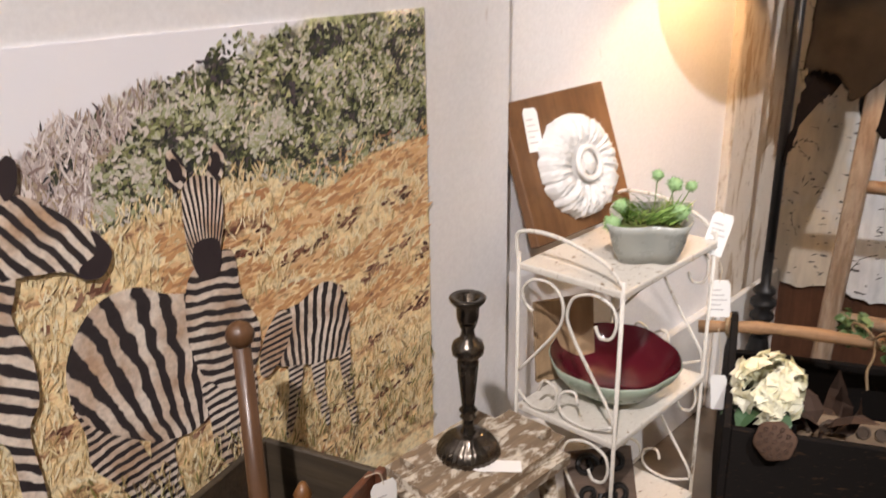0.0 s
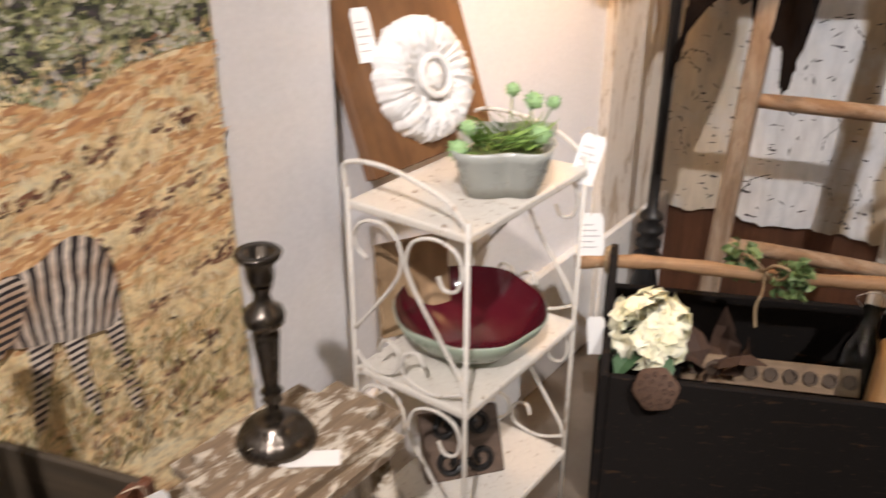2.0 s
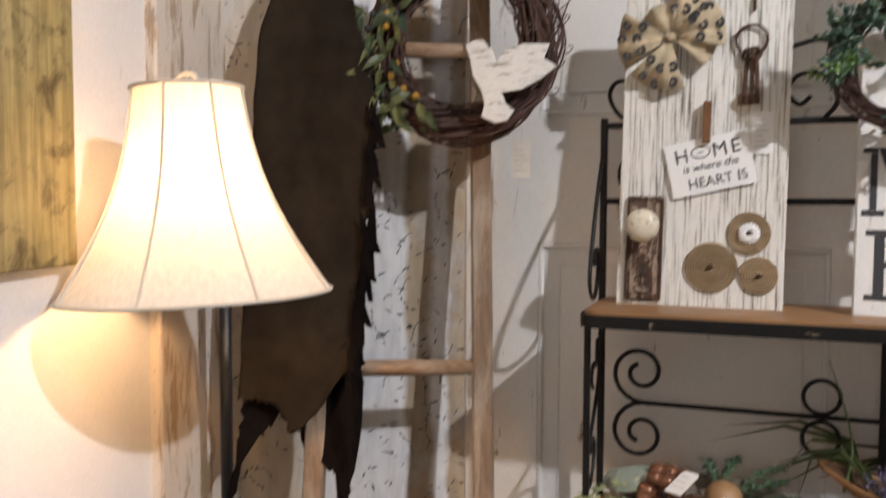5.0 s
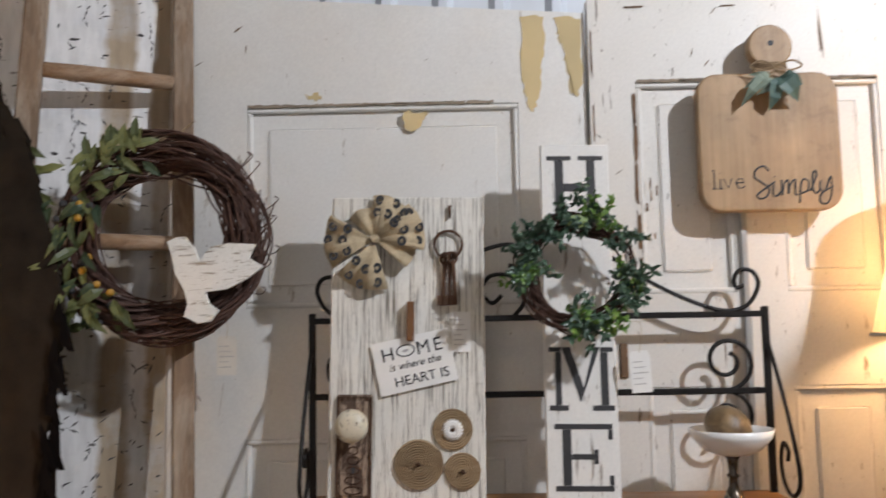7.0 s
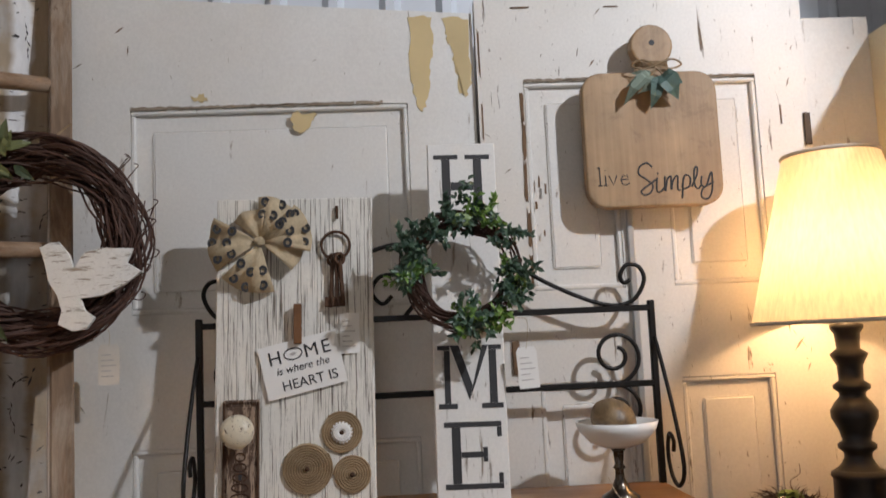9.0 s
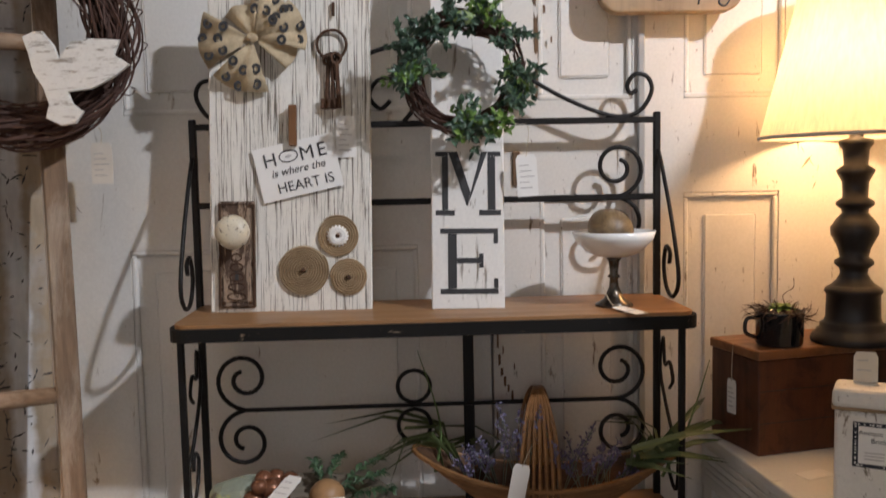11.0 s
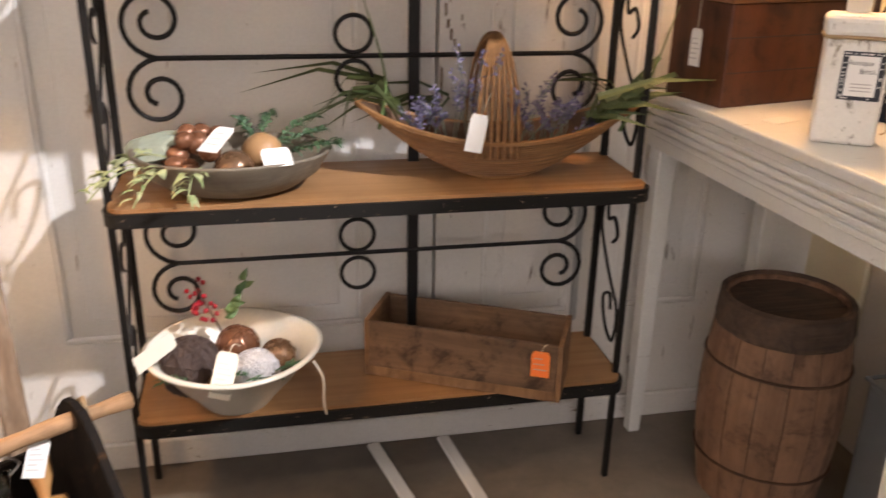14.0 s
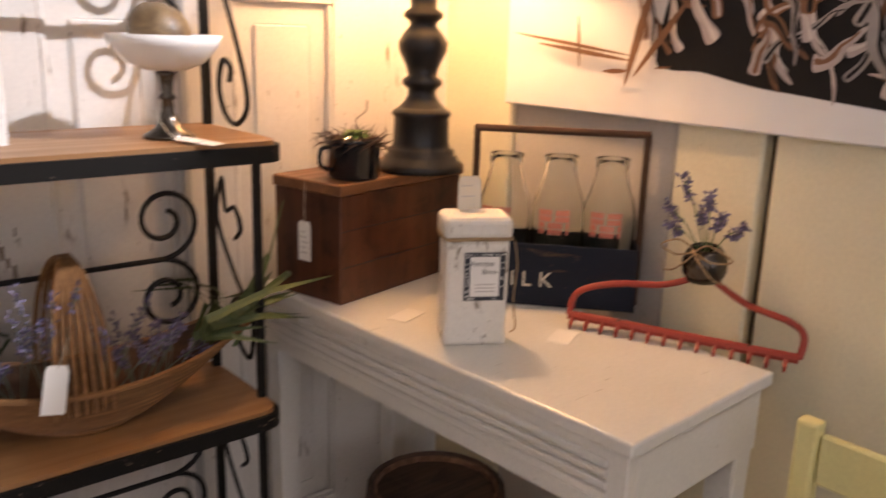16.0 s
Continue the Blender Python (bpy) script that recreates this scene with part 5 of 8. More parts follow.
def red_bowl():
    th = thing("bowl", pose(-0.405, 1.07, 0.433, 3, 3, 20), "wide burgundy-glazed bowl with a pale green leafy outside", "bowl")
    wave = lambda a, z: 1 + 0.02 * math.sin(5 * a) + 0.012 * math.sin(9 * a + 1)
    part("outside", lathe([(0, 0.0), (0.045, 0.0), (0.05, 0.008), (0.078, 0.026), (0.098, 0.05), (0.106, 0.068), (0.104, 0.07)], 56, wave=wave), GREEN_GLAZE, th, "pale green glazed outside", None, True)
    part("inside", lathe([(0.104, 0.07), (0.096, 0.052), (0.072, 0.029), (0.04, 0.016), (0, 0.014)], 56, wave=wave), RED_GLAZE, th, "glossy burgundy inside", None, True)


red_bowl()
TAN = wood("tan_board", (0.3, 0.19, 0.1), (0.46, 0.32, 0.19), 2, 0.6)
tagged(part("tan_board", box(-0.055, 0.055, -0.004, 0.004, 0, 0.14, 0.001), TAN, None, "", WIRE_AT @ pose(-0.17, 0.12, 0.433, -8, 0, 62)), "tan wooden board standing behind the bowl", "board")
BLOCK_BROWN = wood("block_wood", (0.05, 0.03, 0.02), (0.14, 0.09, 0.06), 0, 1.2, 0.7)


def iron_block():
    th = thing("hook_board", WIRE_AT @ pose(-0.085, 0.13, 0.196, -28, 0, 52), "dark brown board with black cast-iron scrolls on the bottom shelf", "hook board")
    part("board", box(-0.062, 0.062, 0, 0.018, 0, 0.105, 0.002), BLOCK_BROWN, th)
    for sx in (1, -1):
        for sz, z in ((1, 0.03), (-1, 0.08)):
            pts = [(sx * (0.026 + (p[0])), p[1], z + sz * p[2]) for p in spiral(0, 0, 0.022, 0.007, 180, 430, -0.006, 20)]
            part("scroll", tube(pts, 0.005, 7), BLACK_IRON, th)


iron_block()
price_tag(WIRE_AT @ Matrix.Translation((0.006, 0.289, 0.715)) @ pose(0, 0, 0, -8, 14, 28), 0.034, 0.066, [(0, 0, 0), (-0.01, 0, 0.012), (-0.02, 0.004, 0.0)])
price_tag(WIRE_AT @ Matrix.Translation((0.008, 0.292, 0.6)) @ pose(0, 0, 0, 0, -4, 28), 0.036, 0.062, [(0, 0, 0), (0.004, 0, 0.02), (0.0, 0.004, 0.035)])

# ---- stool, candlestick ----
STOOL_PAINT = chipped("flaking_stool_paint", (0.64, 0.58, 0.48), (0.25, 0.175, 0.11), 0.535, 0, 0.7, 24, 0.5, 0.04, 2.0)
STOOL_AT = pose(-0.325, 0.725, 0, 0, 0, 100)


def stool():
    th = thing("stool", STOOL_AT, "old wooden stool with flaking cream paint", "stool")
    bm = box(-0.125, 0.125, -0.083, 0.083, 0.455, 0.497)
    bmesh.ops.bevel(bm, geom=[e for e in bm.edges if abs(e.verts[0].co.z - e.verts[1].co.z) > 0.01], offset=0.032, segments=4, affect="EDGES")
    bmesh.ops.bevel(bm, geom=[e for e in bm.edges if abs(e.verts[0].co.z - e.verts[1].co.z) < 0.001], offset=0.014, segments=4, affect="EDGES")
    part("seat", bm, STOOL_PAINT, th)
    for sx in (1, -1):
        for sy in (1, -1):
            part("leg", tube([(sx * 0.125, sy * 0.105, 0), (sx * 0.1, sy * 0.075, 0.25), (sx * 0.08, sy * 0.05, 0.458)], 0.015, 10, taper=lambda u: 0.0125 + 0.004 * math.sin(math.pi * u)), STOOL_PAINT, th, "", None, True)
        part("stretcher", tube([(sx * 0.112, -0.09, 0.13), (sx * 0.112, 0.09, 0.13)], 0.009, 8), STOOL_PAINT, th)
        part("stretcher", tube([(-0.108, sx * 0.085, 0.17), (0.108, sx * 0.085, 0.17)], 0.009, 8), STOOL_PAINT, th)


stool()
PEWTER = plain("dark_pewter", (0.1, 0.085, 0.07), 0.22, 0.9, 0.4, 60, 0.15)


def candlestick():
    th = thing("candlestick", pose(-0.33, 0.712, 0.497), "dark pewter candlestick with a ribbed foot", "candlestick")
    rib = lambda a, z: 1 + (0.025 * math.sin(30 * a) if z < 0.028 else 0.0)
    part("foot", lathe([(0, 0), (0.04, 0.0), (0.042, 0.005), (0.041, 0.01), (0.034, 0.022), (0.024, 0.026), (0.023, 0.031), (0.015, 0.033), (0, 0.033)], 90, wave=rib), PEWTER, th, "", None, True)
    flute = lambda a, z: 1 + (0.06 * math.sin(12 * a) if 0.075 < z < 0.135 else 0)
    part("stem", lathe([(0.011, 0.032), (0.008, 0.04), (0.007, 0.052), (0.011, 0.056), (0.008, 0.062), (0.012, 0.066), (0.008, 0.072), (0.0085, 0.08), (0.013, 0.13), (0.014, 0.136), (0.011, 0.14), (0.02, 0.148), (0.021, 0.156), (0.019, 0.163), (0.01, 0.17), (0.008, 0.18), (0.012, 0.19)], 48, wave=flute), PEWTER, th, "", None, True)
    part("socket", lathe([(0, 0.188), (0.012, 0.19), (0.014, 0.198), (0.0145, 0.212), (0.022, 0.22), (0.0235, 0.224), (0.022, 0.226), (0.012, 0.224), (0.011, 0.21), (0, 0.208)], 32), PEWTER, th, "", None, True)


candlestick()
price_tag(pose(-0.298, 0.7, 0.5005, -88, 0, 143), 0.025, 0.058, [(0, 0, 0), (0.01, -0.01, 0.02), (0.002, -0.012, 0.035)], None, "blank white paper tag lying on the stool", 0)

# ---- wooden bin with mallets ----
BIN_AT = pose(-0.465, 0.487, 0, 0, 0, 27.5)
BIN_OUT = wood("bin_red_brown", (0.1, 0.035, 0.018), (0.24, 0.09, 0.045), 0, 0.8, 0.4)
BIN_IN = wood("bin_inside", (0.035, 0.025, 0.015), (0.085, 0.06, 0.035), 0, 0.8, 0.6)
MALLET = wood("mallet_wood", (0.07, 0.03, 0.013), (0.16, 0.075, 0.032), 2, 1.0, 0.35)
PEG = wood("peg_wood", (0.14, 0.055, 0.018), (0.3, 0.135, 0.045), 2, 1.0, 0.35)


def bin_box():
    th = thing("wooden_bin", BIN_AT, "open red-brown wooden bin with a beaded front panel", "bin")
    W, L, H, t = 0.168, 0.3, 0.545, 0.009
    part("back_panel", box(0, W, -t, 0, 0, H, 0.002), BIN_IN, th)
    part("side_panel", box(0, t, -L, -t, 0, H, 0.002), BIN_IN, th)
    part("front_panel", box(0, W, -L, -L + t, 0, H, 0.002), BIN_OUT, th)
    f = part("side_panel", box(W - t, W, -L + t, -t, 0, H, 0.002), BIN_OUT, th, "red-brown beaded panel")
    for k in range(3):
        e = 0.03 + 0.02 * k
        for b in (box(W, W + 0.003, -L + e, -e, H - e, H - e + 0.006, 0.001), box(W, W + 0.003, -L + e, -L + e + 0.006, 0.1, H - e - 0.0005, 0.001), box(W, W + 0.003, -e - 0.006, -e, 0.1, H - e - 0.0005, 0.001)):
            part("bead", b, BIN_OUT, f)
    part("corner_post", box(W + 0.0005, W + 0.012, -0.013, 0.0, 0, H + 0.004, 0.002), BIN_OUT, th)
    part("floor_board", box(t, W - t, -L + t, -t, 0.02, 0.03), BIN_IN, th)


bin_box()
mallet = thing("mallet", Matrix(), "brown wooden mallet with a round knob, standing in the bin", "mallet")
wpart("handle", tube([(-0.3, 0.41, 0.035), (-0.326, 0.418, 0.4), (-0.353, 0.425, 0.735)], 0.012, 12, taper=lambda u: 0.014 - 0.004 * u), MALLET, mallet, "", True)
wpart("knob", moved(ball(0.0155, 3), Matrix.Translation((-0.354, 0.425, 0.748))), MALLET, mallet, "", True)
stake = thing("wooden_stake", Matrix(), "orange-brown turned wooden stake standing in the bin", "stake")
wpart("shaft", tube([(-0.27, 0.4, 0.035), (-0.318, 0.462, 0.52)], 0.012, 12), PEG, stake, "", True)
wpart("tip", moved(lathe([(0, 0), (0.011, 0), (0.013, 0.01), (0.008, 0.02), (0.011, 0.028), (0.004, 0.042), (0, 0.043)], 20), Matrix.Translation((-0.319, 0.463, 0.52)) @ pose(0, 0, 0, -7, -6, 0)), PEG, stake, "", True)
price_tag(pose(-0.27, 0.37, 0.575, -10, 0, 55), 0.034, 0.06, None, ORANGE_TAG, "bright orange paper tag tied to the mallet", 3)
price_tag(BIN_AT @ pose(0.183, -0.015, 0.535, 0, 0, 60), 0.035, 0.072, [(0, 0, 0), (-0.006, 0, 0.018), (-0.02, 0.01, 0.012)])

# ---- floor lamp ----
LAMP_BLACK = plain("lamp_black", (0.015, 0.014, 0.014), 0.4, 0.3, 0.3, 50, 0.1)
SHADE_WHITE = shade_cloth("white_shade", (0.8, 0.77, 0.72), 0.05, 0.3)
SHADE_TRIM = plain("shade_trim", (0.62, 0.58, 0.5), 0.8)
SHADE_CREAM = shade_cloth("pleated_cream_shade", (0.84, 0.77, 0.62), 0.1, 0.4)


def hollow_shade(r0, r1, z0, z1, bell=0.0, seg=64, wave=None):
    prof = [(r0 + (r1 - r0) * u - bell * math.sin(math.pi * u), z0 + (z1 - z0) * u) for u in [i / 12 for i in range(13)]]
    return lathe(prof, seg, wave=wave)


def floor_lamp():
    px, py, sx, sy = -0.677, 1.931, -0.497, 1.59
    th = thing("floor_lamp", pose(px, py, 0), "black swing-arm floor lamp with a white bell shade, lit", "lamp")
    o = Matrix.Translation((px, py, 0))
    wpart("base", moved(lathe([(0, 0), (0.095, 0), (0.1, 0.012), (0.09, 0.022), (0.05, 0.035), (0.035, 0.08), (0.03, 0.13), (0.022, 0.16), (0.02, 0.17)], 36), o), LAMP_BLACK, th, "", True)
    wpart("turned_stem", moved(lathe([(0.018, 0.17), (0.034, 0.185), (0.034, 0.195), (0.018, 0.208), (0.03, 0.222), (0.03, 0.23), (0.018, 0.243), (0.032, 0.258), (0.032, 0.268), (0.018, 0.28), (0.028, 0.292), (0.026, 0.3), (0.0125, 0.313), (0.0125, 0.4)], 28), o), LAMP_BLACK, th, "", True)
    wpart("pole", tube([(px, py, 0.39), (px, py, 1.22)], 0.0125, 14), LAMP_BLACK, th, "", True)
    wpart("arm", tube(smooth_path([(px, py, 1.215), ((px + sx) / 2 + 0.04, (py + sy) / 2, 1.17), (sx, sy, 1.135)], 5), 0.007, 8), LAMP_BLACK, th, "", True)
    wpart("socket", tube([(sx, sy, 1.115), (sx, sy, 1.165)], 0.017, 14), LAMP_BLACK, th)
    tilt = Matrix.Translation((sx, sy, 1.25)) @ pose(0, 0, 0, 0, -2.5, 0) @ Matrix.Translation((0, 0, -1.25))
    sh = wpart("shade", moved(hollow_shade(0.204, 0.083, 1.1, 1.415, 0.026), tilt), SHADE_WHITE, th, "white bell-shaped cloth shade", True)
    for r, z in ((0.205, 1.1), (0.0835, 1.415)):
        part("trim", moved(tube([(r * math.cos(a * math.pi / 24), r * math.sin(a * math.pi / 24), z) for a in range(48)], 0.003, 6, True), tilt), SHADE_TRIM, sh)
    for k in range(8):
        a = k * math.pi / 4 + 0.25
        pts = []
        for i in range(9):
            u = i / 8
            r = 0.2045 + (0.0835 - 0.2045) * u - 0.026 * math.sin(math.pi * u) + 0.0012
            pts.append((r * math.cos(a), r * math.sin(a), 1.1 + 0.315 * u))
        part("seam", moved(tube(pts, 0.0022, 5), tilt), SHADE_TRIM, sh)
    wpart("finial", moved(merged(tube([(0.02 * math.cos(a * 0.52), 0, 1.425 + 0.014 * math.sin(a * 0.52)) for a in range(12)], 0.004, 6, True), lathe([(0, 1.4), (0.006, 1.402), (0.005, 1.412), (0, 1.414)], 12)), tilt), SHADE_TRIM, th)
    for k in range(3):
        a = k * 2.094
        wpart("spider_wire", moved(tube([(0, 0, 1.405), (0.083 * math.cos(a), 0.083 * math.sin(a), 1.412)], 0.0015, 5), tilt), LAMP_BLACK, th)


floor_lamp()

# ---- dark hide on the ladder ----
HIDE = plain("brown_hide", (0.026, 0.019, 0.013), 0.95, 0, 0.6, 28, 0.5, 0.1)
HIDE_DARK = plain("black_hide_edge", (0.008, 0.006, 0.0055), 0.95, 0, 0.5, 60, 0.5, 0.05)


def hide_sheet(edge, back, seed, rag):
    """A ragged leather sheet that hangs in folds along the ladder."""
    rg = random.Random(seed)
    o = []
    for i, p in enumerate(smooth_path([(x, 0, z) for x, z in edge], 14, True)):
        low = 1.0 if p.z < 1.3 else 0.5
        o.append((p.x + rg.uniform(-rag, rag) * low, p.z + rg.uniform(-2.2 * rag, rag) * low))
    bm = bmesh.new()
    f = bm.faces.new([bm.verts.new((x, 0, z)) for x, z in o])
    bmesh.ops.triangulate(bm, faces=[f])
    for limit in (0.08, 0.04):
        bmesh.ops.subdivide_edges(bm, edges=[e for e in bm.edges if e.calc_length() > limit], cuts=2)
    r = bmesh.ops.extrude_face_region(bm, geom=bm.faces[:])
    bmesh.ops.translate(bm, verts=[v for v in r["geom"] if isinstance(v, bmesh.types.BMVert)], vec=(0, 0.003, 0))
    for v in bm.verts:
        n = noise.noise(Vector((v.co.x * 6 + 0.4 * v.co.z, 0, v.co.z * 3)))
        v.co.y += 1.915 + back + 0.19 * (v.co.z - 0.6) * 0.62 + 0.16 * (v.co.x + 0.55) + 0.02 * n
    return bm


def hide_body():
    """The hanging sheet as a grid between ragged edges, with soft folds."""
    def right(z):
        pts = ((0.79, -0.45), (0.9, -0.425), (0.95, -0.41), (1.05, -0.4), (1.2, -0.402), (1.4, -0.388), (1.5, -0.41), (1.65, -0.45), (1.76, -0.48), (1.86, -0.52))
        for (za, xa), (zb, xb) in zip(pts, pts[1:]):
            if z <= zb:
                return xa + (xb - xa) * max(0, (z - za) / (zb - za))
        return pts[-1][1]

    cols, rows = 30, 110
    grid = []
    bm = bmesh.new()
    for r in range(rows + 1):
        line = []
        for c in range(cols + 1):
            u, v = c / cols, r / rows
            low = 0.845 - 0.055 * math.exp(-((u - 0.62) / 0.16) ** 2) + 0.06 * max(0, u - 0.8) / 0.2
            top = 1.86 - 0.12 * abs(u - 0.55) * 2 + 0.03 * noise.noise(Vector((u * 9, 0, 2)))
            low += 0.018 * noise.noise(Vector((u * 22, 0, 0)))
            z = low + (top - low) * v
            rag = 0.02 * noise.noise(Vector((3, 0, z * 14))) + 0.009 * noise.noise(Vector((7, 0, z * 70)))
            xl = -0.65 + 0.08 * max(0, z - 1.6) / 0.26
            x = xl + (right(z) + rag - xl) * u
            fold = 0.022 * noise.noise(Vector((x * 7 + 0.5 * z, 1, z * 1.8))) + 0.005 * noise.noise(Vector((x * 30, 2, z * 20)))
            line.append(bm.verts.new((x, 1.915 + 0.118 * (z - 0.6) + 0.16 * (x + 0.55) + fold, z)))
        grid.append(line)
    for p, q in zip(grid, grid[1:]):
        for c in range(cols):
            bm.faces.new((p[c], p[c + 1], q[c + 1], q[c]))
    r = bmesh.ops.extrude_face_region(bm, geom=bm.faces[:])
    bmesh.ops.translate(bm, verts=[v for v in r["geom"] if isinstance(v, bmesh.types.BMVert)], vec=(0, 0.003, 0))
    return bm


def hide():
    th = thing("animal_hide", pose(-0.53, 1.93, 0.64), "dark brown ragged leather hide draped over the ladder", "hide")
    wpart("hide_body", hide_body(), HIDE, th, "brown leather body", True)
    wpart("hide_flap", hide_sheet([(-0.64, 0.9), (-0.65, 0.8), (-0.66, 0.64), (-0.65, 0.69), (-0.63, 0.76), (-0.6, 0.79), (-0.575, 0.83), (-0.57, 0.9)], 0.02, 6, 0.006), HIDE_DARK, th, "blackened ragged flap")
    wpart("hide_flap", hide_sheet([(-0.54, 0.86), (-0.52, 0.77), (-0.49, 0.74), (-0.46, 0.72), (-0.44, 0.69), (-0.43, 0.635), (-0.418, 0.7), (-0.41, 0.85), (-0.415, 0.98), (-0.47, 0.93)], 0.02, 7, 0.006), HIDE_DARK, th, "blackened ragged flap")
    rg = random.Random(33)
    for k in range(34):
        z = 0.8 + 0.62 * k / 33 + rg.uniform(-0.01, 0.01)
        x = -0.41 + 0.02 * min(1, max(0, (z - 0.9) / 0.4)) + rg.uniform(-0.012, 0.004)
        ln = rg.uniform(0.025, 0.075)
        o = [(0, 0.02), (0.009, 0.0), (0.011 + rg.uniform(-0.004, 0.006), -ln), (0.006, -ln * 0.95), (-0.006, -0.02)]
        wpart("fringe", moved(prism(o, 0.003), Matrix.Translation((x, 1.915 + 0.118 * (z - 0.6) + 0.16 * (x + 0.55) - 0.012 + rg.uniform(-0.006, 0.006), z)) @ pose(0, 0, 0, 0, rg.uniform(-14, 8), 0)), HIDE_DARK, th)


hide()

# ---- black tote with a branch handle ----
TOTE_AT = pose(-0.233, 1.643, 0, 0, 0, 35.8)
TOTE_BLACK = chipped("tote_black_paint", (0.012, 0.01, 0.009), (0.06, 0.035, 0.02), 0.37, 0, 0.75, 12, 0.0, spec=0.06)
BRANCH = wood("branch_bark", (0.26, 0.13, 0.06), (0.48, 0.29, 0.15), 0, 1.2, 0.7)


def tote():
    th = thing("wooden_tote", TOTE_AT, "black painted wooden tote with a branch handle on the floor", "tote")
    L, D, t = 0.285, 0.17, 0.014
    for s in (-1, 1):
        part("side_board", box(-L + t, L - t, s * D - (t if s > 0 else 0), s * D + (0 if s > 0 else t), 0.0, 0.28, 0.003), TOTE_BLACK, th)
        o = [(-D, 0.0), (D, 0.0), (D, 0.28), (0.1, 0.33), (0.05, 0.405), (0.025, 0.43), (0, 0.435), (-0.025, 0.43), (-0.05, 0.405), (-0.1, 0.33), (-D, 0.28)]
        part("end_board", moved(prism(o, t, 0.002), Matrix.Translation((s * L - (t if s > 0 else 0), 0, 0)) @ pose(0, 0, 0, 0, 0, -90) @ Matrix.Diagonal((1, 1, 1, 1))), TOTE_BLACK, th)
    part("bottom_board", box(-L + t, L - t, -D + t, D - t, 0.01, 0.022), TOTE_BLACK, th)
    h = smooth_path([(-0.345, 0.0, 0.4), (-0.2, 0.006, 0.41), (0, 0.0, 0.405), (0.2, -0.004, 0.412), (0.36, 0.004, 0.4)], 5)
    part("branch_handle", tube(h, 0.013, 10, taper=lambda u: 0.0125 + 0.0015 * math.sin(u * 40)), BRANCH, th, "peeled branch handle", None, True)
    for s in (-1, 1):
        part("twine_tie", tube([(s * (L + 0.004) + 0.004 * math.sin(k * 1.3), 0.02 * math.cos(k * 0.7), 0.41 + 0.024 * math.sin(k * 0.7)) for k in range(20)], 0.003, 5), TWINE, th)


tote()


def in_tote(x, y, z):
    return TOTE_AT @ Vector((x, y, z))


def hydrangea():
    c = in_tote(-0.21, -0.085, 0.325)
    th = thing("hydrangea", pose(*c), "cream silk hydrangea bloom with dark green leaves in the tote", "flower")
    rg = random.Random(2)
    bm = bmesh.new()
    for i in range(90):
        d = rvec(rg).normalized()
        if d.z < -0.6:
            continue
        p = d * 0.048
        for k in range(3):
            a = rvec(rg) * 0.7 + d * 0.75
            leaf(bm, p, a, d, 0.03, 0.036, 0.35)
    part("petal_head", bm, CREAM_PETAL, th)
    bm = bmesh.new()
    for a in (-2.4, -1.6, -0.5, 0.6, 2.6):
        leaf(bm, Vector((0.02 * math.cos(a), 0.02 * math.sin(a), -0.03)), Vector((math.cos(a), math.sin(a), -0.35)), Vector((0, 0, 1)), 0.07, 0.045, 0.2)
    part("leaf_spray", bm, GREEN_DARK, th)
    part("stem", tube([(0, 0, -0.03), (0.03, 0.04, -0.29)], 0.003, 6), GREEN_DARK, th)


hydrangea()


def lotus_pod(m, r=0.036):
    th = thing("lotus_pod", m, "dark brown dried lotus seed pod hanging over the tote", "seed pod")
    part("pod", lathe([(0, -0.05), (0.008, -0.045), (0.018, -0.02), (r, -0.002), (r * 1.02, 0.002), (r * 0.95, 0.005), (0, 0.006)], 24, wave=lambda a, z: 1 + 0.05 * math.sin(6 * a)), BROWN_LEAF, th, "", None, True)
    for k, (rr, n) in enumerate(((0.0, 1), (0.014, 6), (0.026, 11))):
        for i in range(n):
            a = i * 2 * math.pi / n
            part("seed_hole", moved(lathe([(0.0045, 0.005), (0.0045, 0.008), (0.003, 0.008), (0.0028, 0.0045), (0, 0.0045)], 9), Matrix.Translation((rr * math.cos(a), rr * math.sin(a), 0))), BROWN_LEAF, th)


lotus_pod(Matrix.Translation(in_tote(-0.195, -0.185, 0.275)) @ pose(0, 0, 0, 70, 0, 28))


def dried_leaves():
    th = thing("dried_leaves", Matrix.Translation(in_tote(-0.1, -0.05, 0.28)), "curled dark brown dried leaves beside the hydrangea", "dried leaves")
    rg = random.Random(9)
    for i in range(9):
        bm = bmesh.new()
        a = rg.uniform(0, 6.28)
        leaf(bm, Vector((0.02 * math.cos(a), 0.02 * math.sin(a), -0.05)), Vector((math.cos(a) * 0.7, math.sin(a) * 0.7, 1)), Vector((math.cos(a), math.sin(a), 0)), rg.uniform(0.08, 0.12), rg.uniform(0.04, 0.06), rg.uniform(-0.4, 0.4))
        part("leaf", bm, BROWN_LEAF, th)
    part("stem", tube([(0, 0, -0.05), (0, 0, -0.255)], 0.004, 6), BROWN_LEAF, th)


dried_leaves()
SLAT_WOOD = wood("shuttle_wood", (0.2, 0.12, 0.06), (0.36, 0.24, 0.14), 0, 1.2, 0.6)


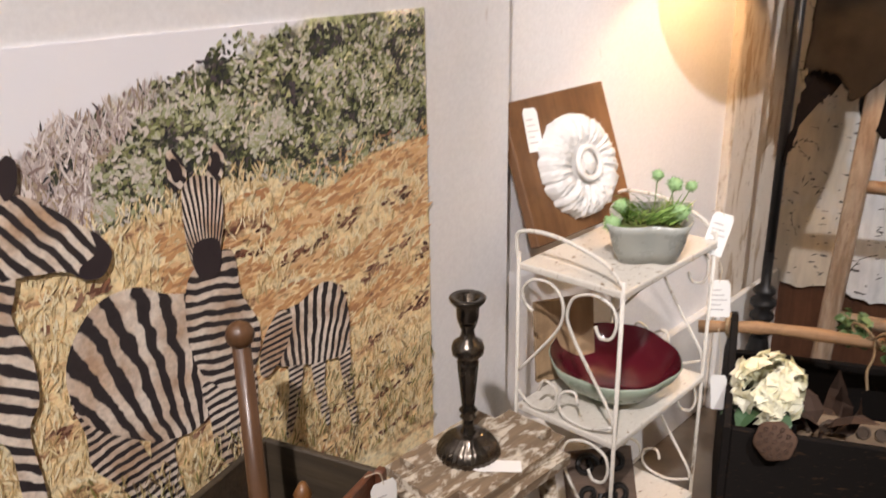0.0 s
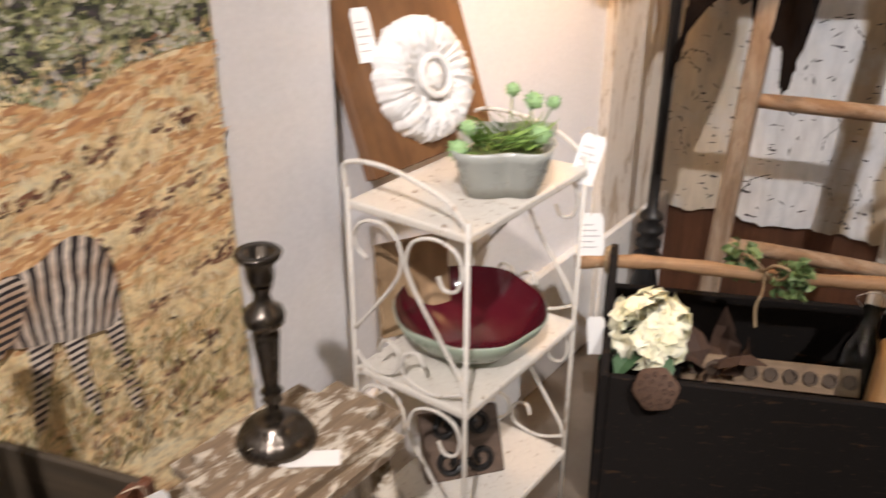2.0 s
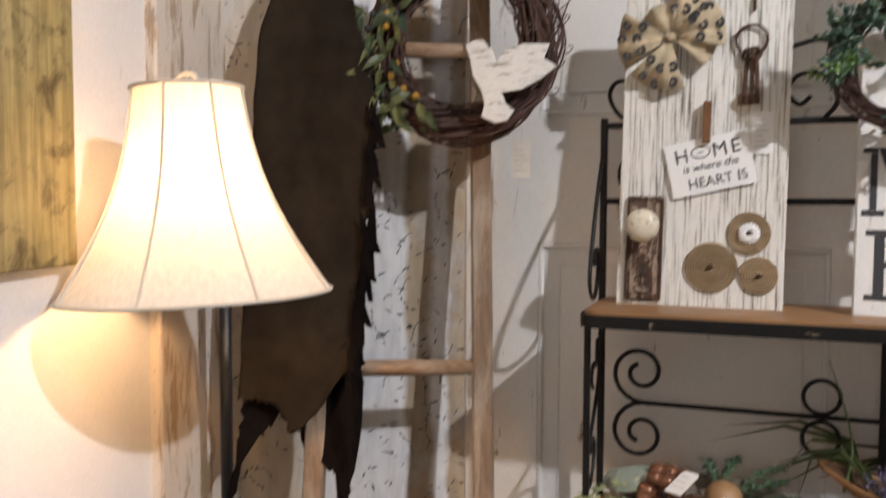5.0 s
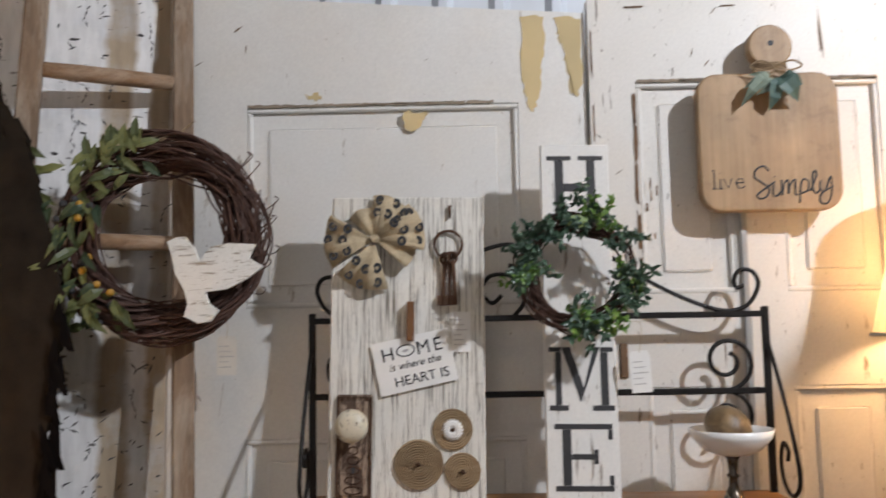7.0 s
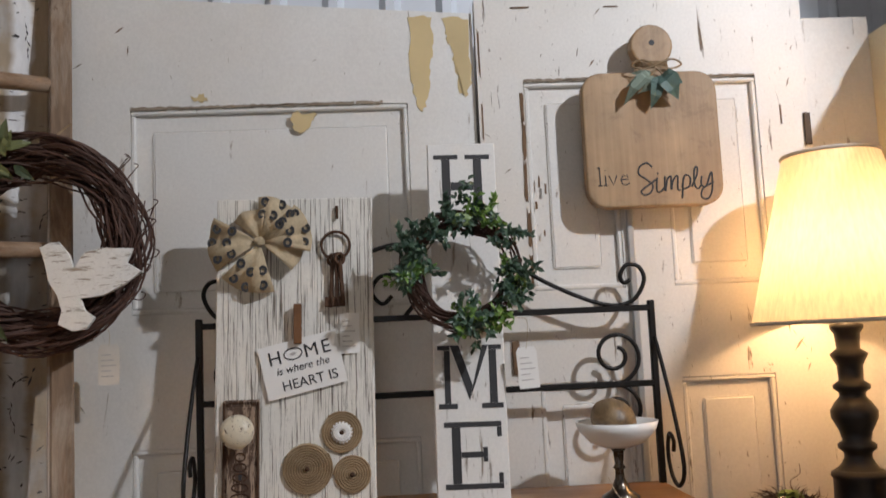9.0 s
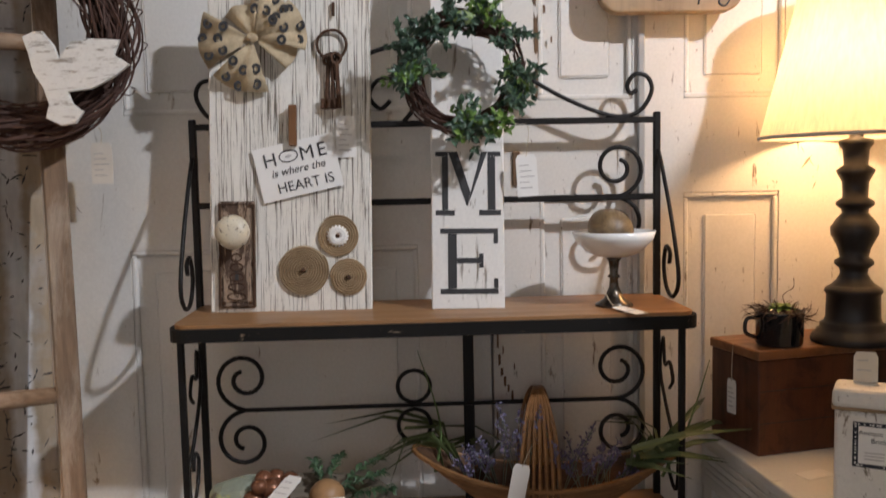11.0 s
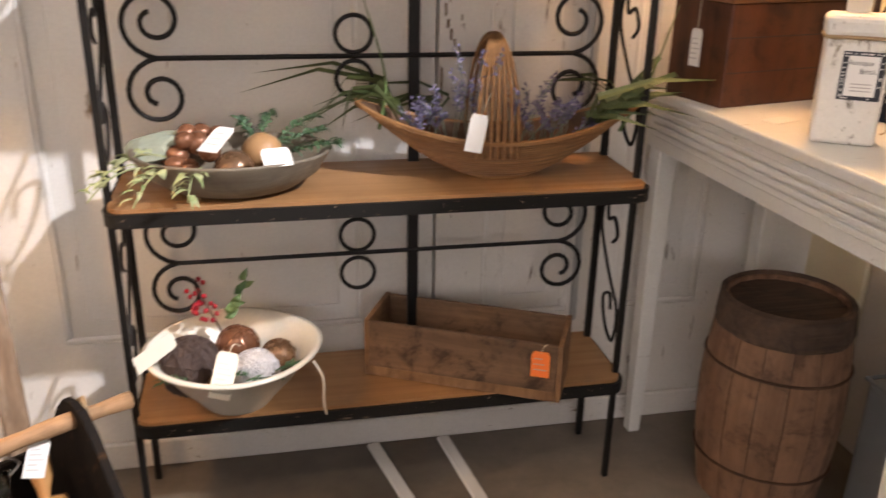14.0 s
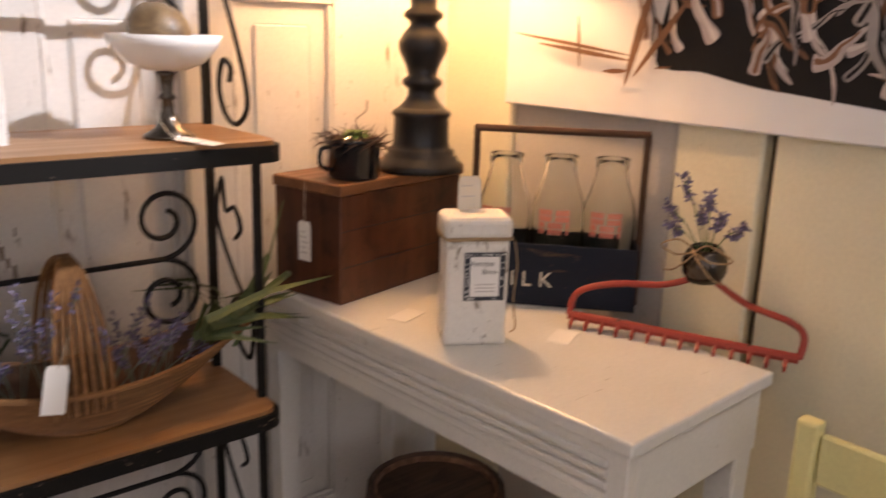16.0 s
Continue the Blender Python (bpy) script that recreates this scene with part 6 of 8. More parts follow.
def holed_board():
    th = thing("holed_board", TOTE_AT @ pose(0.02, -0.03, 0.2, 62, 0, 0), "brown wooden bobbin board with a row of round holes", "board")
    bm = box(-0.16, 0.14, 0, 0.05, -0.006, 0.006, 0.001)
    part("board", bm, SLAT_WOOD, th)
    for k in range(9):
        part("hole_rim", moved(lathe([(0.013, 0.006), (0.013, 0.011), (0.009, 0.011), (0.009, 0.0065), (0, 0.0065)], 16), Matrix.Translation((-0.14 + k * 0.033, 0.025, 0))), DARK_CHIP, th)
    part("prop", box(-0.02, 0.02, 0.0, 0.05, -0.012, -0.0065), SLAT_WOOD, th)
    return th


holed_board()
GLASS = clear("clear_glass")
PALE_WOOD = wood("pale_turned_wood", (0.4, 0.19, 0.065), (0.56, 0.31, 0.12), 2, 1.0, 0.45)
RIM_METAL = plain("tin_cap", (0.5, 0.5, 0.5), 0.3, 0.9)


def lean(a, b):
    d = (Vector(b) - Vector(a)).normalized()
    return Matrix.Translation(a) @ d.to_track_quat("Z", "Y").to_matrix().to_4x4()


def glass_bottle():
    a, b = in_tote(0.115, -0.1, 0.03), in_tote(0.185, 0.07, 0.36)
    th = thing("glass_bottle", lean(a, b), "clear glass bottle leaning in the tote", "bottle")
    part("body", lathe([(0, 0), (0.034, 0), (0.038, 0.006), (0.038, 0.23), (0.034, 0.27), (0.016, 0.31), (0.015, 0.34), (0.018, 0.342), (0.018, 0.352), (0.013, 0.352), (0.012, 0.312), (0.03, 0.268), (0.034, 0.23), (0.034, 0.01), (0, 0.008)], 32), GLASS, th, "", None, True)
    part("wire_bail", tube(smooth_path([(0.018, 0, 0.345), (0.03, 0.005, 0.36), (0, 0.012, 0.375), (-0.03, 0.005, 0.36), (-0.018, 0, 0.345)], 4), 0.0015, 5), RIM_METAL, th)


glass_bottle()


def rolling_pin():
    a, b = in_tote(0.165, -0.115, 0.04), in_tote(0.235, 0.045, 0.33)
    th = thing("rolling_pin", lean(a, b), "pale turned wooden rolling pin leaning in the tote", "rolling pin")
    part("roller", lathe([(0, 0), (0.028, 0), (0.031, 0.004), (0.031, 0.285), (0.028, 0.29), (0, 0.29)], 28), PALE_WOOD, th, "", None, True)
    part("handle", lathe([(0.008, 0.29), (0.009, 0.3), (0.015, 0.32), (0.014, 0.35), (0.008, 0.362), (0, 0.363)], 20), PALE_WOOD, th, "", None, True)


rolling_pin()
price_tag(Matrix.Translation(in_tote(0.225, 0.0, 0.395)) @ pose(0, 0, 0, -15, 25, 30), 0.03, 0.05)
price_tag(Matrix.Translation(in_tote(-0.3, -0.1, 0.345)) @ pose(0, 0, 0, 0, -6, 36), 0.03, 0.07, [(0, 0, 0), (0.004, 0.03, 0.03), (0.0, 0.09, 0.06)], None, "blank white paper tag on the tote", 0)


def bow_sprig():
    th = thing("greenery_bow", Matrix.Translation(in_tote(-0.02, 0, 0.418)), "small green sprig tied with a jute bow on the handle", "bow")
    rg = random.Random(6)
    bm = bmesh.new()
    for s in (-1, 1):
        for i in range(60):
            p = Vector((s * rg.uniform(0.01, 0.065), rg.uniform(-0.018, 0.012), rg.uniform(-0.028, 0.028)))
            leaf(bm, p, Vector((s, 0, 0)) + rvec(rg) * 0.9, rvec(rg), 0.022, 0.015, 0.2)
    part("leaf_spray", bm, FERN, th)
    for s in (-1, 1):
        part("loop", tube(smooth_path([(0, -0.012, 0), (s * 0.02, -0.022, 0.022), (s * 0.045, -0.016, 0.018), (s * 0.03, -0.016, -0.004), (0, -0.012, 0)], 4), 0.0028, 6), TWINE, th)
    part("tail", tube(smooth_path([(0, -0.012, 0), (0.008, -0.022, -0.03), (0.004, -0.03, -0.06), (0.012, -0.034, -0.095)], 4), 0.0025, 6), TWINE, th)


bow_sprig()

# ---- vine wreath with a white bird cut-out ----
def vine_ring(rg, R, thick, count, r, start=0.0, sweep=6.2832):
    bms = []
    for k in range(count):
        a0, ph = start + rg.uniform(0, 0.9), rg.uniform(0, 6.28)
        off, amp = rg.uniform(-1, 1), rg.uniform(0.3, 1)
        span = sweep * rg.uniform(0.55, 1.0)
        yo = rg.uniform(-1, 1)
        pts = []
        for i in range(40):
            a = a0 + span * i / 39
            rr = R + thick * (off * 0.6 + 0.45 * amp * math.sin(3 * a + ph))
            pts.append((rr * math.cos(a), thick * (yo * 0.6 + 0.4 * math.sin(5 * a + ph)), rr * math.sin(a)))
        bms.append(tube(pts, r * rg.uniform(0.6, 1.2), 5))
    return bms


def wreath():
    th = thing("wreath", pose(-0.245, 2.115, 1.556), "brown grapevine wreath with olive leaves hung on the ladder", "wreath")
    rg = random.Random(21)
    for k in range(4):
        for bm in vine_ring(rg, 0.163, 0.047, 27, 0.0026, k * 1.57):
            part("vine", bm, VINE, th)
    bm = bmesh.new()
    for i in range(70):
        a = rg.uniform(1.75, 4.3)
        rr = rg.uniform(0.12, 0.205)
        p = Vector((rr * math.cos(a), -0.035 - rg.random() * 0.015, rr * math.sin(a)))
        leaf(bm, p, Vector((-math.sin(a) * rg.choice((-1, 1)), -0.3, math.cos(a))) + rvec(rg) * 0.6 + Vector((-0.3, 0, 0)), Vector((0, -1, 0)), rg.uniform(0.04, 0.07), rg.uniform(0.013, 0.02), 0.15)
    for i in range(16):
        p = Vector((-0.17 - rg.random() * 0.06, -0.04, rg.choice((0.1, -0.02)) + rg.uniform(-0.04, 0.06)))
        leaf(bm, p, Vector((-1, -0.2, rg.uniform(-0.4, 0.9))), Vector((0, -1, 0)), 0.06, 0.016, 0.1)
    part("leaf_spray", bm, OLIVE, th, "green and yellow olive leaves")
    for i in range(16):
        a, rr = rg.uniform(2.6, 4.2), rg.uniform(0.12, 0.19)
        part("berry", moved(ball(0.0075, 2), Matrix.Translation((rr * math.cos(a), -0.045, rr * math.sin(a)))), INK if i % 3 else plain("amber_berry", (0.4, 0.22, 0.03), 0.3), th)
    for i in range(9):
        a = rg.uniform(-0.7, 0.7)
        b = 0.18
        p0 = Vector((b * math.cos(a), -0.02, b * math.sin(a)))
        d = Vector((0.025 + 0.03 * rg.random(), -0.01, rg.uniform(-0.01, 0.04)))
        part("tendril", tube(smooth_path([p0, p0 + d * 0.6, p0 + d, p0 + d + Vector((0.008, 0, 0.01)), p0 + d + Vector((0.0, 0, 0.014))], 4), 0.0011, 5), VINE, th)
    for x0, z0, x1, z1 in ((0.17, -0.05, 0.196, 0.085), (0.174, -0.04, 0.207, 0.07), (0.168, -0.045, 0.186, 0.06), (0.178, -0.03, 0.224, 0.062)):
        part("twig", tube(smooth_path([(x0, -0.02, z0), ((x0 + x1) / 2 + 0.004, -0.026, (z0 + z1) / 2), (x1, -0.03, z1)], 4), 0.0017, 5, taper=lambda u: 0.0021 - 0.0009 * u), VINE, th)
    for x0, z0, up in ((-0.06, 0.17, 1.0), (-0.085, 0.165, 0.6), (-0.035, 0.175, 0.8), (-0.12, 0.14, 0.9), (-0.15, 0.1, 0.7), (-0.1, 0.15, 0.2)):
        bm = bmesh.new()
        for k in range(3):
            leaf(bm, Vector((x0, -0.045, z0 - 0.01 * k)), Vector((rg.uniform(-0.5, 0.6), -0.15, up + 0.3 * k)), Vector((0, -1, 0)), rg.uniform(0.04, 0.062), 0.017, 0.15)
        part("leaf_spray", bm, OLIVE, th)
    part("hanger", tube(smooth_path([(-0.02, 0.03, 0.17), (0.02, 0.05, 0.22), (0.045, 0.05, 0.24)], 4), 0.002, 5), TWINE, th)


wreath()
CARVED_WHITE = chipped("carved_white_paint", (0.8, 0.79, 0.75), (0.4, 0.34, 0.27), 0.41, 0, 0.6, 22, 0.15, 0.03, 8.0)
bird = [(220, 487), (236, 480), (251, 479), (269, 501), (276, 522), (294, 496), (329, 491), (372, 494), (362, 517), (386, 532), (359, 552), (324, 569), (287, 573), (294, 592), (310, 604), (297, 622), (274, 625), (250, 613), (256, 592), (249, 567), (234, 542), (228, 512)]
bm = prism([((x - 300) * 0.00107, (550 - z) * 0.00109) for x, z in bird], 0.009, 0.0015)
tagged(part("bird_ornament", bm, CARVED_WHITE, None, "", pose(-0.127, 2.05, 1.474)), "white painted wooden bird cut-out on the wreath", "ornament")
price_tag(pose(-0.142, 2.2, 1.365), 0.04, 0.073, [(0, 0, 0), (0.0, 0, 0.03), (-0.02, -0.02, 0.06)], plain("aged_tag", (0.76, 0.71, 0.63), 0.8), "aged paper price tag hanging below the wreath")

# ---- collage board ----
GREY_PLANK = chipped("weathered_white_plank", (0.8, 0.78, 0.72), (0.2, 0.17, 0.13), 0.43, 2, 0.8, 7.0, 0.3, 0.05, 36.0)
WHITE_PLANK = chipped("white_plank", (0.77, 0.76, 0.73), (0.3, 0.26, 0.21), 0.36, 2, 0.7, 4.5, 0.15, 0.03, 9.0)
BURLAP = plain("burlap", (0.5, 0.4, 0.26), 0.95, 0, 0.3, 300, 0.5)
RUST = plain("rusty_iron", (0.09, 0.045, 0.025), 0.8, 0.3, 0.5, 80, 0.6)
KNOB = chipped("cream_knob_enamel", (0.72, 0.66, 0.52), (0.12, 0.07, 0.04), 0.42, 2, 0.3, 45, 0.3, 0.02, 1.0)


def collage_board():
    lean_deg = -math.degrees(math.atan2(0.042, 0.585))
    m = pose(0.066, 2.128, 1.0505, lean_deg, 0.9, 0)
    th = thing("collage_board", m, "weathered white plank with bow, keys, doorknob and twine flowers", "wall decoration")
    part("plank", box(0, 0.297, 0, 0.02, 0, 0.588, 0.002), GREY_PLANK, th)
    bow = part("bow", moved(ball(0.008, 2, 1.3, 0.8, 1.0, 0.4), Matrix.Translation((0, -0.018, 0))), BURLAP, th, "burlap bow printed with black dots", Matrix.Translation((0.085, -0.008, 0.5)))
    for a, length in ((18, 0.098), (62, 0.09), (110, 0.066), (182, 0.098), (255, 0.098), (-12, 0.082)):
        part("ribbon_loop", bow_fan(a, length), BURLAP, bow, "", None, True)
    rg = random.Random(17)
    spots = []
    for angle, length in ((18, 0.098), (62, 0.09), (182, 0.098), (255, 0.098)):
        for da, share in ((-20, 0.86), (0, 0.62), (20, 0.86), (-2, 0.92), (22, 0.58), (-23, 0.55)):
            wy = -0.010 - 0.008 * math.cos((da / 62 + 0.5) * 3 * math.pi)
            mid = -0.012 * 0.45 + wy * 0.55 - 0.008
            a, r = radians(angle + da), length * share
            spots.append((r * math.cos(a), mid + (wy - mid) * (share - 0.55) / 0.45 - 0.0025, r * math.sin(a)))
    for p in spots:
        part("printed_dot", moved(lathe([(0.0035, 0.0012), (0.0035, 0), (0.0085, 0), (0.0085, 0.0012), (0.0035, 0.0012)], 14, 1, 1.15), Matrix.Translation(p) @ pose(0, 0, 0, 90, rg.uniform(-20, 20), 0)), INK, bow)
    ring = part("key_ring", tube([(0.227 + 0.027 * math.cos(a * 0.2618), -0.008, 0.492 + 0.027 * math.sin(a * 0.2618)) for a in range(24)], 0.0028, 7, True), RUST, th, "rusty ring of old keys")
    for i, (dx, tilt) in enumerate(((-0.006, 3), (0.002, -1), (0.009, -4))):
        k = merged(tube([(0, 0, 0), (0, 0, -0.085)], 0.0042, 7), box(-0.011, 0.0, -0.0025, 0.0025, -0.085, -0.066, 0.0008), tube([(0.009 * math.cos(a * 0.4488), 0, 0.006 + 0.01 * math.sin(a * 0.4488)) for a in range(14)], 0.003, 6, True))
        part("key", moved(k, Matrix.Translation((0.227 + dx, -0.01 - 0.006 * i, 0.458)) @ pose(0, 0, 0, 0, tilt, 12 * i)), RUST, ring)
    part("nail", tube([(0.23, -0.006, 0.57), (0.23, -0.006, 0.545)], 0.003, 6), RUST, th)
    pin = part("clothespin", merged(box(0.148, 0.162, -0.012, -0.005, 0.305, 0.38, 0.001), box(0.148, 0.162, -0.021, -0.0145, 0.305, 0.38, 0.001)), PEG, th, "small wooden clothes peg")
    part("spring", tube([(0.1475, -0.013, 0.34), (0.1625, -0.013, 0.34)], 0.003, 6), RIM_METAL, pin)
    cm = Matrix.Translation((0.163, -0.0065, 0.266)) @ pose(0, 0, 0, 0, -13, 0)
    card = part("card", box(-0.075, 0.075, -0.001, 0.0, -0.05, 0.05), PAPER, th, "white card lettered in black", cm)
    for body, size, x, z, sh in (("H", 0.036, -0.047, 0.012, 0), ("M", 0.036, 0.022, 0.012, 0), ("E", 0.036, 0.05, 0.012, 0), ("is where the", 0.02, 0.0, -0.008, 0.25), ("HEART IS", 0.026, 0.008, -0.039, 0)):
        words("lettering", body, size, INK, card, pose(x, -0.0016, z, 90, 0, 0), 0.0003, sh)
    part("oval", moved(tube([(0.017 * math.cos(a * 0.2618), 0, 0.0105 * math.sin(a * 0.2618)) for a in range(24)], 0.0011, 5, True), Matrix.Translation((-0.012, -0.0016, 0.025))), INK, card)
    part("oval_mark", moved(ball(0.006, 1, 1.2, 0.1, 0.5), Matrix.Translation((-0.012, -0.0016, 0.025))), GREYLINE, card)
    tag = part("tag", box(0.233, 0.27, -0.0035, -0.003, 0.285, 0.362), PAPER, th, "white paper price tag")
    for i in range(6):
        part("writing_line", box(0.238, 0.262 - 0.005 * (i % 3), -0.0042, -0.0036, 0.298 + i * 0.0095, 0.2995 + i * 0.0095), GREYLINE, tag)
    plate = part("door_plate", merged(box(0.016, 0.084, -0.006, -0.0005, 0.008, 0.205, 0.003), box(0.024, 0.076, -0.009, -0.0062, 0.02, 0.193, 0.002)), chipped("rusted_plate", (0.34, 0.25, 0.18), (0.1, 0.06, 0.04), 0.5, 2, 0.7, 14, 0.3), th, "rusted iron door plate")
    part("door_knob", moved(lathe([(0.012, 0), (0.012, 0.02), (0.022, 0.026), (0.031, 0.038), (0.029, 0.05), (0.018, 0.058), (0, 0.06)], 32), Matrix.Translation((0.05, -0.007, 0.148)) @ pose(0, 0, 0, 90, 0, 0)), KNOB, plate, "chipped cream enamel doorknob", None, True)
    for k in range(5):
        z = 0.03 + 0.018 * k
        part("cast_relief", tube([(0.05 + (0.017 - 0.002 * k) * math.cos(a * 0.5236), -0.0095, z + 0.007 * math.sin(a * 0.5236)) for a in range(12)], 0.0016, 5, True), RUST, plate)
    part("plate_edge", tube([(0.019, -0.007, 0.012), (0.081, -0.007, 0.012), (0.081, -0.007, 0.2), (0.019, -0.007, 0.2)], 0.0025, 6, True), RUST, plate)
    for x in (0.026, 0.074):
        for z in (0.018, 0.196):
            part("screw", moved(lathe([(0, 0), (0.004, 0), (0.003, 0.003), (0, 0.0035)], 10), Matrix.Translation((x, -0.006, z)) @ pose(0, 0, 0, 90, 0, 0)), RUST, plate)
    part("keyhole", box(0.047, 0.053, -0.0098, -0.0092, 0.06, 0.078), INK, plate)
    for k, (x, z, r) in enumerate(((0.171, 0.077, 0.046), (0.235, 0.14, 0.038), (0.254, 0.064, 0.034))):
        pts = [(x + rr * math.cos(a), -0.005 - 0.003 * (1 - rr / r), z + rr * math.sin(a)) for rr, a in ((0.004 + 0.0046 * i / 30, i * 2 * math.pi / 30) for i in range(int((r - 0.004) / 0.0046 * 30) + 1))]
        disc = part("twine_disc", tube(pts, 0.0021, 6), TWINE, th, "flat coil of jute twine")
        part("disc_backing", moved(lathe([(0, 0), (r, 0), (r, 0.003), (0, 0.003)], 30), Matrix.Translation((x, -0.0005, z)) @ pose(0, 0, 0, 90, 0, 0)), BURLAP, disc)
        if k == 1:
            bm = bmesh.new()
            for i in range(18):
                a = i * 0.349
                leaf(bm, Vector((x, -0.011, z)), Vector((math.cos(a), -0.15, math.sin(a))), Vector((0, -1, 0)), 0.021, 0.012, 0.25)
            part("lace_flower", bm, PAPER, disc, "white lace flower")
        part("button", moved(ball(0.0045, 2), Matrix.Translation((x, -0.0125, z))), RUST, disc)
    return th


def bow_fan(angle, length):
    """One pleated loop of a ribbon bow, opening away from the knot."""
    bm = bmesh.new()
    n, prev = 12, None
    for i in range(n + 1):
        u = i / n
        a = radians(angle + (u - 0.5) * 62)
        wave_y = -0.010 - 0.008 * math.cos(u * 3 * math.pi)
        inner = Vector((0.01 * math.cos(a), -0.012, 0.01 * math.sin(a)))
        outer = Vector((length * math.cos(a), wave_y, length * math.sin(a)))
        pair = (bm.verts.new(inner), bm.verts.new(inner.lerp(outer, 0.55) + Vector((0, -0.008, 0))), bm.verts.new(outer))
        if prev:
            for k in range(2):
                bm.faces.new((prev[k], prev[k + 1], pair[k + 1], pair[k]))
        prev = pair
    r = bmesh.ops.extrude_face_region(bm, geom=bm.faces[:])
    bmesh.ops.translate(bm, verts=[v for v in r["geom"] if isinstance(v, bmesh.types.BMVert)], vec=(0, 0.0015, 0))
    return bm


collage_board()


# ---- lettered plank ----
def home_sign():
    m = pose(0.473, 2.094, 1.0505, -math.degrees(math.atan2(0.075, 0.68)), 1.0, 0)
    th = thing("lettered_sign", m, "tall white plank sign with black slab letters on the shelf", "sign")
    part("plank", box(0, 0.134, 0, 0.018, 0, 0.688, 0.002), WHITE_PLANK, th)
    bar = lambda x0, x1, z0, z1: box(x0, x1, -0.0008, -0.0001, z0, z1)
    H = merged(bar(0.028, 0.044, 0.548, 0.655), bar(0.09, 0.106, 0.548, 0.655), bar(0.0445, 0.0895, 0.592, 0.608), bar(0.012, 0.06, 0.6555, 0.664), bar(0.074, 0.122, 0.6555, 0.664), bar(0.012, 0.06, 0.539, 0.5475), bar(0.074, 0.122, 0.539, 0.5475))
    part("letter_h", H, INK, th)
    quad = lambda pts: moved(prism(pts, 0.0007), Matrix.Translation((0, -0.0008, 0)))
    M = merged(bar(0.02, 0.031, 0.182, 0.28), bar(0.104, 0.118, 0.182, 0.28), bar(0.008, 0.043, 0.172, 0.1815), bar(0.088, 0.128, 0.172, 0.1815), bar(0.008, 0.031, 0.2805, 0.289), bar(0.104, 0.128, 0.2805, 0.289), quad([(0.0315, 0.289), (0.048, 0.289), (0.072, 0.215), (0.066, 0.188)]), quad([(0.0725, 0.215), (0.0925, 0.289), (0.1035, 0.289), (0.0665, 0.188)]))
    part("letter_m", M, INK, th)
    E = merged(bar(0.03, 0.046, 0.038, 0.138), bar(0.016, 0.122, 0.1385, 0.148), bar(0.016, 0.122, 0.028, 0.0375), bar(0.0465, 0.095, 0.084, 0.094), bar(0.114, 0.122, 0.12, 0.138), bar(0.114, 0.122, 0.038, 0.056), bar(0.087, 0.095, 0.094, 0.102), bar(0.087, 0.095, 0.076, 0.0838))
    part("letter_e", E, INK, th)


home_sign()


WREATH_GREEN = leafmat("glossy_boxwood", (0.01, 0.035, 0.022), (0.07, 0.13, 0.075), 0.4)
WREATH_BRIGHT = leafmat("young_boxwood", (0.04, 0.11, 0.015), (0.16, 0.28, 0.05), 0.4)


def small_wreath():
    th = thing("boxwood_wreath", pose(0.537, 2.075, 1.474, -6, 0, 0), "small green boxwood wreath on the lettered sign", "wreath")
    rg = random.Random(31)
    for bm in vine_ring(rg, 0.094, 0.026, 30, 0.0021):
        part("vine", bm, VINE, th)
    for centre, spread, count, mat in ((100, 34, 17, WREATH_GREEN), (70, 16, 6, WREATH_BRIGHT), (150, 18, 8, WREATH_GREEN), (178, 18, 13, WREATH_GREEN), (190, 10, 5, WREATH_BRIGHT), (352, 26, 14, WREATH_GREEN), (335, 12, 4, WREATH_BRIGHT), (290, 32, 15, WREATH_GREEN), (262, 14, 5, WREATH_BRIGHT), (38, 10, 5, WREATH_GREEN), (297, 8, 4, WREATH_BRIGHT)):
        bm = bmesh.new()
        for k in range(count):
            a = radians(centre + rg.uniform(-spread, spread))
            rr = rg.gauss(0.096, 0.011)
            p = Vector((rr * math.cos(a), -0.02 - rg.random() * 0.014, rr * math.sin(a)))
            d = (Vector((math.cos(a), -0.5, math.sin(a))) * rg.uniform(-0.5, 1) + Vector((-math.sin(a), 0, math.cos(a))) * rg.uniform(-1, 1) + rvec(rg) * 0.4).normalized()
            for i in range(13):
                q = p + d * 0.003 * i
                leaf(bm, q, d * 0.5 + rvec(rg), Vector((0, -1, 0)) + rvec(rg) * 0.6, rg.uniform(0.012, 0.021), rg.uniform(0.006, 0.0095), 0.2)
        part("boxwood_sprig", bm, mat, th)
    part("lichen", moved(ball(0.012, 2, 1.4, 0.5, 1, 0.5), Matrix.Translation((0.0, -0.03, 0.088))), FERN, th)


small_wreath()
price_tag(pose(0.648, 2.09, 1.325, 0, -3, 0), 0.038, 0.072, [(0, 0, 0), (0.006, 0.0, 0.03), (0.006, 0.0, 0.055), (-0.015, 0.0, 0.06), (-0.035, -0.01, 0.075)])

# ---- cutting board sign ----
OAK = wood("light_oak", (0.36, 0.22, 0.11), (0.52, 0.35, 0.19), 2, 0.5, 0.5, 0.06)


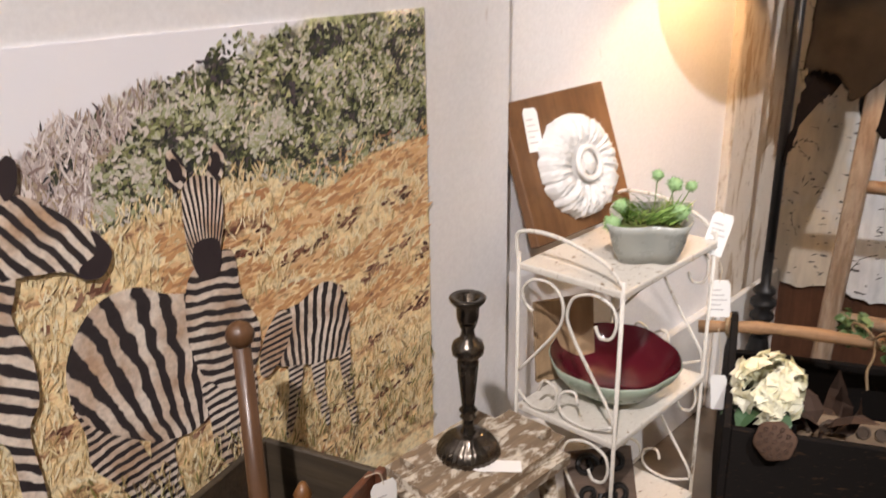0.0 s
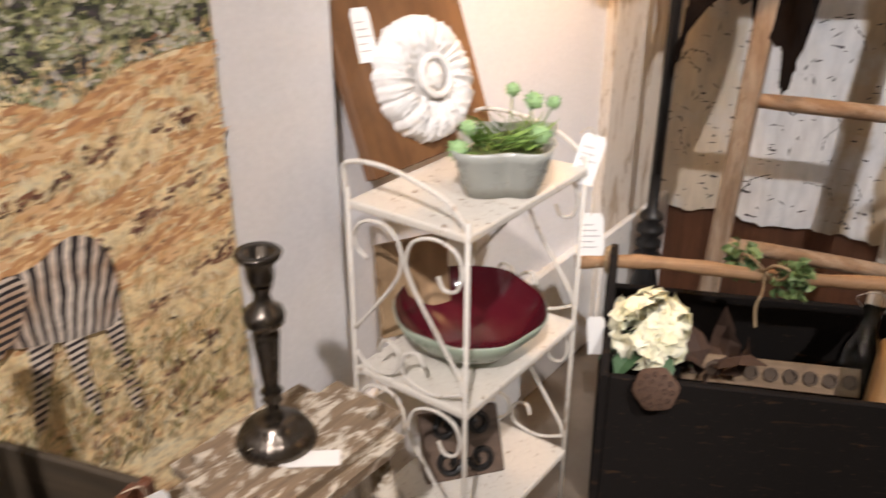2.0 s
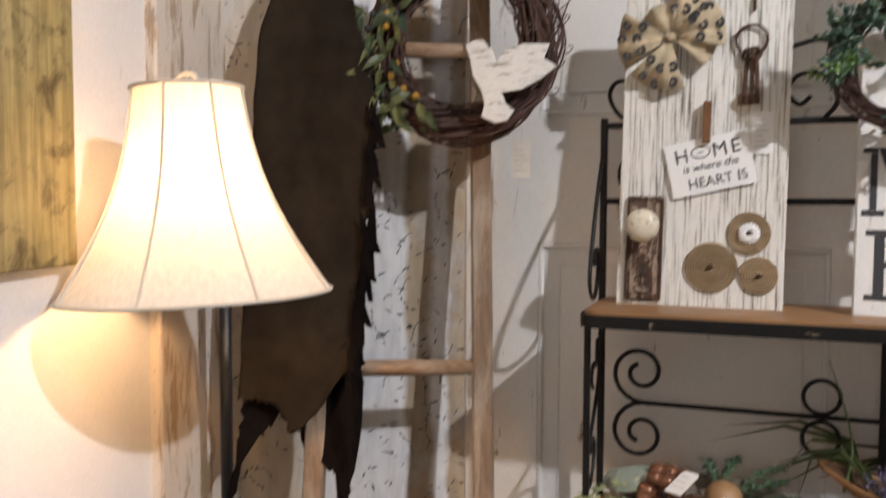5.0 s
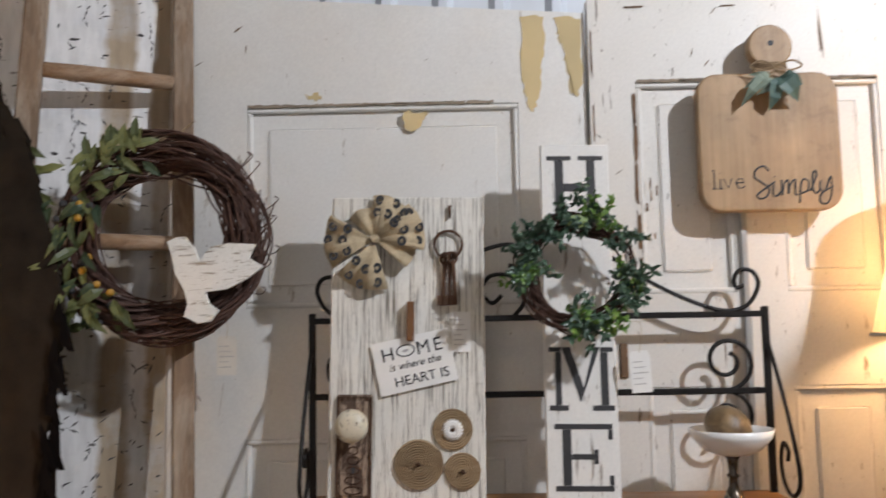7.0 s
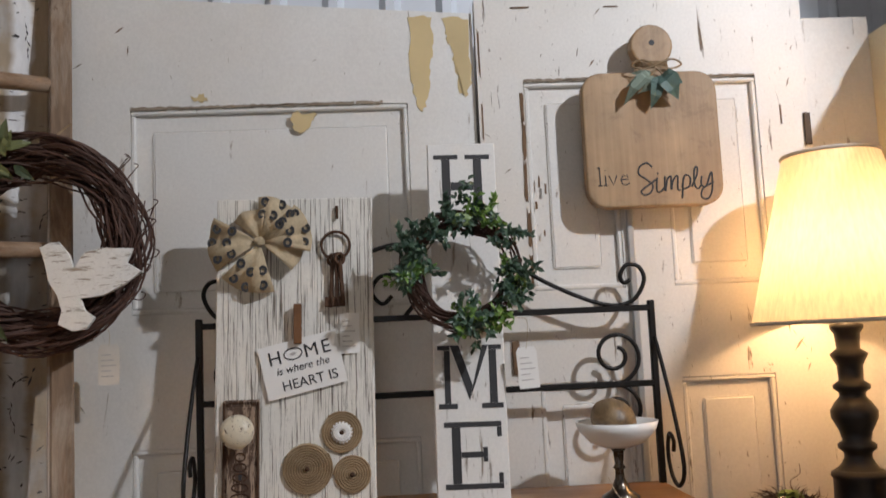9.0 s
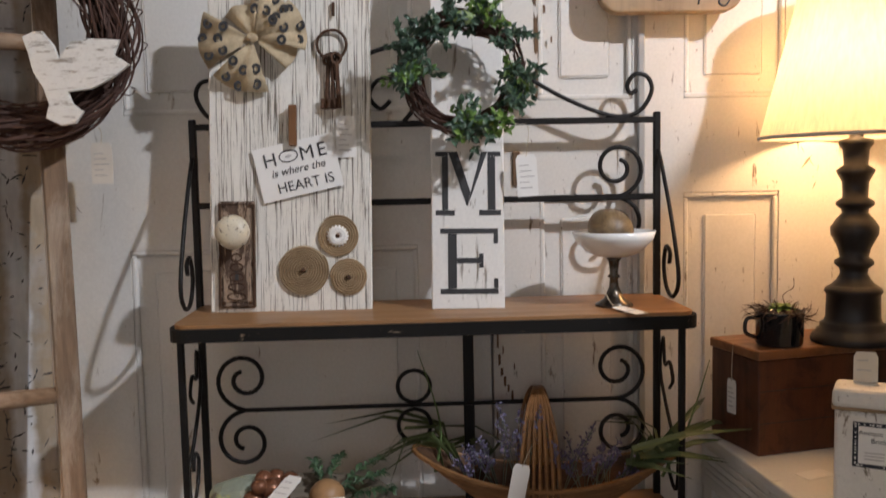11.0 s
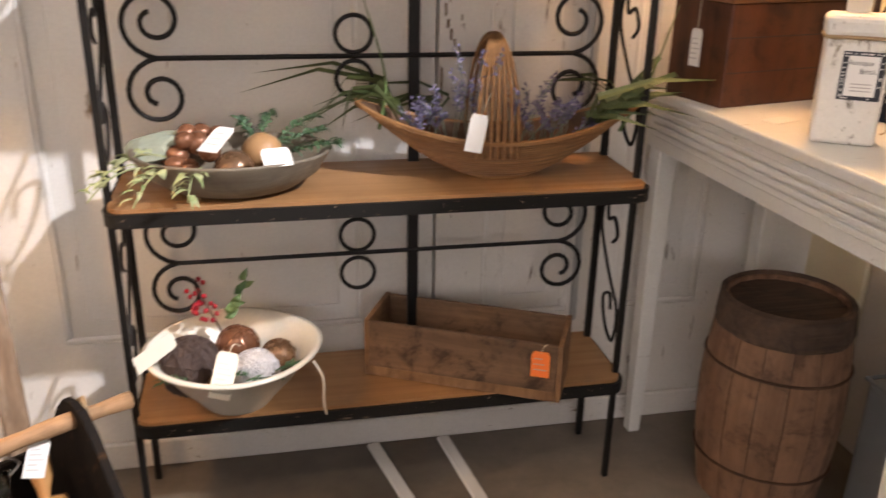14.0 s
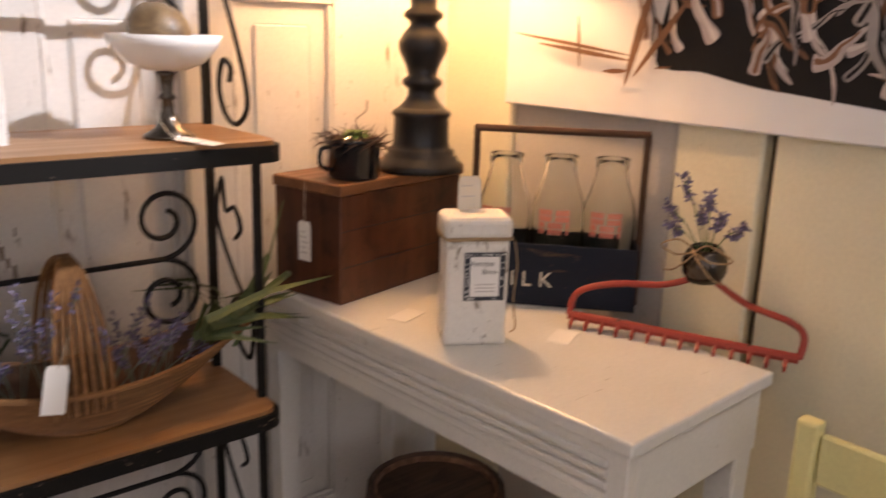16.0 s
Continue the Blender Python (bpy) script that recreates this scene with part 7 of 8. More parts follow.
def cutting_board():
    th = thing("cutting_board_sign", pose(0.953, 2.214, 1.6), "light wooden cutting-board sign with greenery, hung on a door", "sign")
    o, r = [], 0.042
    for cx, cz, a0 in ((-0.142 + r, r, 180), (0.142 - r, r, 270), (0.142 - r, 0.283 - r, 0), (-0.142 + r, 0.283 - r, 90)):
        seg = [(cx + r * math.cos(radians(a0 + k * 15)), cz + r * math.sin(radians(a0 + k * 15))) for k in range(7)]
        o += seg
        if a0 == 0:
            o += [(0.045, 0.283), (0.036, 0.297)] + [(0.012 + 0.045 * math.cos(radians(a)), 0.34 + 0.045 * math.sin(radians(a))) for a in range(-50, 231, 20)] + [(-0.016, 0.297), (-0.03, 0.283)]
    part("board", prism(o, 0.03, 0.004), OAK, th)
    part("hanging_peg", tube([(0.012, 0.03, 0.345), (0.012, 0.06, 0.345)], 0.004, 8), RUST, th)
    part("hole", moved(lathe([(0.006, 0), (0.006, 0.0008), (0, 0.0008)], 14), Matrix.Translation((0.012, -0.0002, 0.345)) @ pose(0, 0, 0, 90, 0, 0)), INK, th)
    thin = ([(-268, 195), (-268, 108)], [(-278, 107), (-258, 107)], [(-278, 192), (-268, 195)], [(-241, 155), (-241, 108)], [(-251, 107), (-231, 107)], [(-241, 178), (-240, 182)],
            [(-224, 155), (-205, 108), (-186, 155)], [(-168, 134), (-130, 134), (-137, 152), (-155, 154), (-169, 135), (-160, 112), (-142, 107), (-127, 117)])
    for pts in thin:
        pen = tube([(x * 0.00043, 0, z * 0.00043) for x, z in pts], 0.0012, 6)
        part("lettering", moved(pen, Matrix.Translation((0, -0.0005, 0)) @ Matrix.Diagonal((1, 0.4, 1, 1))), INK, th)
    strokes = ([(-13, 188), (-38, 210), (-73, 193), (-80, 158), (-48, 133), (-16, 103), (-28, 68), (-58, 56), (-73, 73), (-43, 98), (2, 128)],
               [(7, 138), (2, 78), (17, 68), (37, 88)], [(9, 156), (13, 160)],
               [(44, 143), (42, 73), (50, 100), (57, 128), (74, 140), (72, 78), (84, 122), (107, 143), (104, 80), (117, 73)],
               [(134, 132), (122, 33)], [(125, 85), (142, 143), (167, 133), (162, 93), (132, 78)],
               [(172, 88), (202, 148), (204, 183), (190, 168), (187, 98), (202, 78), (217, 93)],
               [(224, 138), (220, 98), (242, 88), (267, 148), (275, 144), (270, 68), (247, 28), (217, 38), (227, 78), (282, 108)])
    for pts in strokes:
        pen = tube(smooth_path([(x * 0.00043, 0, z * 0.00043) for x, z in pts], 6), 0.0019, 6)
        part("lettering", moved(pen, Matrix.Translation((0, -0.0006, 0)) @ Matrix.Diagonal((1, 0.4, 1, 1))), INK, th, "", None, True)
    rg = random.Random(40)
    for deg, ln, w, mat in ((-18, 0.05, 0.034, EUCALYPT), (-52, 0.062, 0.04, EUCALYPT), (-84, 0.03, 0.03, EUCALYPT), (-100, 0.068, 0.03, EUCALYPT), (-35, 0.036, 0.03, EUCALYPT), (196, 0.062, 0.02, SAGE), (214, 0.088, 0.027, SAGE), (228, 0.05, 0.024, SAGE), (170, 0.045, 0.016, SAGE)):
        bm, a = bmesh.new(), radians(deg)
        leaf(bm, Vector((0.012 + 0.006 * math.cos(a), -0.01 - 0.006 * rg.random(), 0.268)), Vector((math.cos(a), -0.3, math.sin(a))), Vector((0, -1, 0)) + rvec(rg) * 0.35, ln, w, 0.3)
        part("leaf", bm, mat, th, "rounded eucalyptus leaf")
    for s in (-1, 1):
        part("twine_loop", tube(smooth_path([(0.012, -0.018, 0.29), (0.012 + s * 0.03, -0.026, 0.3), (0.012 + s * 0.052, -0.022, 0.29), (0.012 + s * 0.03, -0.02, 0.282), (0.012, -0.018, 0.288), (0.012 + s * 0.02, -0.024, 0.26), (0.012 + s * 0.04, -0.02, 0.235)], 4), 0.002, 5), TWINE, th)
    part("twine_wrap", tube([(0.012 + 0.034 * math.cos(a * 0.5), 0.014 + 0.022 * math.sin(a * 0.5), 0.292 + a * 0.0003) for a in range(40)], 0.0015, 5), TWINE, th)


cutting_board()

# ---- pedestal dish ----
MILK_GLASS = plain("milk_glass", (0.8, 0.8, 0.78), 0.2, 0, 0.03, 20, 0.02)


def pedestal():
    th = thing("pedestal_dish", pose(0.805, 2.08, 1.0505), "white glass dish on a dark turned pedestal", "dish")
    part("pedestal", lathe([(0, 0), (0.034, 0), (0.034, 0.004), (0.018, 0.014), (0.009, 0.035), (0.0075, 0.05), (0.012, 0.054), (0.0075, 0.06), (0.01, 0.082), (0.014, 0.088), (0, 0.09)], 28), PEWTER, th, "", None, True)
    part("dish", lathe([(0, 0.09), (0.028, 0.091), (0.05, 0.1), (0.07, 0.122), (0.075, 0.137), (0.072, 0.137), (0.066, 0.123), (0.045, 0.104), (0, 0.098)], 40), MILK_GLASS, th, "", None, True)


pedestal()
STRIATED = wood("striated_gourd", (0.07, 0.04, 0.02), (0.3, 0.2, 0.1), 1, 1.8, 0.4)
tagged(part("decor_ball", ball(0.043, 3, 1, 1, 0.85, 0.04), STRIATED, None, "", pose(0.8, 2.08, 1.19, 20, 30, 0), True), "brown streaked decorative ball in the white dish", "ball")
price_tag(pose(0.80, 2.03, 1.056, -86, 0, 28), 0.028, 0.06, [(0, 0, 0), (0.0, -0.004, 0.02), (0.005, -0.03, 0.05)], None, "small white tag lying on the shelf", 2)

# ---- middle shelf: dough bowl and basket ----
DOUGH = wood("grey_dough_bowl", (0.12, 0.095, 0.07), (0.27, 0.23, 0.17), 0, 0.8, 0.6)
COPPER = plain("copper_ball", (0.2, 0.085, 0.045), 0.25, 0.35, 0.35, 30, 0.1)
BRONZE = plain("bronze_ball", (0.2, 0.11, 0.06), 0.25, 0.4, 0.4, 25, 0.15)
TANBALL = plain("tan_ball", (0.36, 0.2, 0.09), 0.5, 0, 0.3, 40, 0.2)


def open_bowl(name, m, prof, mat, label, sx=1.0, sy=1.0, wave=None, category="bowl"):
    return tagged(part(name, lathe(prof, 56, sx, sy, wave), mat, None, "", m, True), label, category)


open_bowl("dough_bowl", pose(0.222, 2.097, 0.6455), [(0, 0), (0.08, 0), (0.1, 0.006), (0.135, 0.03), (0.155, 0.062), (0.158, 0.067), (0.151, 0.067), (0.13, 0.038), (0.095, 0.014), (0, 0.01)], DOUGH, "grey-brown wooden dough bowl on the rack", 1.04, 0.74, lambda a, z: 1 + 0.015 * math.sin(3 * a))


def sprig(name, m, rg, mat, length, leaves, size, label, droop=0.5):
    th = thing(name, m, label, "greenery")
    pts = [Vector((length * u, 0, length * (0.35 * u - droop * u * u))) for u in [i / 10 for i in range(11)]]
    part("stem", tube(pts, 0.0014, 5), mat, th)
    bm = bmesh.new()
    for i in range(leaves):
        u = rg.uniform(0.15, 1)
        p = pts[min(10, int(u * 10))]
        leaf(bm, p, Vector((1, rg.choice((-1, 1)) * rg.uniform(0.4, 1.2), rg.uniform(-0.3, 0.5))), Vector((0, 0, 1)) + rvec(rg) * 0.4, size * rg.uniform(0.7, 1.2), size * 0.26, 0.25)
    part("leaf_spray", bm, mat, th)
    return th


rg = random.Random(50)
for k, (x, y, z, r, mt) in enumerate(((0.14, 2.13, 0.715, 0.019, COPPER), (0.135, 2.1, 0.703, 0.02, COPPER), (0.168, 2.105, 0.722, 0.021, COPPER), (0.172, 2.14, 0.73, 0.018, COPPER), (0.2, 2.13, 0.728, 0.018, COPPER), (0.115, 2.12, 0.7, 0.017, COPPER), (0.155, 2.07, 0.69, 0.017, COPPER), (0.15, 2.13, 0.733, 0.017, COPPER), (0.132, 2.075, 0.694, 0.017, COPPER), (0.187, 2.085, 0.712, 0.018, COPPER), (0.148, 2.095, 0.73, 0.016, COPPER), (0.225, 2.06, 0.688, 0.033, BRONZE), (0.27, 2.105, 0.703, 0.034, TANBALL), (0.293, 2.06, 0.69, 0.027, BRONZE))):
    tagged(part("ornament_ball", ball(r, 3, 1, 1, 0.95, 0.03, 2, k), mt, None, "", pose(x, y, z), True), "shiny brown ornament ball in the dough bowl" if r < 0.03 else "large glossy brown ball in the dough bowl", "ball", "balls in the dough bowl")
for x, y, z, ang, ln in ((0.1, 2.04, 0.7, 200, 0.1), (0.13, 2.03, 0.7, 235, 0.09), (0.12, 2.07, 0.71, 175, 0.11), (0.17, 2.02, 0.7, 260, 0.07)):
    sprig("olive_sprig", pose(x, y, z, 0, 0, ang), rg, leafmat("pale_sprig", (0.2, 0.26, 0.1), (0.42, 0.45, 0.25)), ln, 16, 0.032, "pale green leafy sprig hanging over the bowl", 0.75)
for x, y, z, ang, ln in ((0.28, 2.12, 0.7, 20, 0.11), (0.29, 2.13, 0.71, 45, 0.12), (0.27, 2.14, 0.715, 80, 0.1), (0.31, 2.1, 0.7, -15, 0.09), (0.26, 2.15, 0.71, 110, 0.09)):
    sprig("cedar_sprig", pose(x, y, z, 0, -8, ang), rg, GREEN_DARK, ln, 46, 0.024, "dark green cedar sprig in the bowl", 0.25)
tagged(part("succulent_leaf", moved(ball(0.05, 2, 1.1, 0.8, 0.3, 0.3), Matrix()), SAGE, None, "", pose(0.1, 2.13, 0.712, 20, -10, 0)), "pale sage leaf cushion in the dough bowl", "greenery")
price_tag(pose(0.215, 2.075, 0.752, -66, 0, -32), 0.036, 0.06, None, None, "folded white tag on the ornament balls", 3)
price_tag(pose(0.29, 2.015, 0.73, -48, 0, 12), 0.046, 0.03, None, None, "white card standing in the dough bowl", 3)

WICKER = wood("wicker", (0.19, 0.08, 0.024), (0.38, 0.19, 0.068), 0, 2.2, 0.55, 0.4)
# Darker copy of the wicker: the basket's inner shade is in its colour.
WICKER_SHADED = wood("wicker_shaded", (0.06, 0.026, 0.01), (0.15, 0.07, 0.03), 0, 2.2, 0.7, 0.4)
BASKET_AT = pose(0.682, 2.13, 0.6455, 0, 0, -6)


def basket():
    th = thing("wicker_basket", BASKET_AT, "boat-shaped wicker basket with a hooped handle on the rack", "basket")
    half = 0.25

    def rim(u):
        x = half * u
        w = 0.095 * (1 - u * u) ** 0.6 + 0.006
        return x, w, 0.07 + 0.058 * abs(u) ** 2.0

    levels = 17
    for k in range(levels):
        f = k / (levels - 1)
        pts = []
        n = 64
        for i in range(n):
            a = 2 * math.pi * i / n
            u = math.cos(a)
            x, w, zr = rim(u)
            x *= 0.26 + 0.74 * f ** 0.75
            sy = math.copysign(abs(math.sin(a)) ** 0.9, math.sin(a))
            y = sy * (0.045 + 0.03 * f) * (1 if abs(u) < 0.98 else 0.9)
            wob = 0.0022 * (1 if (i + k) % 2 else -1)
            pts.append((x, y + math.copysign(wob, y), 0.004 + (zr - 0.004) * f))
        part("weave_band" if k < levels - 1 else "rim", tube(pts, 0.0019 if k < levels - 1 else 0.0048, 5, True), WICKER, th)
    stakes = []
    for i in range(44):
        a = 2 * math.pi * i / 44
        u = math.cos(a)
        x, w, zr = rim(u)
        pts = []
        for k in range(6):
            f = k / 5
            xx = x * (0.26 + 0.74 * f ** 0.75)
            sy = math.copysign(abs(math.sin(a)) ** 0.9, math.sin(a))
            pts.append((xx, sy * (0.045 + 0.03 * f), 0.004 + (zr - 0.004) * f))
        stakes.append(tube(pts, 0.0024, 4))
    for s in stakes:
        part("stake", s, WICKER, th)
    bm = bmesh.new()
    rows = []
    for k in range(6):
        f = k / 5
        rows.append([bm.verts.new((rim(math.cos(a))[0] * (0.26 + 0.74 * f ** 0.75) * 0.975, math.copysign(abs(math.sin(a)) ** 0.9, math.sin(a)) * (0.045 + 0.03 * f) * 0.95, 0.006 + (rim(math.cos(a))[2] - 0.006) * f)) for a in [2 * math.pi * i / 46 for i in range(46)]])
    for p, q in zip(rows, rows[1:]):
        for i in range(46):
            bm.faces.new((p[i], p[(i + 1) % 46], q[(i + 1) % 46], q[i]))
    part("inner_weave", bm, WICKER_SHADED, th, "inner weave, darkened to stand for shade")
    part("base", lathe([(0, 0), (0.06, 0), (0.062, 0.004), (0.055, 0.009), (0, 0.009)], 36, 1.05, 0.82), WICKER, th)
    for k in range(7):
        x = -0.036 + 0.012 * k
        pts = [(x * (0.14 + 0.86 * abs(math.cos(a)) ** 1.3) - 0.012, -0.077 * math.cos(a), 0.045 + 0.2 * math.sin(a) ** 0.85) for a in [math.pi * i / 22 for i in range(23)]]
        part("handle_slat", tube(pts, 0.0038, 6), WICKER, th)


basket()


def lavender(m, rg, n=7, h=0.12):
    th = thing("lavender_bunch", m, "bunch of purple lavender stems in the wicker basket", "flowers")
    stems, bm = [], bmesh.new()
    for i in range(n):
        top = Vector((rg.uniform(-0.06, 0.06), rg.uniform(-0.05, 0.03), h * rg.uniform(0.6, 1.1)))
        stems.append(tube(smooth_path([(top.x * 0.2, top.y * 0.2, 0), tuple(top * 0.6), tuple(top)], 3), 0.0009, 4))
        for k in range(30):
            u = rg.uniform(0.58, 1.05)
            p = top * u + rvec(rg) * 0.004
            leaf(bm, p, rvec(rg) + Vector((0, 0, 0.6)), rvec(rg), 0.008, 0.0042, 0.1)
    for s in stems:
        part("stem", s, SAGE, th)
    part("lavender_bloom", bm, LAVENDER, th, "small purple blooms")


rg = random.Random(60)
GRASS_DARK = leafmat("long_grass", (0.025, 0.05, 0.018), (0.11, 0.14, 0.045))
for dx, h in ((-0.13, 0.09), (-0.085, 0.13), (-0.045, 0.19), (0.03, 0.12), (0.075, 0.1), (0.12, 0.09), (0.1, 0.08)):
    lavender(BASKET_AT @ pose(dx, rg.uniform(-0.02, 0.02), 0.05, rg.uniform(5, 25), rg.uniform(-10, 15), 0), rg, 7, h)
for dx, ang, ln in ((-0.17, 175, 0.2), (-0.15, 195, 0.17), (-0.19, 160, 0.12), (-0.13, 120, 0.12), (0.17, 0, 0.2), (0.16, -25, 0.19), (0.18, 20, 0.15), (0.15, 60, 0.15), (0.17, -45, 0.12)):
    th = thing("grass_spray", BASKET_AT @ pose(dx, 0, 0.06, 0, 0, ang), "long arching green grass blades in the wicker basket", "greenery")
    bm = bmesh.new()
    for i in range(4):
        leaf(bm, Vector((0, 0, 0.02)), Vector((1, rg.uniform(-0.45, 0.45), rg.uniform(0.3, 0.9))), Vector((0.2, -0.7, 0.6)), ln * rg.uniform(0.75, 1.3), 0.013, rg.uniform(0.4, 0.75))
    part("leaf_spray", bm, GRASS_DARK, th)
for x, y, z, h, s in ((0.475, 2.17, 0.72, 0.24, -0.03), (0.9, 2.1, 0.72, 0.22, 0.09)):
    tagged(part("dry_twig", tube(smooth_path([(x, y, z), (x + s * 0.3 + 0.02, y, z + h * 0.4), (x + s, y, z + h)], 5), 0.003, 5, taper=lambda u: 0.0035 * (1 - 0.8 * u)), FERN, None), "long curved grass stalk rising from the basket", "greenery")
price_tag(BASKET_AT @ pose(-0.045, -0.085, 0.12, -8, 14, 12), 0.032, 0.06, [(0, 0, 0), (0.008, 0.0, 0.03), (0.025, 0.02, 0.06)], None, "blank white tag tied to the basket handle", 0)

# ---- lower shelf: ironstone bowl and crate ----
IRONSTONE = chipped("ironstone", (0.74, 0.71, 0.63), (0.5, 0.42, 0.3), 0.26, 2, 0.25, 8, 0.3, 0.05, 1.0)
open_bowl("ironstone_bowl", pose(0.2, 2.085, 0.2475), [(0, 0), (0.062, 0), (0.068, 0.006), (0.078, 0.02), (0.11, 0.055), (0.14, 0.092), (0.16, 0.106), (0.164, 0.112), (0.152, 0.113), (0.136, 0.094), (0.1, 0.055), (0.06, 0.022), (0, 0.018)], IRONSTONE, "white ironstone bowl with a rolled rim on the lower shelf", 0.95, 0.92, lambda a, z: 1 + (0.012 * math.sin(4 * a + 1) if z > 0.09 else 0))
YARN = plain("brown_twig_ball", (0.065, 0.042, 0.036), 0.9, 0, 0.5, 140, 1.0)
WHITEBALL = plain("white_textured_ball", (0.6, 0.6, 0.62), 0.6, 0, 0.2, 160, 1.2)


def wound_ball(m, r, mat, label, rg, turns=16):
    th = thing("wound_ball", m, label, "ball", "balls in the ironstone bowl")
    part("core", ball(r * 0.93, 3, 1, 1, 1, 0.05, 4), mat, th, "", None, True)
    wr = []
    for k in range(turns):
        q = Euler((rg.uniform(0, 6), rg.uniform(0, 6), rg.uniform(0, 6))).to_matrix()
        wr.append(tube([q @ Vector((r * 0.97 * math.cos(a * 0.3491), r * 0.97 * math.sin(a * 0.3491), 0)) for a in range(18)], r * 0.035, 4, True))
    for w in wr:
        part("winding", w, mat, th)


rg = random.Random(70)
wound_ball(pose(0.125, 2.075, 0.328), 0.056, YARN, "dark brown twig ball in the white bowl", rg)
wound_ball(pose(0.236, 2.055, 0.316), 0.044, WHITEBALL, "frosted white textured ball in the white bowl", rg, 22)
wound_ball(pose(0.206, 2.12, 0.338), 0.04, COPPER, "copper metallic ball in the white bowl", rg, 6)
wound_ball(pose(0.277, 2.09, 0.325), 0.034, BRONZE, "bronze ball tied with ribbon in the white bowl", rg, 10)
wound_ball(pose(0.175, 2.02, 0.315), 0.025, BRONZE, "small bronze ball in the white bowl", rg, 6)
for x, y, z, ang in ((0.16, 2.0, 0.335, 10), (0.22, 1.995, 0.335, -10), (0.13, 2.03, 0.33, 200), (0.27, 2.02, 0.335, 20)):
    sprig("moss_sprig", pose(x, y, z, 0, 0, ang), rg, GREEN_DARK, 0.06, 24, 0.016, "dark green moss sprig round the balls", 0.3)
BERRY = plain("red_berry", (0.32, 0.01, 0.02), 0.3, 0, 0.3, 40)


def berry_sprig():
    th = thing("berry_sprig", pose(0.15, 2.13, 0.36), "sprig of dark red berries in the white bowl", "berries")
    rg = random.Random(71)
    part("stem", tube(smooth_path([(0.03, 0, 0), (0.01, 0, 0.05), (-0.01, -0.01, 0.1)], 4), 0.0018, 5), VINE, th)
    for i in range(24):
        u = rg.random()
        part("berry", moved(ball(0.0055, 1), Matrix.Translation((0.01 - 0.03 * u + rg.uniform(-0.022, 0.022), rg.uniform(-0.015, 0.015), 0.03 + 0.075 * u))), BERRY, th, "", None, True)
    bm = bmesh.new()
    for i in range(9):
        leaf(bm, Vector((0.035 + 0.004 * i, 0, 0.03 + 0.009 * i)), Vector((0.6, -0.2, rg.uniform(0.2, 1))) + rvec(rg) * 0.4, Vector((0, -1, 0)), 0.03, 0.014, 0.2)
    part("leaf_spray", bm, FERN, th)


berry_sprig()
CREAM_TAG = plain("cream_tag", (0.72, 0.66, 0.55), 0.8, 0, 0.1)
price_tag(pose(0.195, 2.0, 0.385, -35, 18, 0), 0.036, 0.075, [(0, 0, 0), (0.006, 0.01, 0.02), (0.02, 0.03, 0.022)], CREAM_TAG, "cream price tag hanging on the white ball", 6)
price_tag(pose(0.105, 2.03, 0.405, -50, 78, 0), 0.03, 0.085, None, CREAM_TAG, "long cream tag lying over the twig ball", 0)
tagged(part("ribbon_tail", tube(smooth_path([(0.335, 2.0, 0.36), (0.35, 1.99, 0.33), (0.35, 1.992, 0.28), (0.354, 1.992, 0.256)], 4), 0.0022, 5), CREAM_TAG, None), "thin cream ribbon hanging over the bowl's rim", "ribbon")

CRATE_WOOD = wood("old_crate_wood", (0.09, 0.05, 0.028), (0.25, 0.145, 0.08), 0, 0.5, 0.75, 0.3, 0.95)
CRATE_END = wood("crate_end_wood", (0.18, 0.09, 0.04), (0.36, 0.2, 0.095), 2, 0.7, 0.7, 0.3, 0.6)
CRATE_AT = pose(0.438, 2.134, 0.2475, 0, 0, -26.4)


def crate():
    th = thing("wooden_crate", CRATE_AT, "long weathered brown wooden box standing askew on the lower shelf", "crate")
    L, D, H, t = 0.377, 0.135, 0.115, 0.009
    part("front_board", box(0.01, L - 0.01, 0, t, 0, H, 0.0015), CRATE_WOOD, th)
    part("back_board", box(0.01, L - 0.01, D - t, D, 0, H, 0.0015), CRATE_WOOD, th)
    part("end_board", box(0, 0.0095, 0, D, 0, H + 0.002, 0.0015), CRATE_END, th)
    part("end_board", box(L - 0.0095, L, 0, D, 0, H + 0.002, 0.0015), CRATE_END, th)
    part("bottom_board", box(0.01, L - 0.01, t, D - t, 0.0, 0.008), CRATE_WOOD, th)
    part("base_strip", box(0.01, L - 0.01, -0.003, -0.0005, 0.002, 0.022, 0.001), CRATE_END, th)


crate()
price_tag(CRATE_AT @ pose(0.338, -0.006, 0.1, 0, 0, 0), 0.034, 0.048, [(0, 0, 0), (0.004, 0.004, 0.012), (0.01, 0.008, 0.016)], ORANGE_TAG, "bright orange price tag on the crate", 3)
# Thin white strips added in place of two pale streaks on the floor.
for x0, y0, x1, y1 in ((0.466, 2.25, 0.545, 1.9), (0.62, 2.25, 0.67, 1.9)):
    d = Vector((x1 - x0, y1 - y0, 0))
    m = pose(x0, y0, 0, 0, 0, math.degrees(math.atan2(d.y, d.x)))
    tagged(part("floor_slat", box(0, d.length, -0.014, 0.014, 0, 0.009, 0.003), STREAK_WHITE, None, "", m), "thin white strip standing for a pale streak on the floor", "slat", "slats on the floor")

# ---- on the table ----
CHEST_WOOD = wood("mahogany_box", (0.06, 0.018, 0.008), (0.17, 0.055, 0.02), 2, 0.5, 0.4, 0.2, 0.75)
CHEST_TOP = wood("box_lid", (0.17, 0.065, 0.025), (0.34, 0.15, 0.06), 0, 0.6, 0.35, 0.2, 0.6)
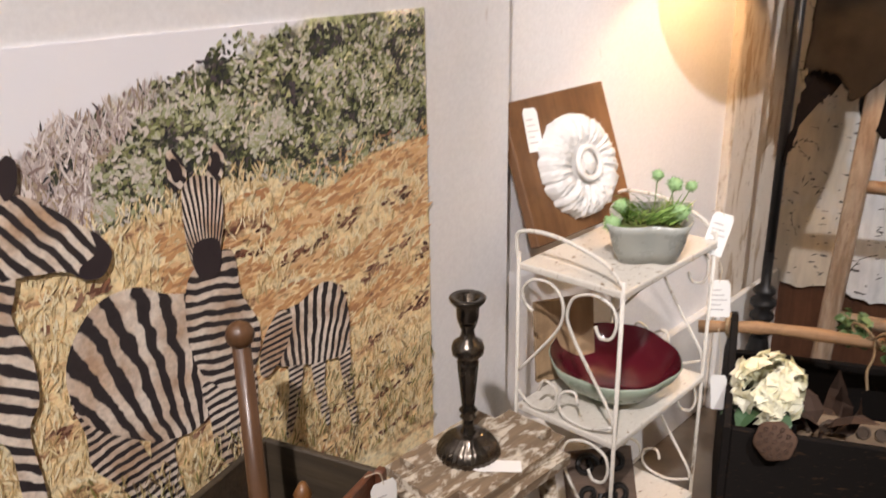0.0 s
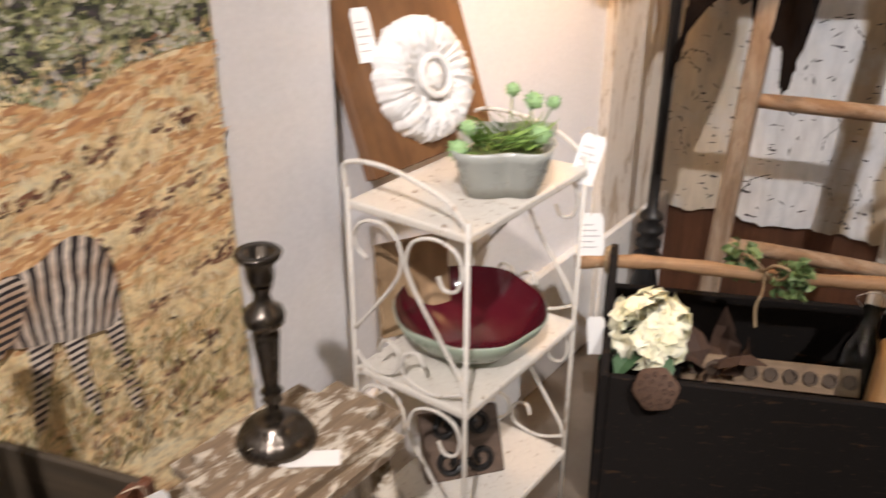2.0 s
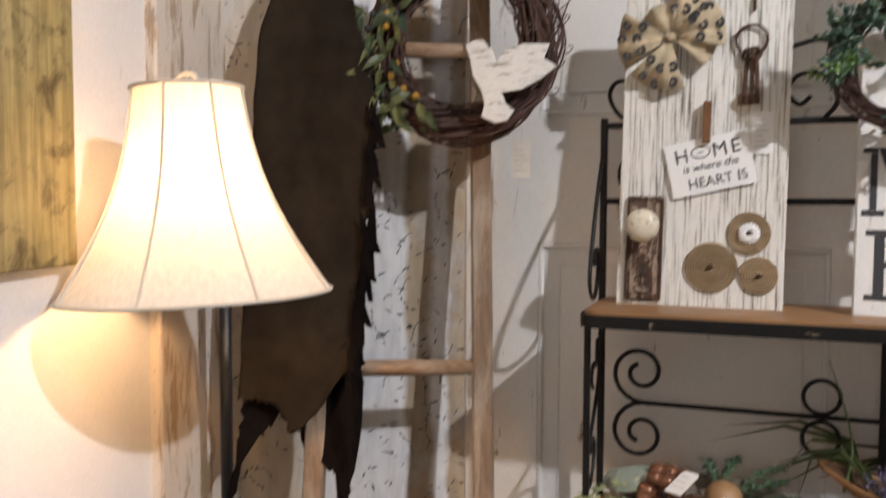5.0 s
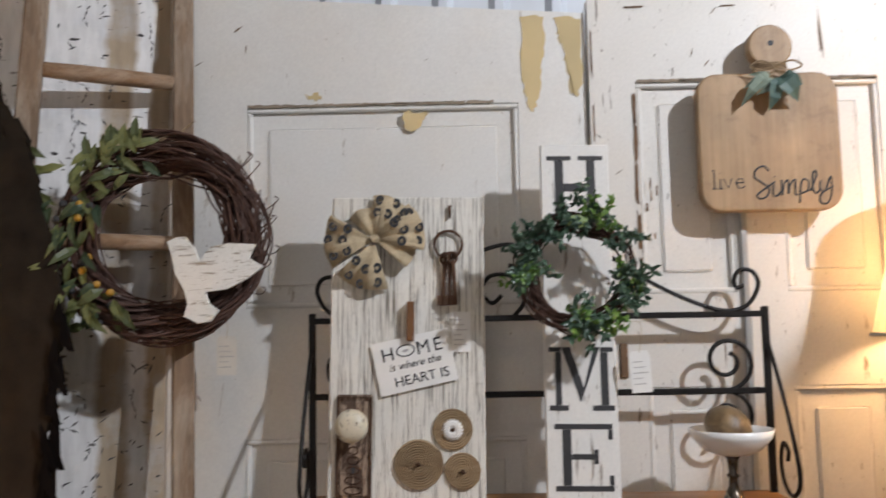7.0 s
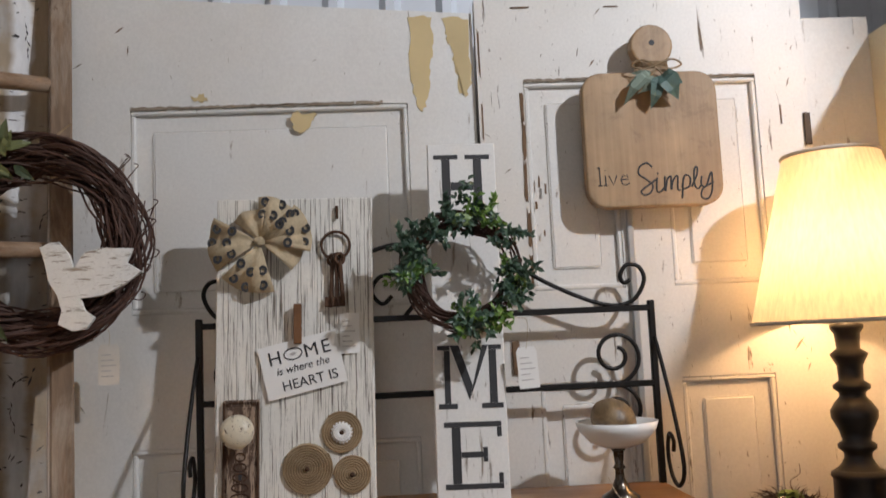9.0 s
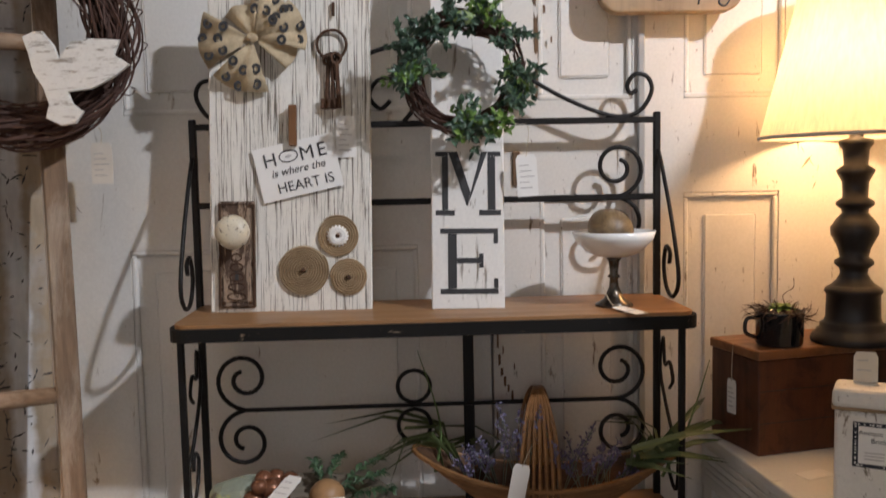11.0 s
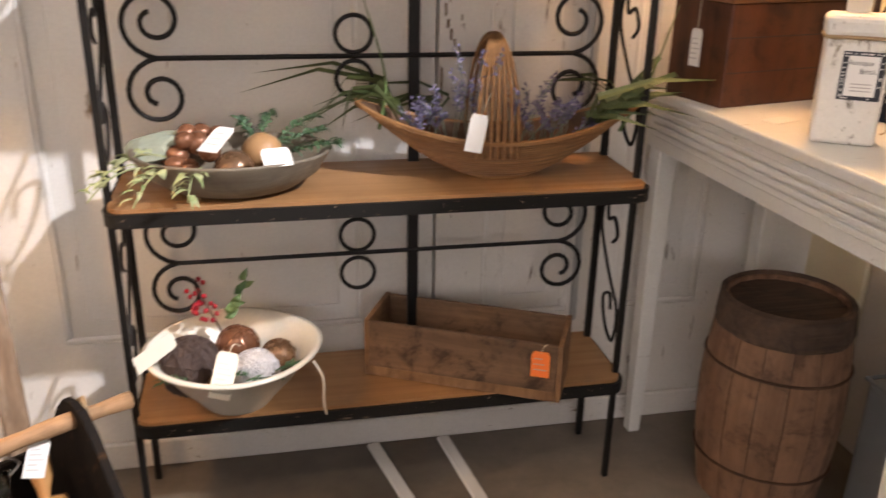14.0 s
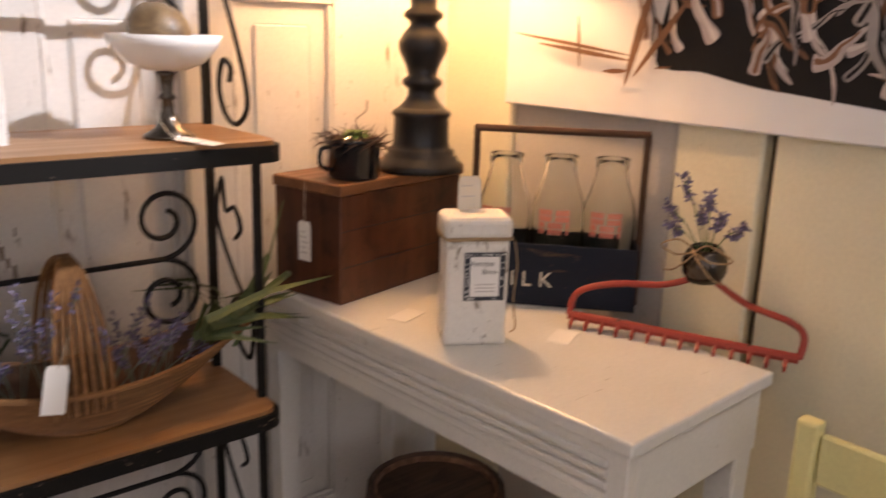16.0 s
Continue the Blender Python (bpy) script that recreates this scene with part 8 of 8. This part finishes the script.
BOX_AT = pose(1.063, 2.05, 0.768, 0, 0, 13)


def wooden_box():
    th = thing("wooden_box", BOX_AT, "dark reddish-brown wooden box on the white table", "box")
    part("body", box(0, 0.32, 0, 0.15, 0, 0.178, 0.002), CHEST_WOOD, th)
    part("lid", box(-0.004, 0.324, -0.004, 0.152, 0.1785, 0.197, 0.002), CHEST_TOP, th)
    for z in (0.06, 0.12):
        part("board_joint", box(0.002, 0.318, -0.0008, -0.0001, z, z + 0.0015), INK, th)


wooden_box()
price_tag(BOX_AT @ pose(-0.006, 0.075, 0.125, 0, 0, -90), 0.028, 0.062, [(0, 0, 0), (0.001, 0, 0.04), (0, 0.003, 0.072)])
BLACK_ENAMEL = plain("black_enamel", (0.012, 0.012, 0.014), 0.15, 0, 0.3, 30, 0.05)


def mug():
    th = thing("enamel_mug", pose(1.122, 2.1, 0.9655), "black enamel mug planted with a small succulent", "mug")
    part("cup", lathe([(0, 0), (0.038, 0), (0.042, 0.004), (0.043, 0.06), (0.045, 0.064), (0.041, 0.064), (0.039, 0.05), (0, 0.05)], 36), BLACK_ENAMEL, th, "", None, True)
    part("handle", tube(smooth_path([(-0.042, 0, 0.052), (-0.062, 0, 0.05), (-0.064, 0, 0.025), (-0.042, 0, 0.014)], 5), 0.0038, 8), BLACK_ENAMEL, th, "", None, True)
    rg = random.Random(80)
    bm = bmesh.new()
    for i in range(130):
        a, r = rg.uniform(0, 6.28), 0.045 * math.sqrt(rg.random())
        leaf(bm, Vector((r * math.cos(a), r * math.sin(a), 0.058)), rvec(rg) + Vector((math.cos(a), math.sin(a), 0.4)), rvec(rg), 0.03, 0.0025, 0.4)
    part("dry_moss", bm, BROWN_LEAF, th, "reddish dry moss")
    bm = bmesh.new()
    for ring, n, ln in ((0, 6, 0.02), (1, 8, 0.027), (2, 9, 0.03)):
        for i in range(n):
            a = i * 6.283 / n + ring
            leaf(bm, Vector((0.004, 0.0, 0.064)), Vector((math.cos(a), math.sin(a), 1.1 - 0.45 * ring)), Vector((0, 0, 1)), ln, 0.014, 0.2)
    part("succulent", bm, GREEN_BRIGHT, th)
    part("wire_twig", tube(smooth_path([(0.02, 0, 0.06), (0.01, 0.01, 0.09), (0.03, 0.01, 0.105), (0.026, 0, 0.125)], 4), 0.0008, 4), VINE, th)


mug()


def table_lamp():
    th = thing("table_lamp", pose(1.265, 2.105, 0.966), "dark turned wooden table lamp with a pleated cream shade, lit", "lamp")
    part("base", lathe([(0, 0), (0.072, 0), (0.074, 0.006), (0.072, 0.013), (0.066, 0.017), (0.063, 0.024), (0.058, 0.027), (0.058, 0.035), (0.051, 0.039), (0.048, 0.048), (0.047, 0.09), (0.051, 0.096), (0.049, 0.102), (0.04, 0.108)], 44), LAMP_BLACK, th, "", None, True)
    part("turned_column", lathe([(0.04, 0.107), (0.03, 0.118), (0.024, 0.13), (0.025, 0.139), (0.034, 0.147), (0.034, 0.154), (0.025, 0.161), (0.029, 0.178), (0.041, 0.202), (0.042, 0.216), (0.033, 0.231), (0.023, 0.243), (0.024, 0.25), (0.033, 0.257), (0.033, 0.264), (0.022, 0.272), (0.023, 0.3), (0.031, 0.315), (0.034, 0.322), (0.021, 0.332), (0.023, 0.36), (0.03, 0.37), (0.03, 0.378), (0.012, 0.382), (0.012, 0.43)], 40), LAMP_BLACK, th, "", None, True)
    sh = part("shade", hollow_shade(0.168, 0.088, 0.385, 0.705, 0.0, 180, lambda a, z: 1 + 0.006 * math.sin(60 * a)), SHADE_CREAM, th, "pleated cream fabric shade", None, True)
    for r, z in ((0.169, 0.385), (0.089, 0.705)):
        part("trim", tube([(r * math.cos(a * math.pi / 24), r * math.sin(a * math.pi / 24), z) for a in range(48)], 0.004, 6, True), SHADE_TRIM, sh)
    part("harp", tube(smooth_path([(0.02, 0, 0.43), (0.055, 0, 0.52), (0.04, 0, 0.64), (0, 0, 0.7), (-0.04, 0, 0.64), (-0.055, 0, 0.52), (-0.02, 0, 0.43)], 4), 0.0018, 5), RIM_METAL, th)


table_lamp()
TIN_WHITE = chipped("tin_white_paint", (0.76, 0.74, 0.69), (0.25, 0.2, 0.14), 0.37, 2, 0.5, 16, 0.3, 0.03, 2.0)
TIN_AT = pose(1.082, 1.815, 0.768, 0, 0, -31.4)
NAVY = plain("navy_paint", (0.02, 0.024, 0.035), 0.6, 0, 0.4, 60)


def tin():
    th = thing("tin_canister", TIN_AT, "tall white painted tin canister with a framed label", "canister")
    part("body", box(0, 0.09, 0, 0.066, 0, 0.155, 0.006, 2), TIN_WHITE, th)
    lid = box(-0.004, 0.094, -0.004, 0.07, 0.1552, 0.188, 0.01, 3)
    part("lid", lid, TIN_WHITE, th)
    part("twine_band", tube([(x, y, 0.157 + 0.001 * math.sin(i)) for i, (x, y) in enumerate(((-0.002, -0.003), (0.045, -0.004), (0.092, -0.003), (0.094, 0.033), (0.092, 0.069), (0.045, 0.07), (-0.002, 0.069), (-0.004, 0.033)))], 0.003, 5, True), TWINE, th)
    lab = part("label", box(0.026, 0.084, -0.0012, -0.0002, 0.068, 0.138), NAVY, th, "dark patterned paper label")
    part("label_field", box(0.034, 0.076, -0.0018, -0.0013, 0.074, 0.132), PAPER, lab)
    rg = random.Random(90)
    for i in range(40):
        e = rg.random()
        x, z = ((rg.choice((0.03, 0.08)), 0.07 + 0.066 * e) if i % 2 else (0.028 + 0.054 * e, rg.choice((0.071, 0.135))))
        part("label_fleck", box(x - 0.0012, x + 0.0012, -0.0018, -0.0013, z - 0.001, z + 0.001), PAPER, lab)
    words("lettering", "Antique", 0.0105, INK, lab, pose(0.051, -0.0021, 0.119, 90, 0, 0), 0.0002)
    words("lettering", "Brick", 0.0105, INK, lab, pose(0.062, -0.0021, 0.107, 90, 0, 0), 0.0002)
    for k in range(3):
        part("small_print", box(0.042, 0.07, -0.0021, -0.0019, 0.081 + 0.005 * k, 0.0825 + 0.005 * k), GREYLINE, lab)
    part("twine_tail", tube(smooth_path([(0.096, 0.0, 0.155), (0.1, -0.006, 0.12), (0.097, -0.004, 0.07), (0.102, -0.004, 0.03), (0.094, -0.006, 0.022)], 4), 0.0012, 5), TWINE, th)


tin()
price_tag(TIN_AT @ pose(0.04, 0.055, 0.232, 0, 0, 10), 0.035, 0.044, None, CREAM_TAG, "small tan paper tag standing behind the canister", 2)
# Flat white rectangles stand in for bright reflections in the glossy tabletop.
for x, y, a in ((1.12, 1.95, 20), (1.25, 1.74, 25)):
    tagged(part("paper_slip", box(-0.03, 0.03, -0.017, 0.017, 0, 0.001), PAPER, None, "", pose(x, y, 0.7685, 0, 0, a)), "small flat white rectangle for a reflection on the table", "paper", "paper slips")

CRATE_DARK = chipped("dark_carrier_paint", (0.012, 0.016, 0.027), (0.1, 0.07, 0.05), 0.36, 0, 0.6, 12, 0, spec=0.2)
d = Vector((1.425 - 1.246, 1.742 - 1.95, 0))
CARRIER_AT = pose(1.252, 1.952, 0.768, 0, 0, math.degrees(math.atan2(d.y, d.x)))
BOTTLE_GLASS = clear("thin_bottle_glass")
BOTTLE_GLASS.node_tree.nodes["Principled BSDF"].inputs["IOR"].default_value = 1.2
MILK_RED = plain("faded_red_print", (0.6, 0.18, 0.14), 0.5, 0, 0.2)
LETTER_CREAM = plain("cream_lettering", (0.7, 0.66, 0.55), 0.7, 0, 0.2, 60)


def milk_carrier():
    th = thing("bottle_carrier", CARRIER_AT, "dark blue metal milk bottle carrier with a tall handle", "carrier")
    L, D, H = 0.27, 0.1, 0.105
    for y in (0, D - 0.004):
        part("side_plate", box(0.004, L - 0.004, y, y + 0.004, 0.002, H, 0.001), CRATE_DARK, th)
    for x in (0, L - 0.004):
        part("end_plate", box(x, x + 0.004, 0.0, D, 0.0, H, 0.001), CRATE_DARK, th)
    part("bottom_plate", box(0.004, L - 0.004, 0.004, D - 0.004, 0, 0.004), CRATE_DARK, th)
    for x in (-0.002, L + 0.002):
        part("handle_post", tube([(x, D / 2, 0.0), (x, D / 2, 0.285)], 0.0055, 8), RUST, th)
    part("handle_bar", tube([(-0.006, D / 2, 0.283), (L + 0.006, D / 2, 0.283)], 0.006, 8), RUST, th)
    words("lettering", "M I L K", 0.036, LETTER_CREAM, th, pose(0.082, -0.0012, 0.034, 90, 0, 0))


milk_carrier()


def milk_bottle(m):
    th = thing("milk_bottle", m, "clear glass milk bottle with faded red print", "bottle", "milk bottles")
    part("glass_body", lathe([(0, 0), (0.04, 0), (0.044, 0.006), (0.044, 0.14), (0.041, 0.165), (0.03, 0.197), (0.0245, 0.22), (0.028, 0.226), (0.028, 0.239), (0.0235, 0.239), (0.0215, 0.22), (0.027, 0.197), (0.038, 0.165), (0.041, 0.14), (0.041, 0.01), (0, 0.007)], 32), BOTTLE_GLASS, th, "", None, True)
    bm = bmesh.new()
    for z in (0.116, 0.1265, 0.137, 0.1475):
        for i in range(9):
            a = -1.9 + (i - 4) * 0.13
            b = a + 0.1
            r = 0.0444
            if (i * 7 + int(z * 1000)) % 5 == 0:
                continue
            bm.faces.new([bm.verts.new((r * math.cos(q), r * math.sin(q), zz)) for q, zz in ((a, z), (b, z), (b, z + 0.009), (a, z + 0.009))])
    ex = bmesh.ops.extrude_face_region(bm, geom=bm.faces[:])
    for v in ex["geom"]:
        if isinstance(v, bmesh.types.BMVert):
            v.co.x, v.co.y = v.co.x * 1.01, v.co.y * 1.01
    part("red_print", bm, MILK_RED, th, "faded red print")
    return th


first = milk_bottle(CARRIER_AT @ pose(0.048, 0.05, 0.0045, 0, 0, 0))
for x in (0.1375, 0.22):
    copy_thing(first, CARRIER_AT @ pose(x, 0.05, 0.0045, 0, 0, 8))

RAKE_RED = chipped("rake_red_paint", (0.3, 0.035, 0.02), (0.1, 0.05, 0.03), 0.38, 0, 0.5, 14, 0)


def rake():
    a, b = Vector((1.298, 1.772, 0.786)), Vector((1.425, 1.466, 0.782))
    th = thing("rake_head", pose(1.36, 1.62, 0.768), "red iron garden rake head leaning on the wall", "rake")
    wpart("bar", tube([a, b], 0.0075, 8), RAKE_RED, th)
    n = 14
    for i in range(n):
        p = a.lerp(b, (i + 0.3) / n)
        q = p + Vector((-0.012, -0.005, -0.0175))
        wpart("tine", tube([p, p.lerp(q, 0.6) + Vector((-0.006, -0.003, 0)), q], 0.004, 6, taper=lambda u: 0.0046 - 0.0026 * u), RAKE_RED, th)
    c = Vector((1.428, 1.625, 0.865))
    wpart("arm", tube(smooth_path([a, a + Vector((0.012, -0.005, 0.035)), Vector((1.345, 1.728, 0.838)), Vector((1.395, 1.67, 0.843)), c], 5), 0.0052, 8), RAKE_RED, th, "", True)
    wpart("arm", tube(smooth_path([b, b + Vector((0.01, 0.002, 0.03)), Vector((1.437, 1.492, 0.826)), Vector((1.432, 1.56, 0.836)), c], 5), 0.0052, 8), RAKE_RED, th, "", True)
    wpart("ferrule", tube([c + Vector((0.0, 0, -0.01)), c + Vector((0.005, 0.0, 0.03))], 0.012, 12), RAKE_RED, th)


rake()


def rake_posy():
    th = thing("posy_jar", pose(1.425, 1.625, 0.882), "small dark jar with lavender sprigs tied by twine to the rake", "jar")
    part("jar", moved(lathe([(0, 0), (0.026, 0), (0.032, 0.012), (0.033, 0.03), (0.026, 0.045), (0.022, 0.05), (0.019, 0.05), (0.022, 0.042), (0, 0.01)], 28), pose(0, 0, -0.024, 0, -8, 0)), PEWTER, th, "", None, True)
    rg = random.Random(95)
    bm, stems = bmesh.new(), []
    for dy, dz in ((0.05, 0.115), (0.075, 0.07), (-0.01, 0.1), (-0.05, 0.06), (0.02, 0.07), (0.06, 0.045), (-0.035, 0.075)):
        top = Vector((rg.uniform(-0.03, 0.01), dy, dz))
        stems.append(tube(smooth_path([(0, 0, 0), tuple(top * 0.55 + Vector((0, 0, 0.012))), tuple(top)], 4), 0.001, 4))
        for k in range(60):
            leaf(bm, top * rg.uniform(0.75, 1.08) + rvec(rg) * 0.005, rvec(rg) + Vector((0, 0, 0.5)), rvec(rg), 0.009, 0.005, 0.1)
    for s in stems:
        part("stem", s, FERN, th)
    part("lavender_bloom", bm, LAVENDER, th, "small purple lavender blooms")
    for s in (-1, 1):
        part("twine_loop", tube(smooth_path([(-0.03, 0, 0.022), (-0.036, s * 0.025, 0.036), (-0.03, s * 0.06, 0.02), (-0.034, s * 0.03, 0.012), (-0.034, 0, 0.02), (-0.034, s * 0.03, -0.01), (-0.03, s * 0.05, -0.016)], 4), 0.0015, 5), TWINE, th)


rake_posy()

# ---- below and beside the table ----
STAVE = wood("barrel_stave", (0.17, 0.085, 0.045), (0.36, 0.2, 0.115), 2, 0.7, 0.7, 0.3, 0.75)
HEAD_WOOD = wood("barrel_head", (0.04, 0.022, 0.014), (0.12, 0.07, 0.042), 0, 0.9, 0.75, 0.3, 0.7)


def barrel():
    th = thing("barrel", pose(1.222, 1.985, 0), "small weathered wooden nail keg under the table", "barrel")
    H, n = 0.42, 16
    R = lambda z: 0.116 + 0.02 * math.sin(math.pi * min(1, max(0, z / H)))
    for i in range(n):
        a0, a1 = 2 * math.pi * i / n + 0.006, 2 * math.pi * (i + 1) / n - 0.006
        bm = bmesh.new()
        rows = []
        for k in range(9):
            z = H * k / 8
            r = R(z)
            rows.append([bm.verts.new((q * math.cos(a), q * math.sin(a), z)) for q, a in ((r - 0.01, a0), (r, a0), (r + 0.0008, (a0 + a1) / 2), (r, a1), (r - 0.01, a1))])
        for p, q in zip(rows, rows[1:]):
            for j in range(5):
                bm.faces.new((p[j], p[(j + 1) % 5], q[(j + 1) % 5], q[j]))
        bm.faces.new(rows[0][::-1])
        bm.faces.new(rows[-1])
        part("stave", bm, STAVE, th)
    for z in (0.09, 0.3):
        part("hoop", tube([((R(z) + 0.002) * math.cos(a * 0.1745), (R(z) + 0.002) * math.sin(a * 0.1745), z + 0.003 * math.sin(a * 0.35)) for a in range(36)], 0.003, 5, True), RUST, th)
    part("top_band", lathe([(R(0.36) + 0.001, 0.365), (R(0.38) + 0.005, 0.37), (0.122, 0.422), (0.114, 0.428), (0.11, 0.42), (0.11, 0.4)], 40, wave=lambda a, z: 1 + (0.012 * math.sin(9 * a) if z < 0.38 else 0.004 * math.sin(17 * a))), HEAD_WOOD, th, "dark ragged bark-like band at the top")
    part("head", lathe([(0, 0.41), (0.11, 0.41), (0.11, 0.398), (0, 0.398)], 36), HEAD_WOOD, th)


barrel()
ZINC = plain("dull_zinc", (0.2, 0.22, 0.24), 0.5, 0.5, 0.3, 20, 0.1)
th = thing("zinc_tub", pose(1.4, 1.73, 0), "dull grey zinc tub standing under the table", "tub")
part("tub", box(-0.065, 0.065, -0.13, 0.14, 0, 0.3, 0.012, 2), ZINC, th)
part("rim", tube([(-0.066, -0.13, 0.3), (0.066, -0.13, 0.3), (0.066, 0.14, 0.3), (-0.066, 0.14, 0.3)], 0.005, 6, True), ZINC, th, "worn rolled rim")
PALE_YELLOW = chipped("pale_yellow_paint", (0.7, 0.64, 0.3), (0.4, 0.3, 0.15), 0.3, 2, 0.5, 8, 0.15)


def chair():
    th = thing("chair", pose(1.3, 1.22, 0), "pale yellow painted wooden chair beside the table", "chair")
    for y in (1.375, 1.06):
        wpart("back_post", box(1.275, 1.3, y - 0.014, y + 0.014, 0, 0.768, 0.005, 2), PALE_YELLOW, th)
    for z0, z1 in ((0.69, 0.755), (0.56, 0.6)):
        wpart("back_rail", box(1.281, 1.294, 1.075, 1.36, z0, z1, 0.003), PALE_YELLOW, th)
    wpart("seat", box(1.278, 1.47, 1.04, 1.39, 0.4, 0.425, 0.005, 2), PALE_YELLOW, th)
    for y in (1.37, 1.06):
        wpart("front_leg", box(1.435, 1.46, y - 0.012, y + 0.012, 0, 0.4, 0.003), PALE_YELLOW, th)


chair()


# ---- lamps overhead, out of sight ----
def track_spot(m):
    th = thing("track_spot", m, "black track spotlight hanging from the ceiling", "lamp", "track spots")
    part("can", lathe([(0.05, 0.02), (0.055, 0.02), (0.055, 0.14), (0.03, 0.16), (0, 0.16), (0, 0.15), (0.05, 0.13)], 24), LAMP_BLACK, th)
    top = m.inverted() @ Vector((m.translation.x, m.translation.y, 4.3))
    part("drop_rod", tube([(0, 0, 0.155), tuple(top)], 0.008, 8), LAMP_BLACK, th)
    return th


track_spot(look(KEY, (0.16, 2.18, 1.33)))
track_spot(look((1.6, -1.4, 3.6), (-0.7, 0.05, 0.78)))
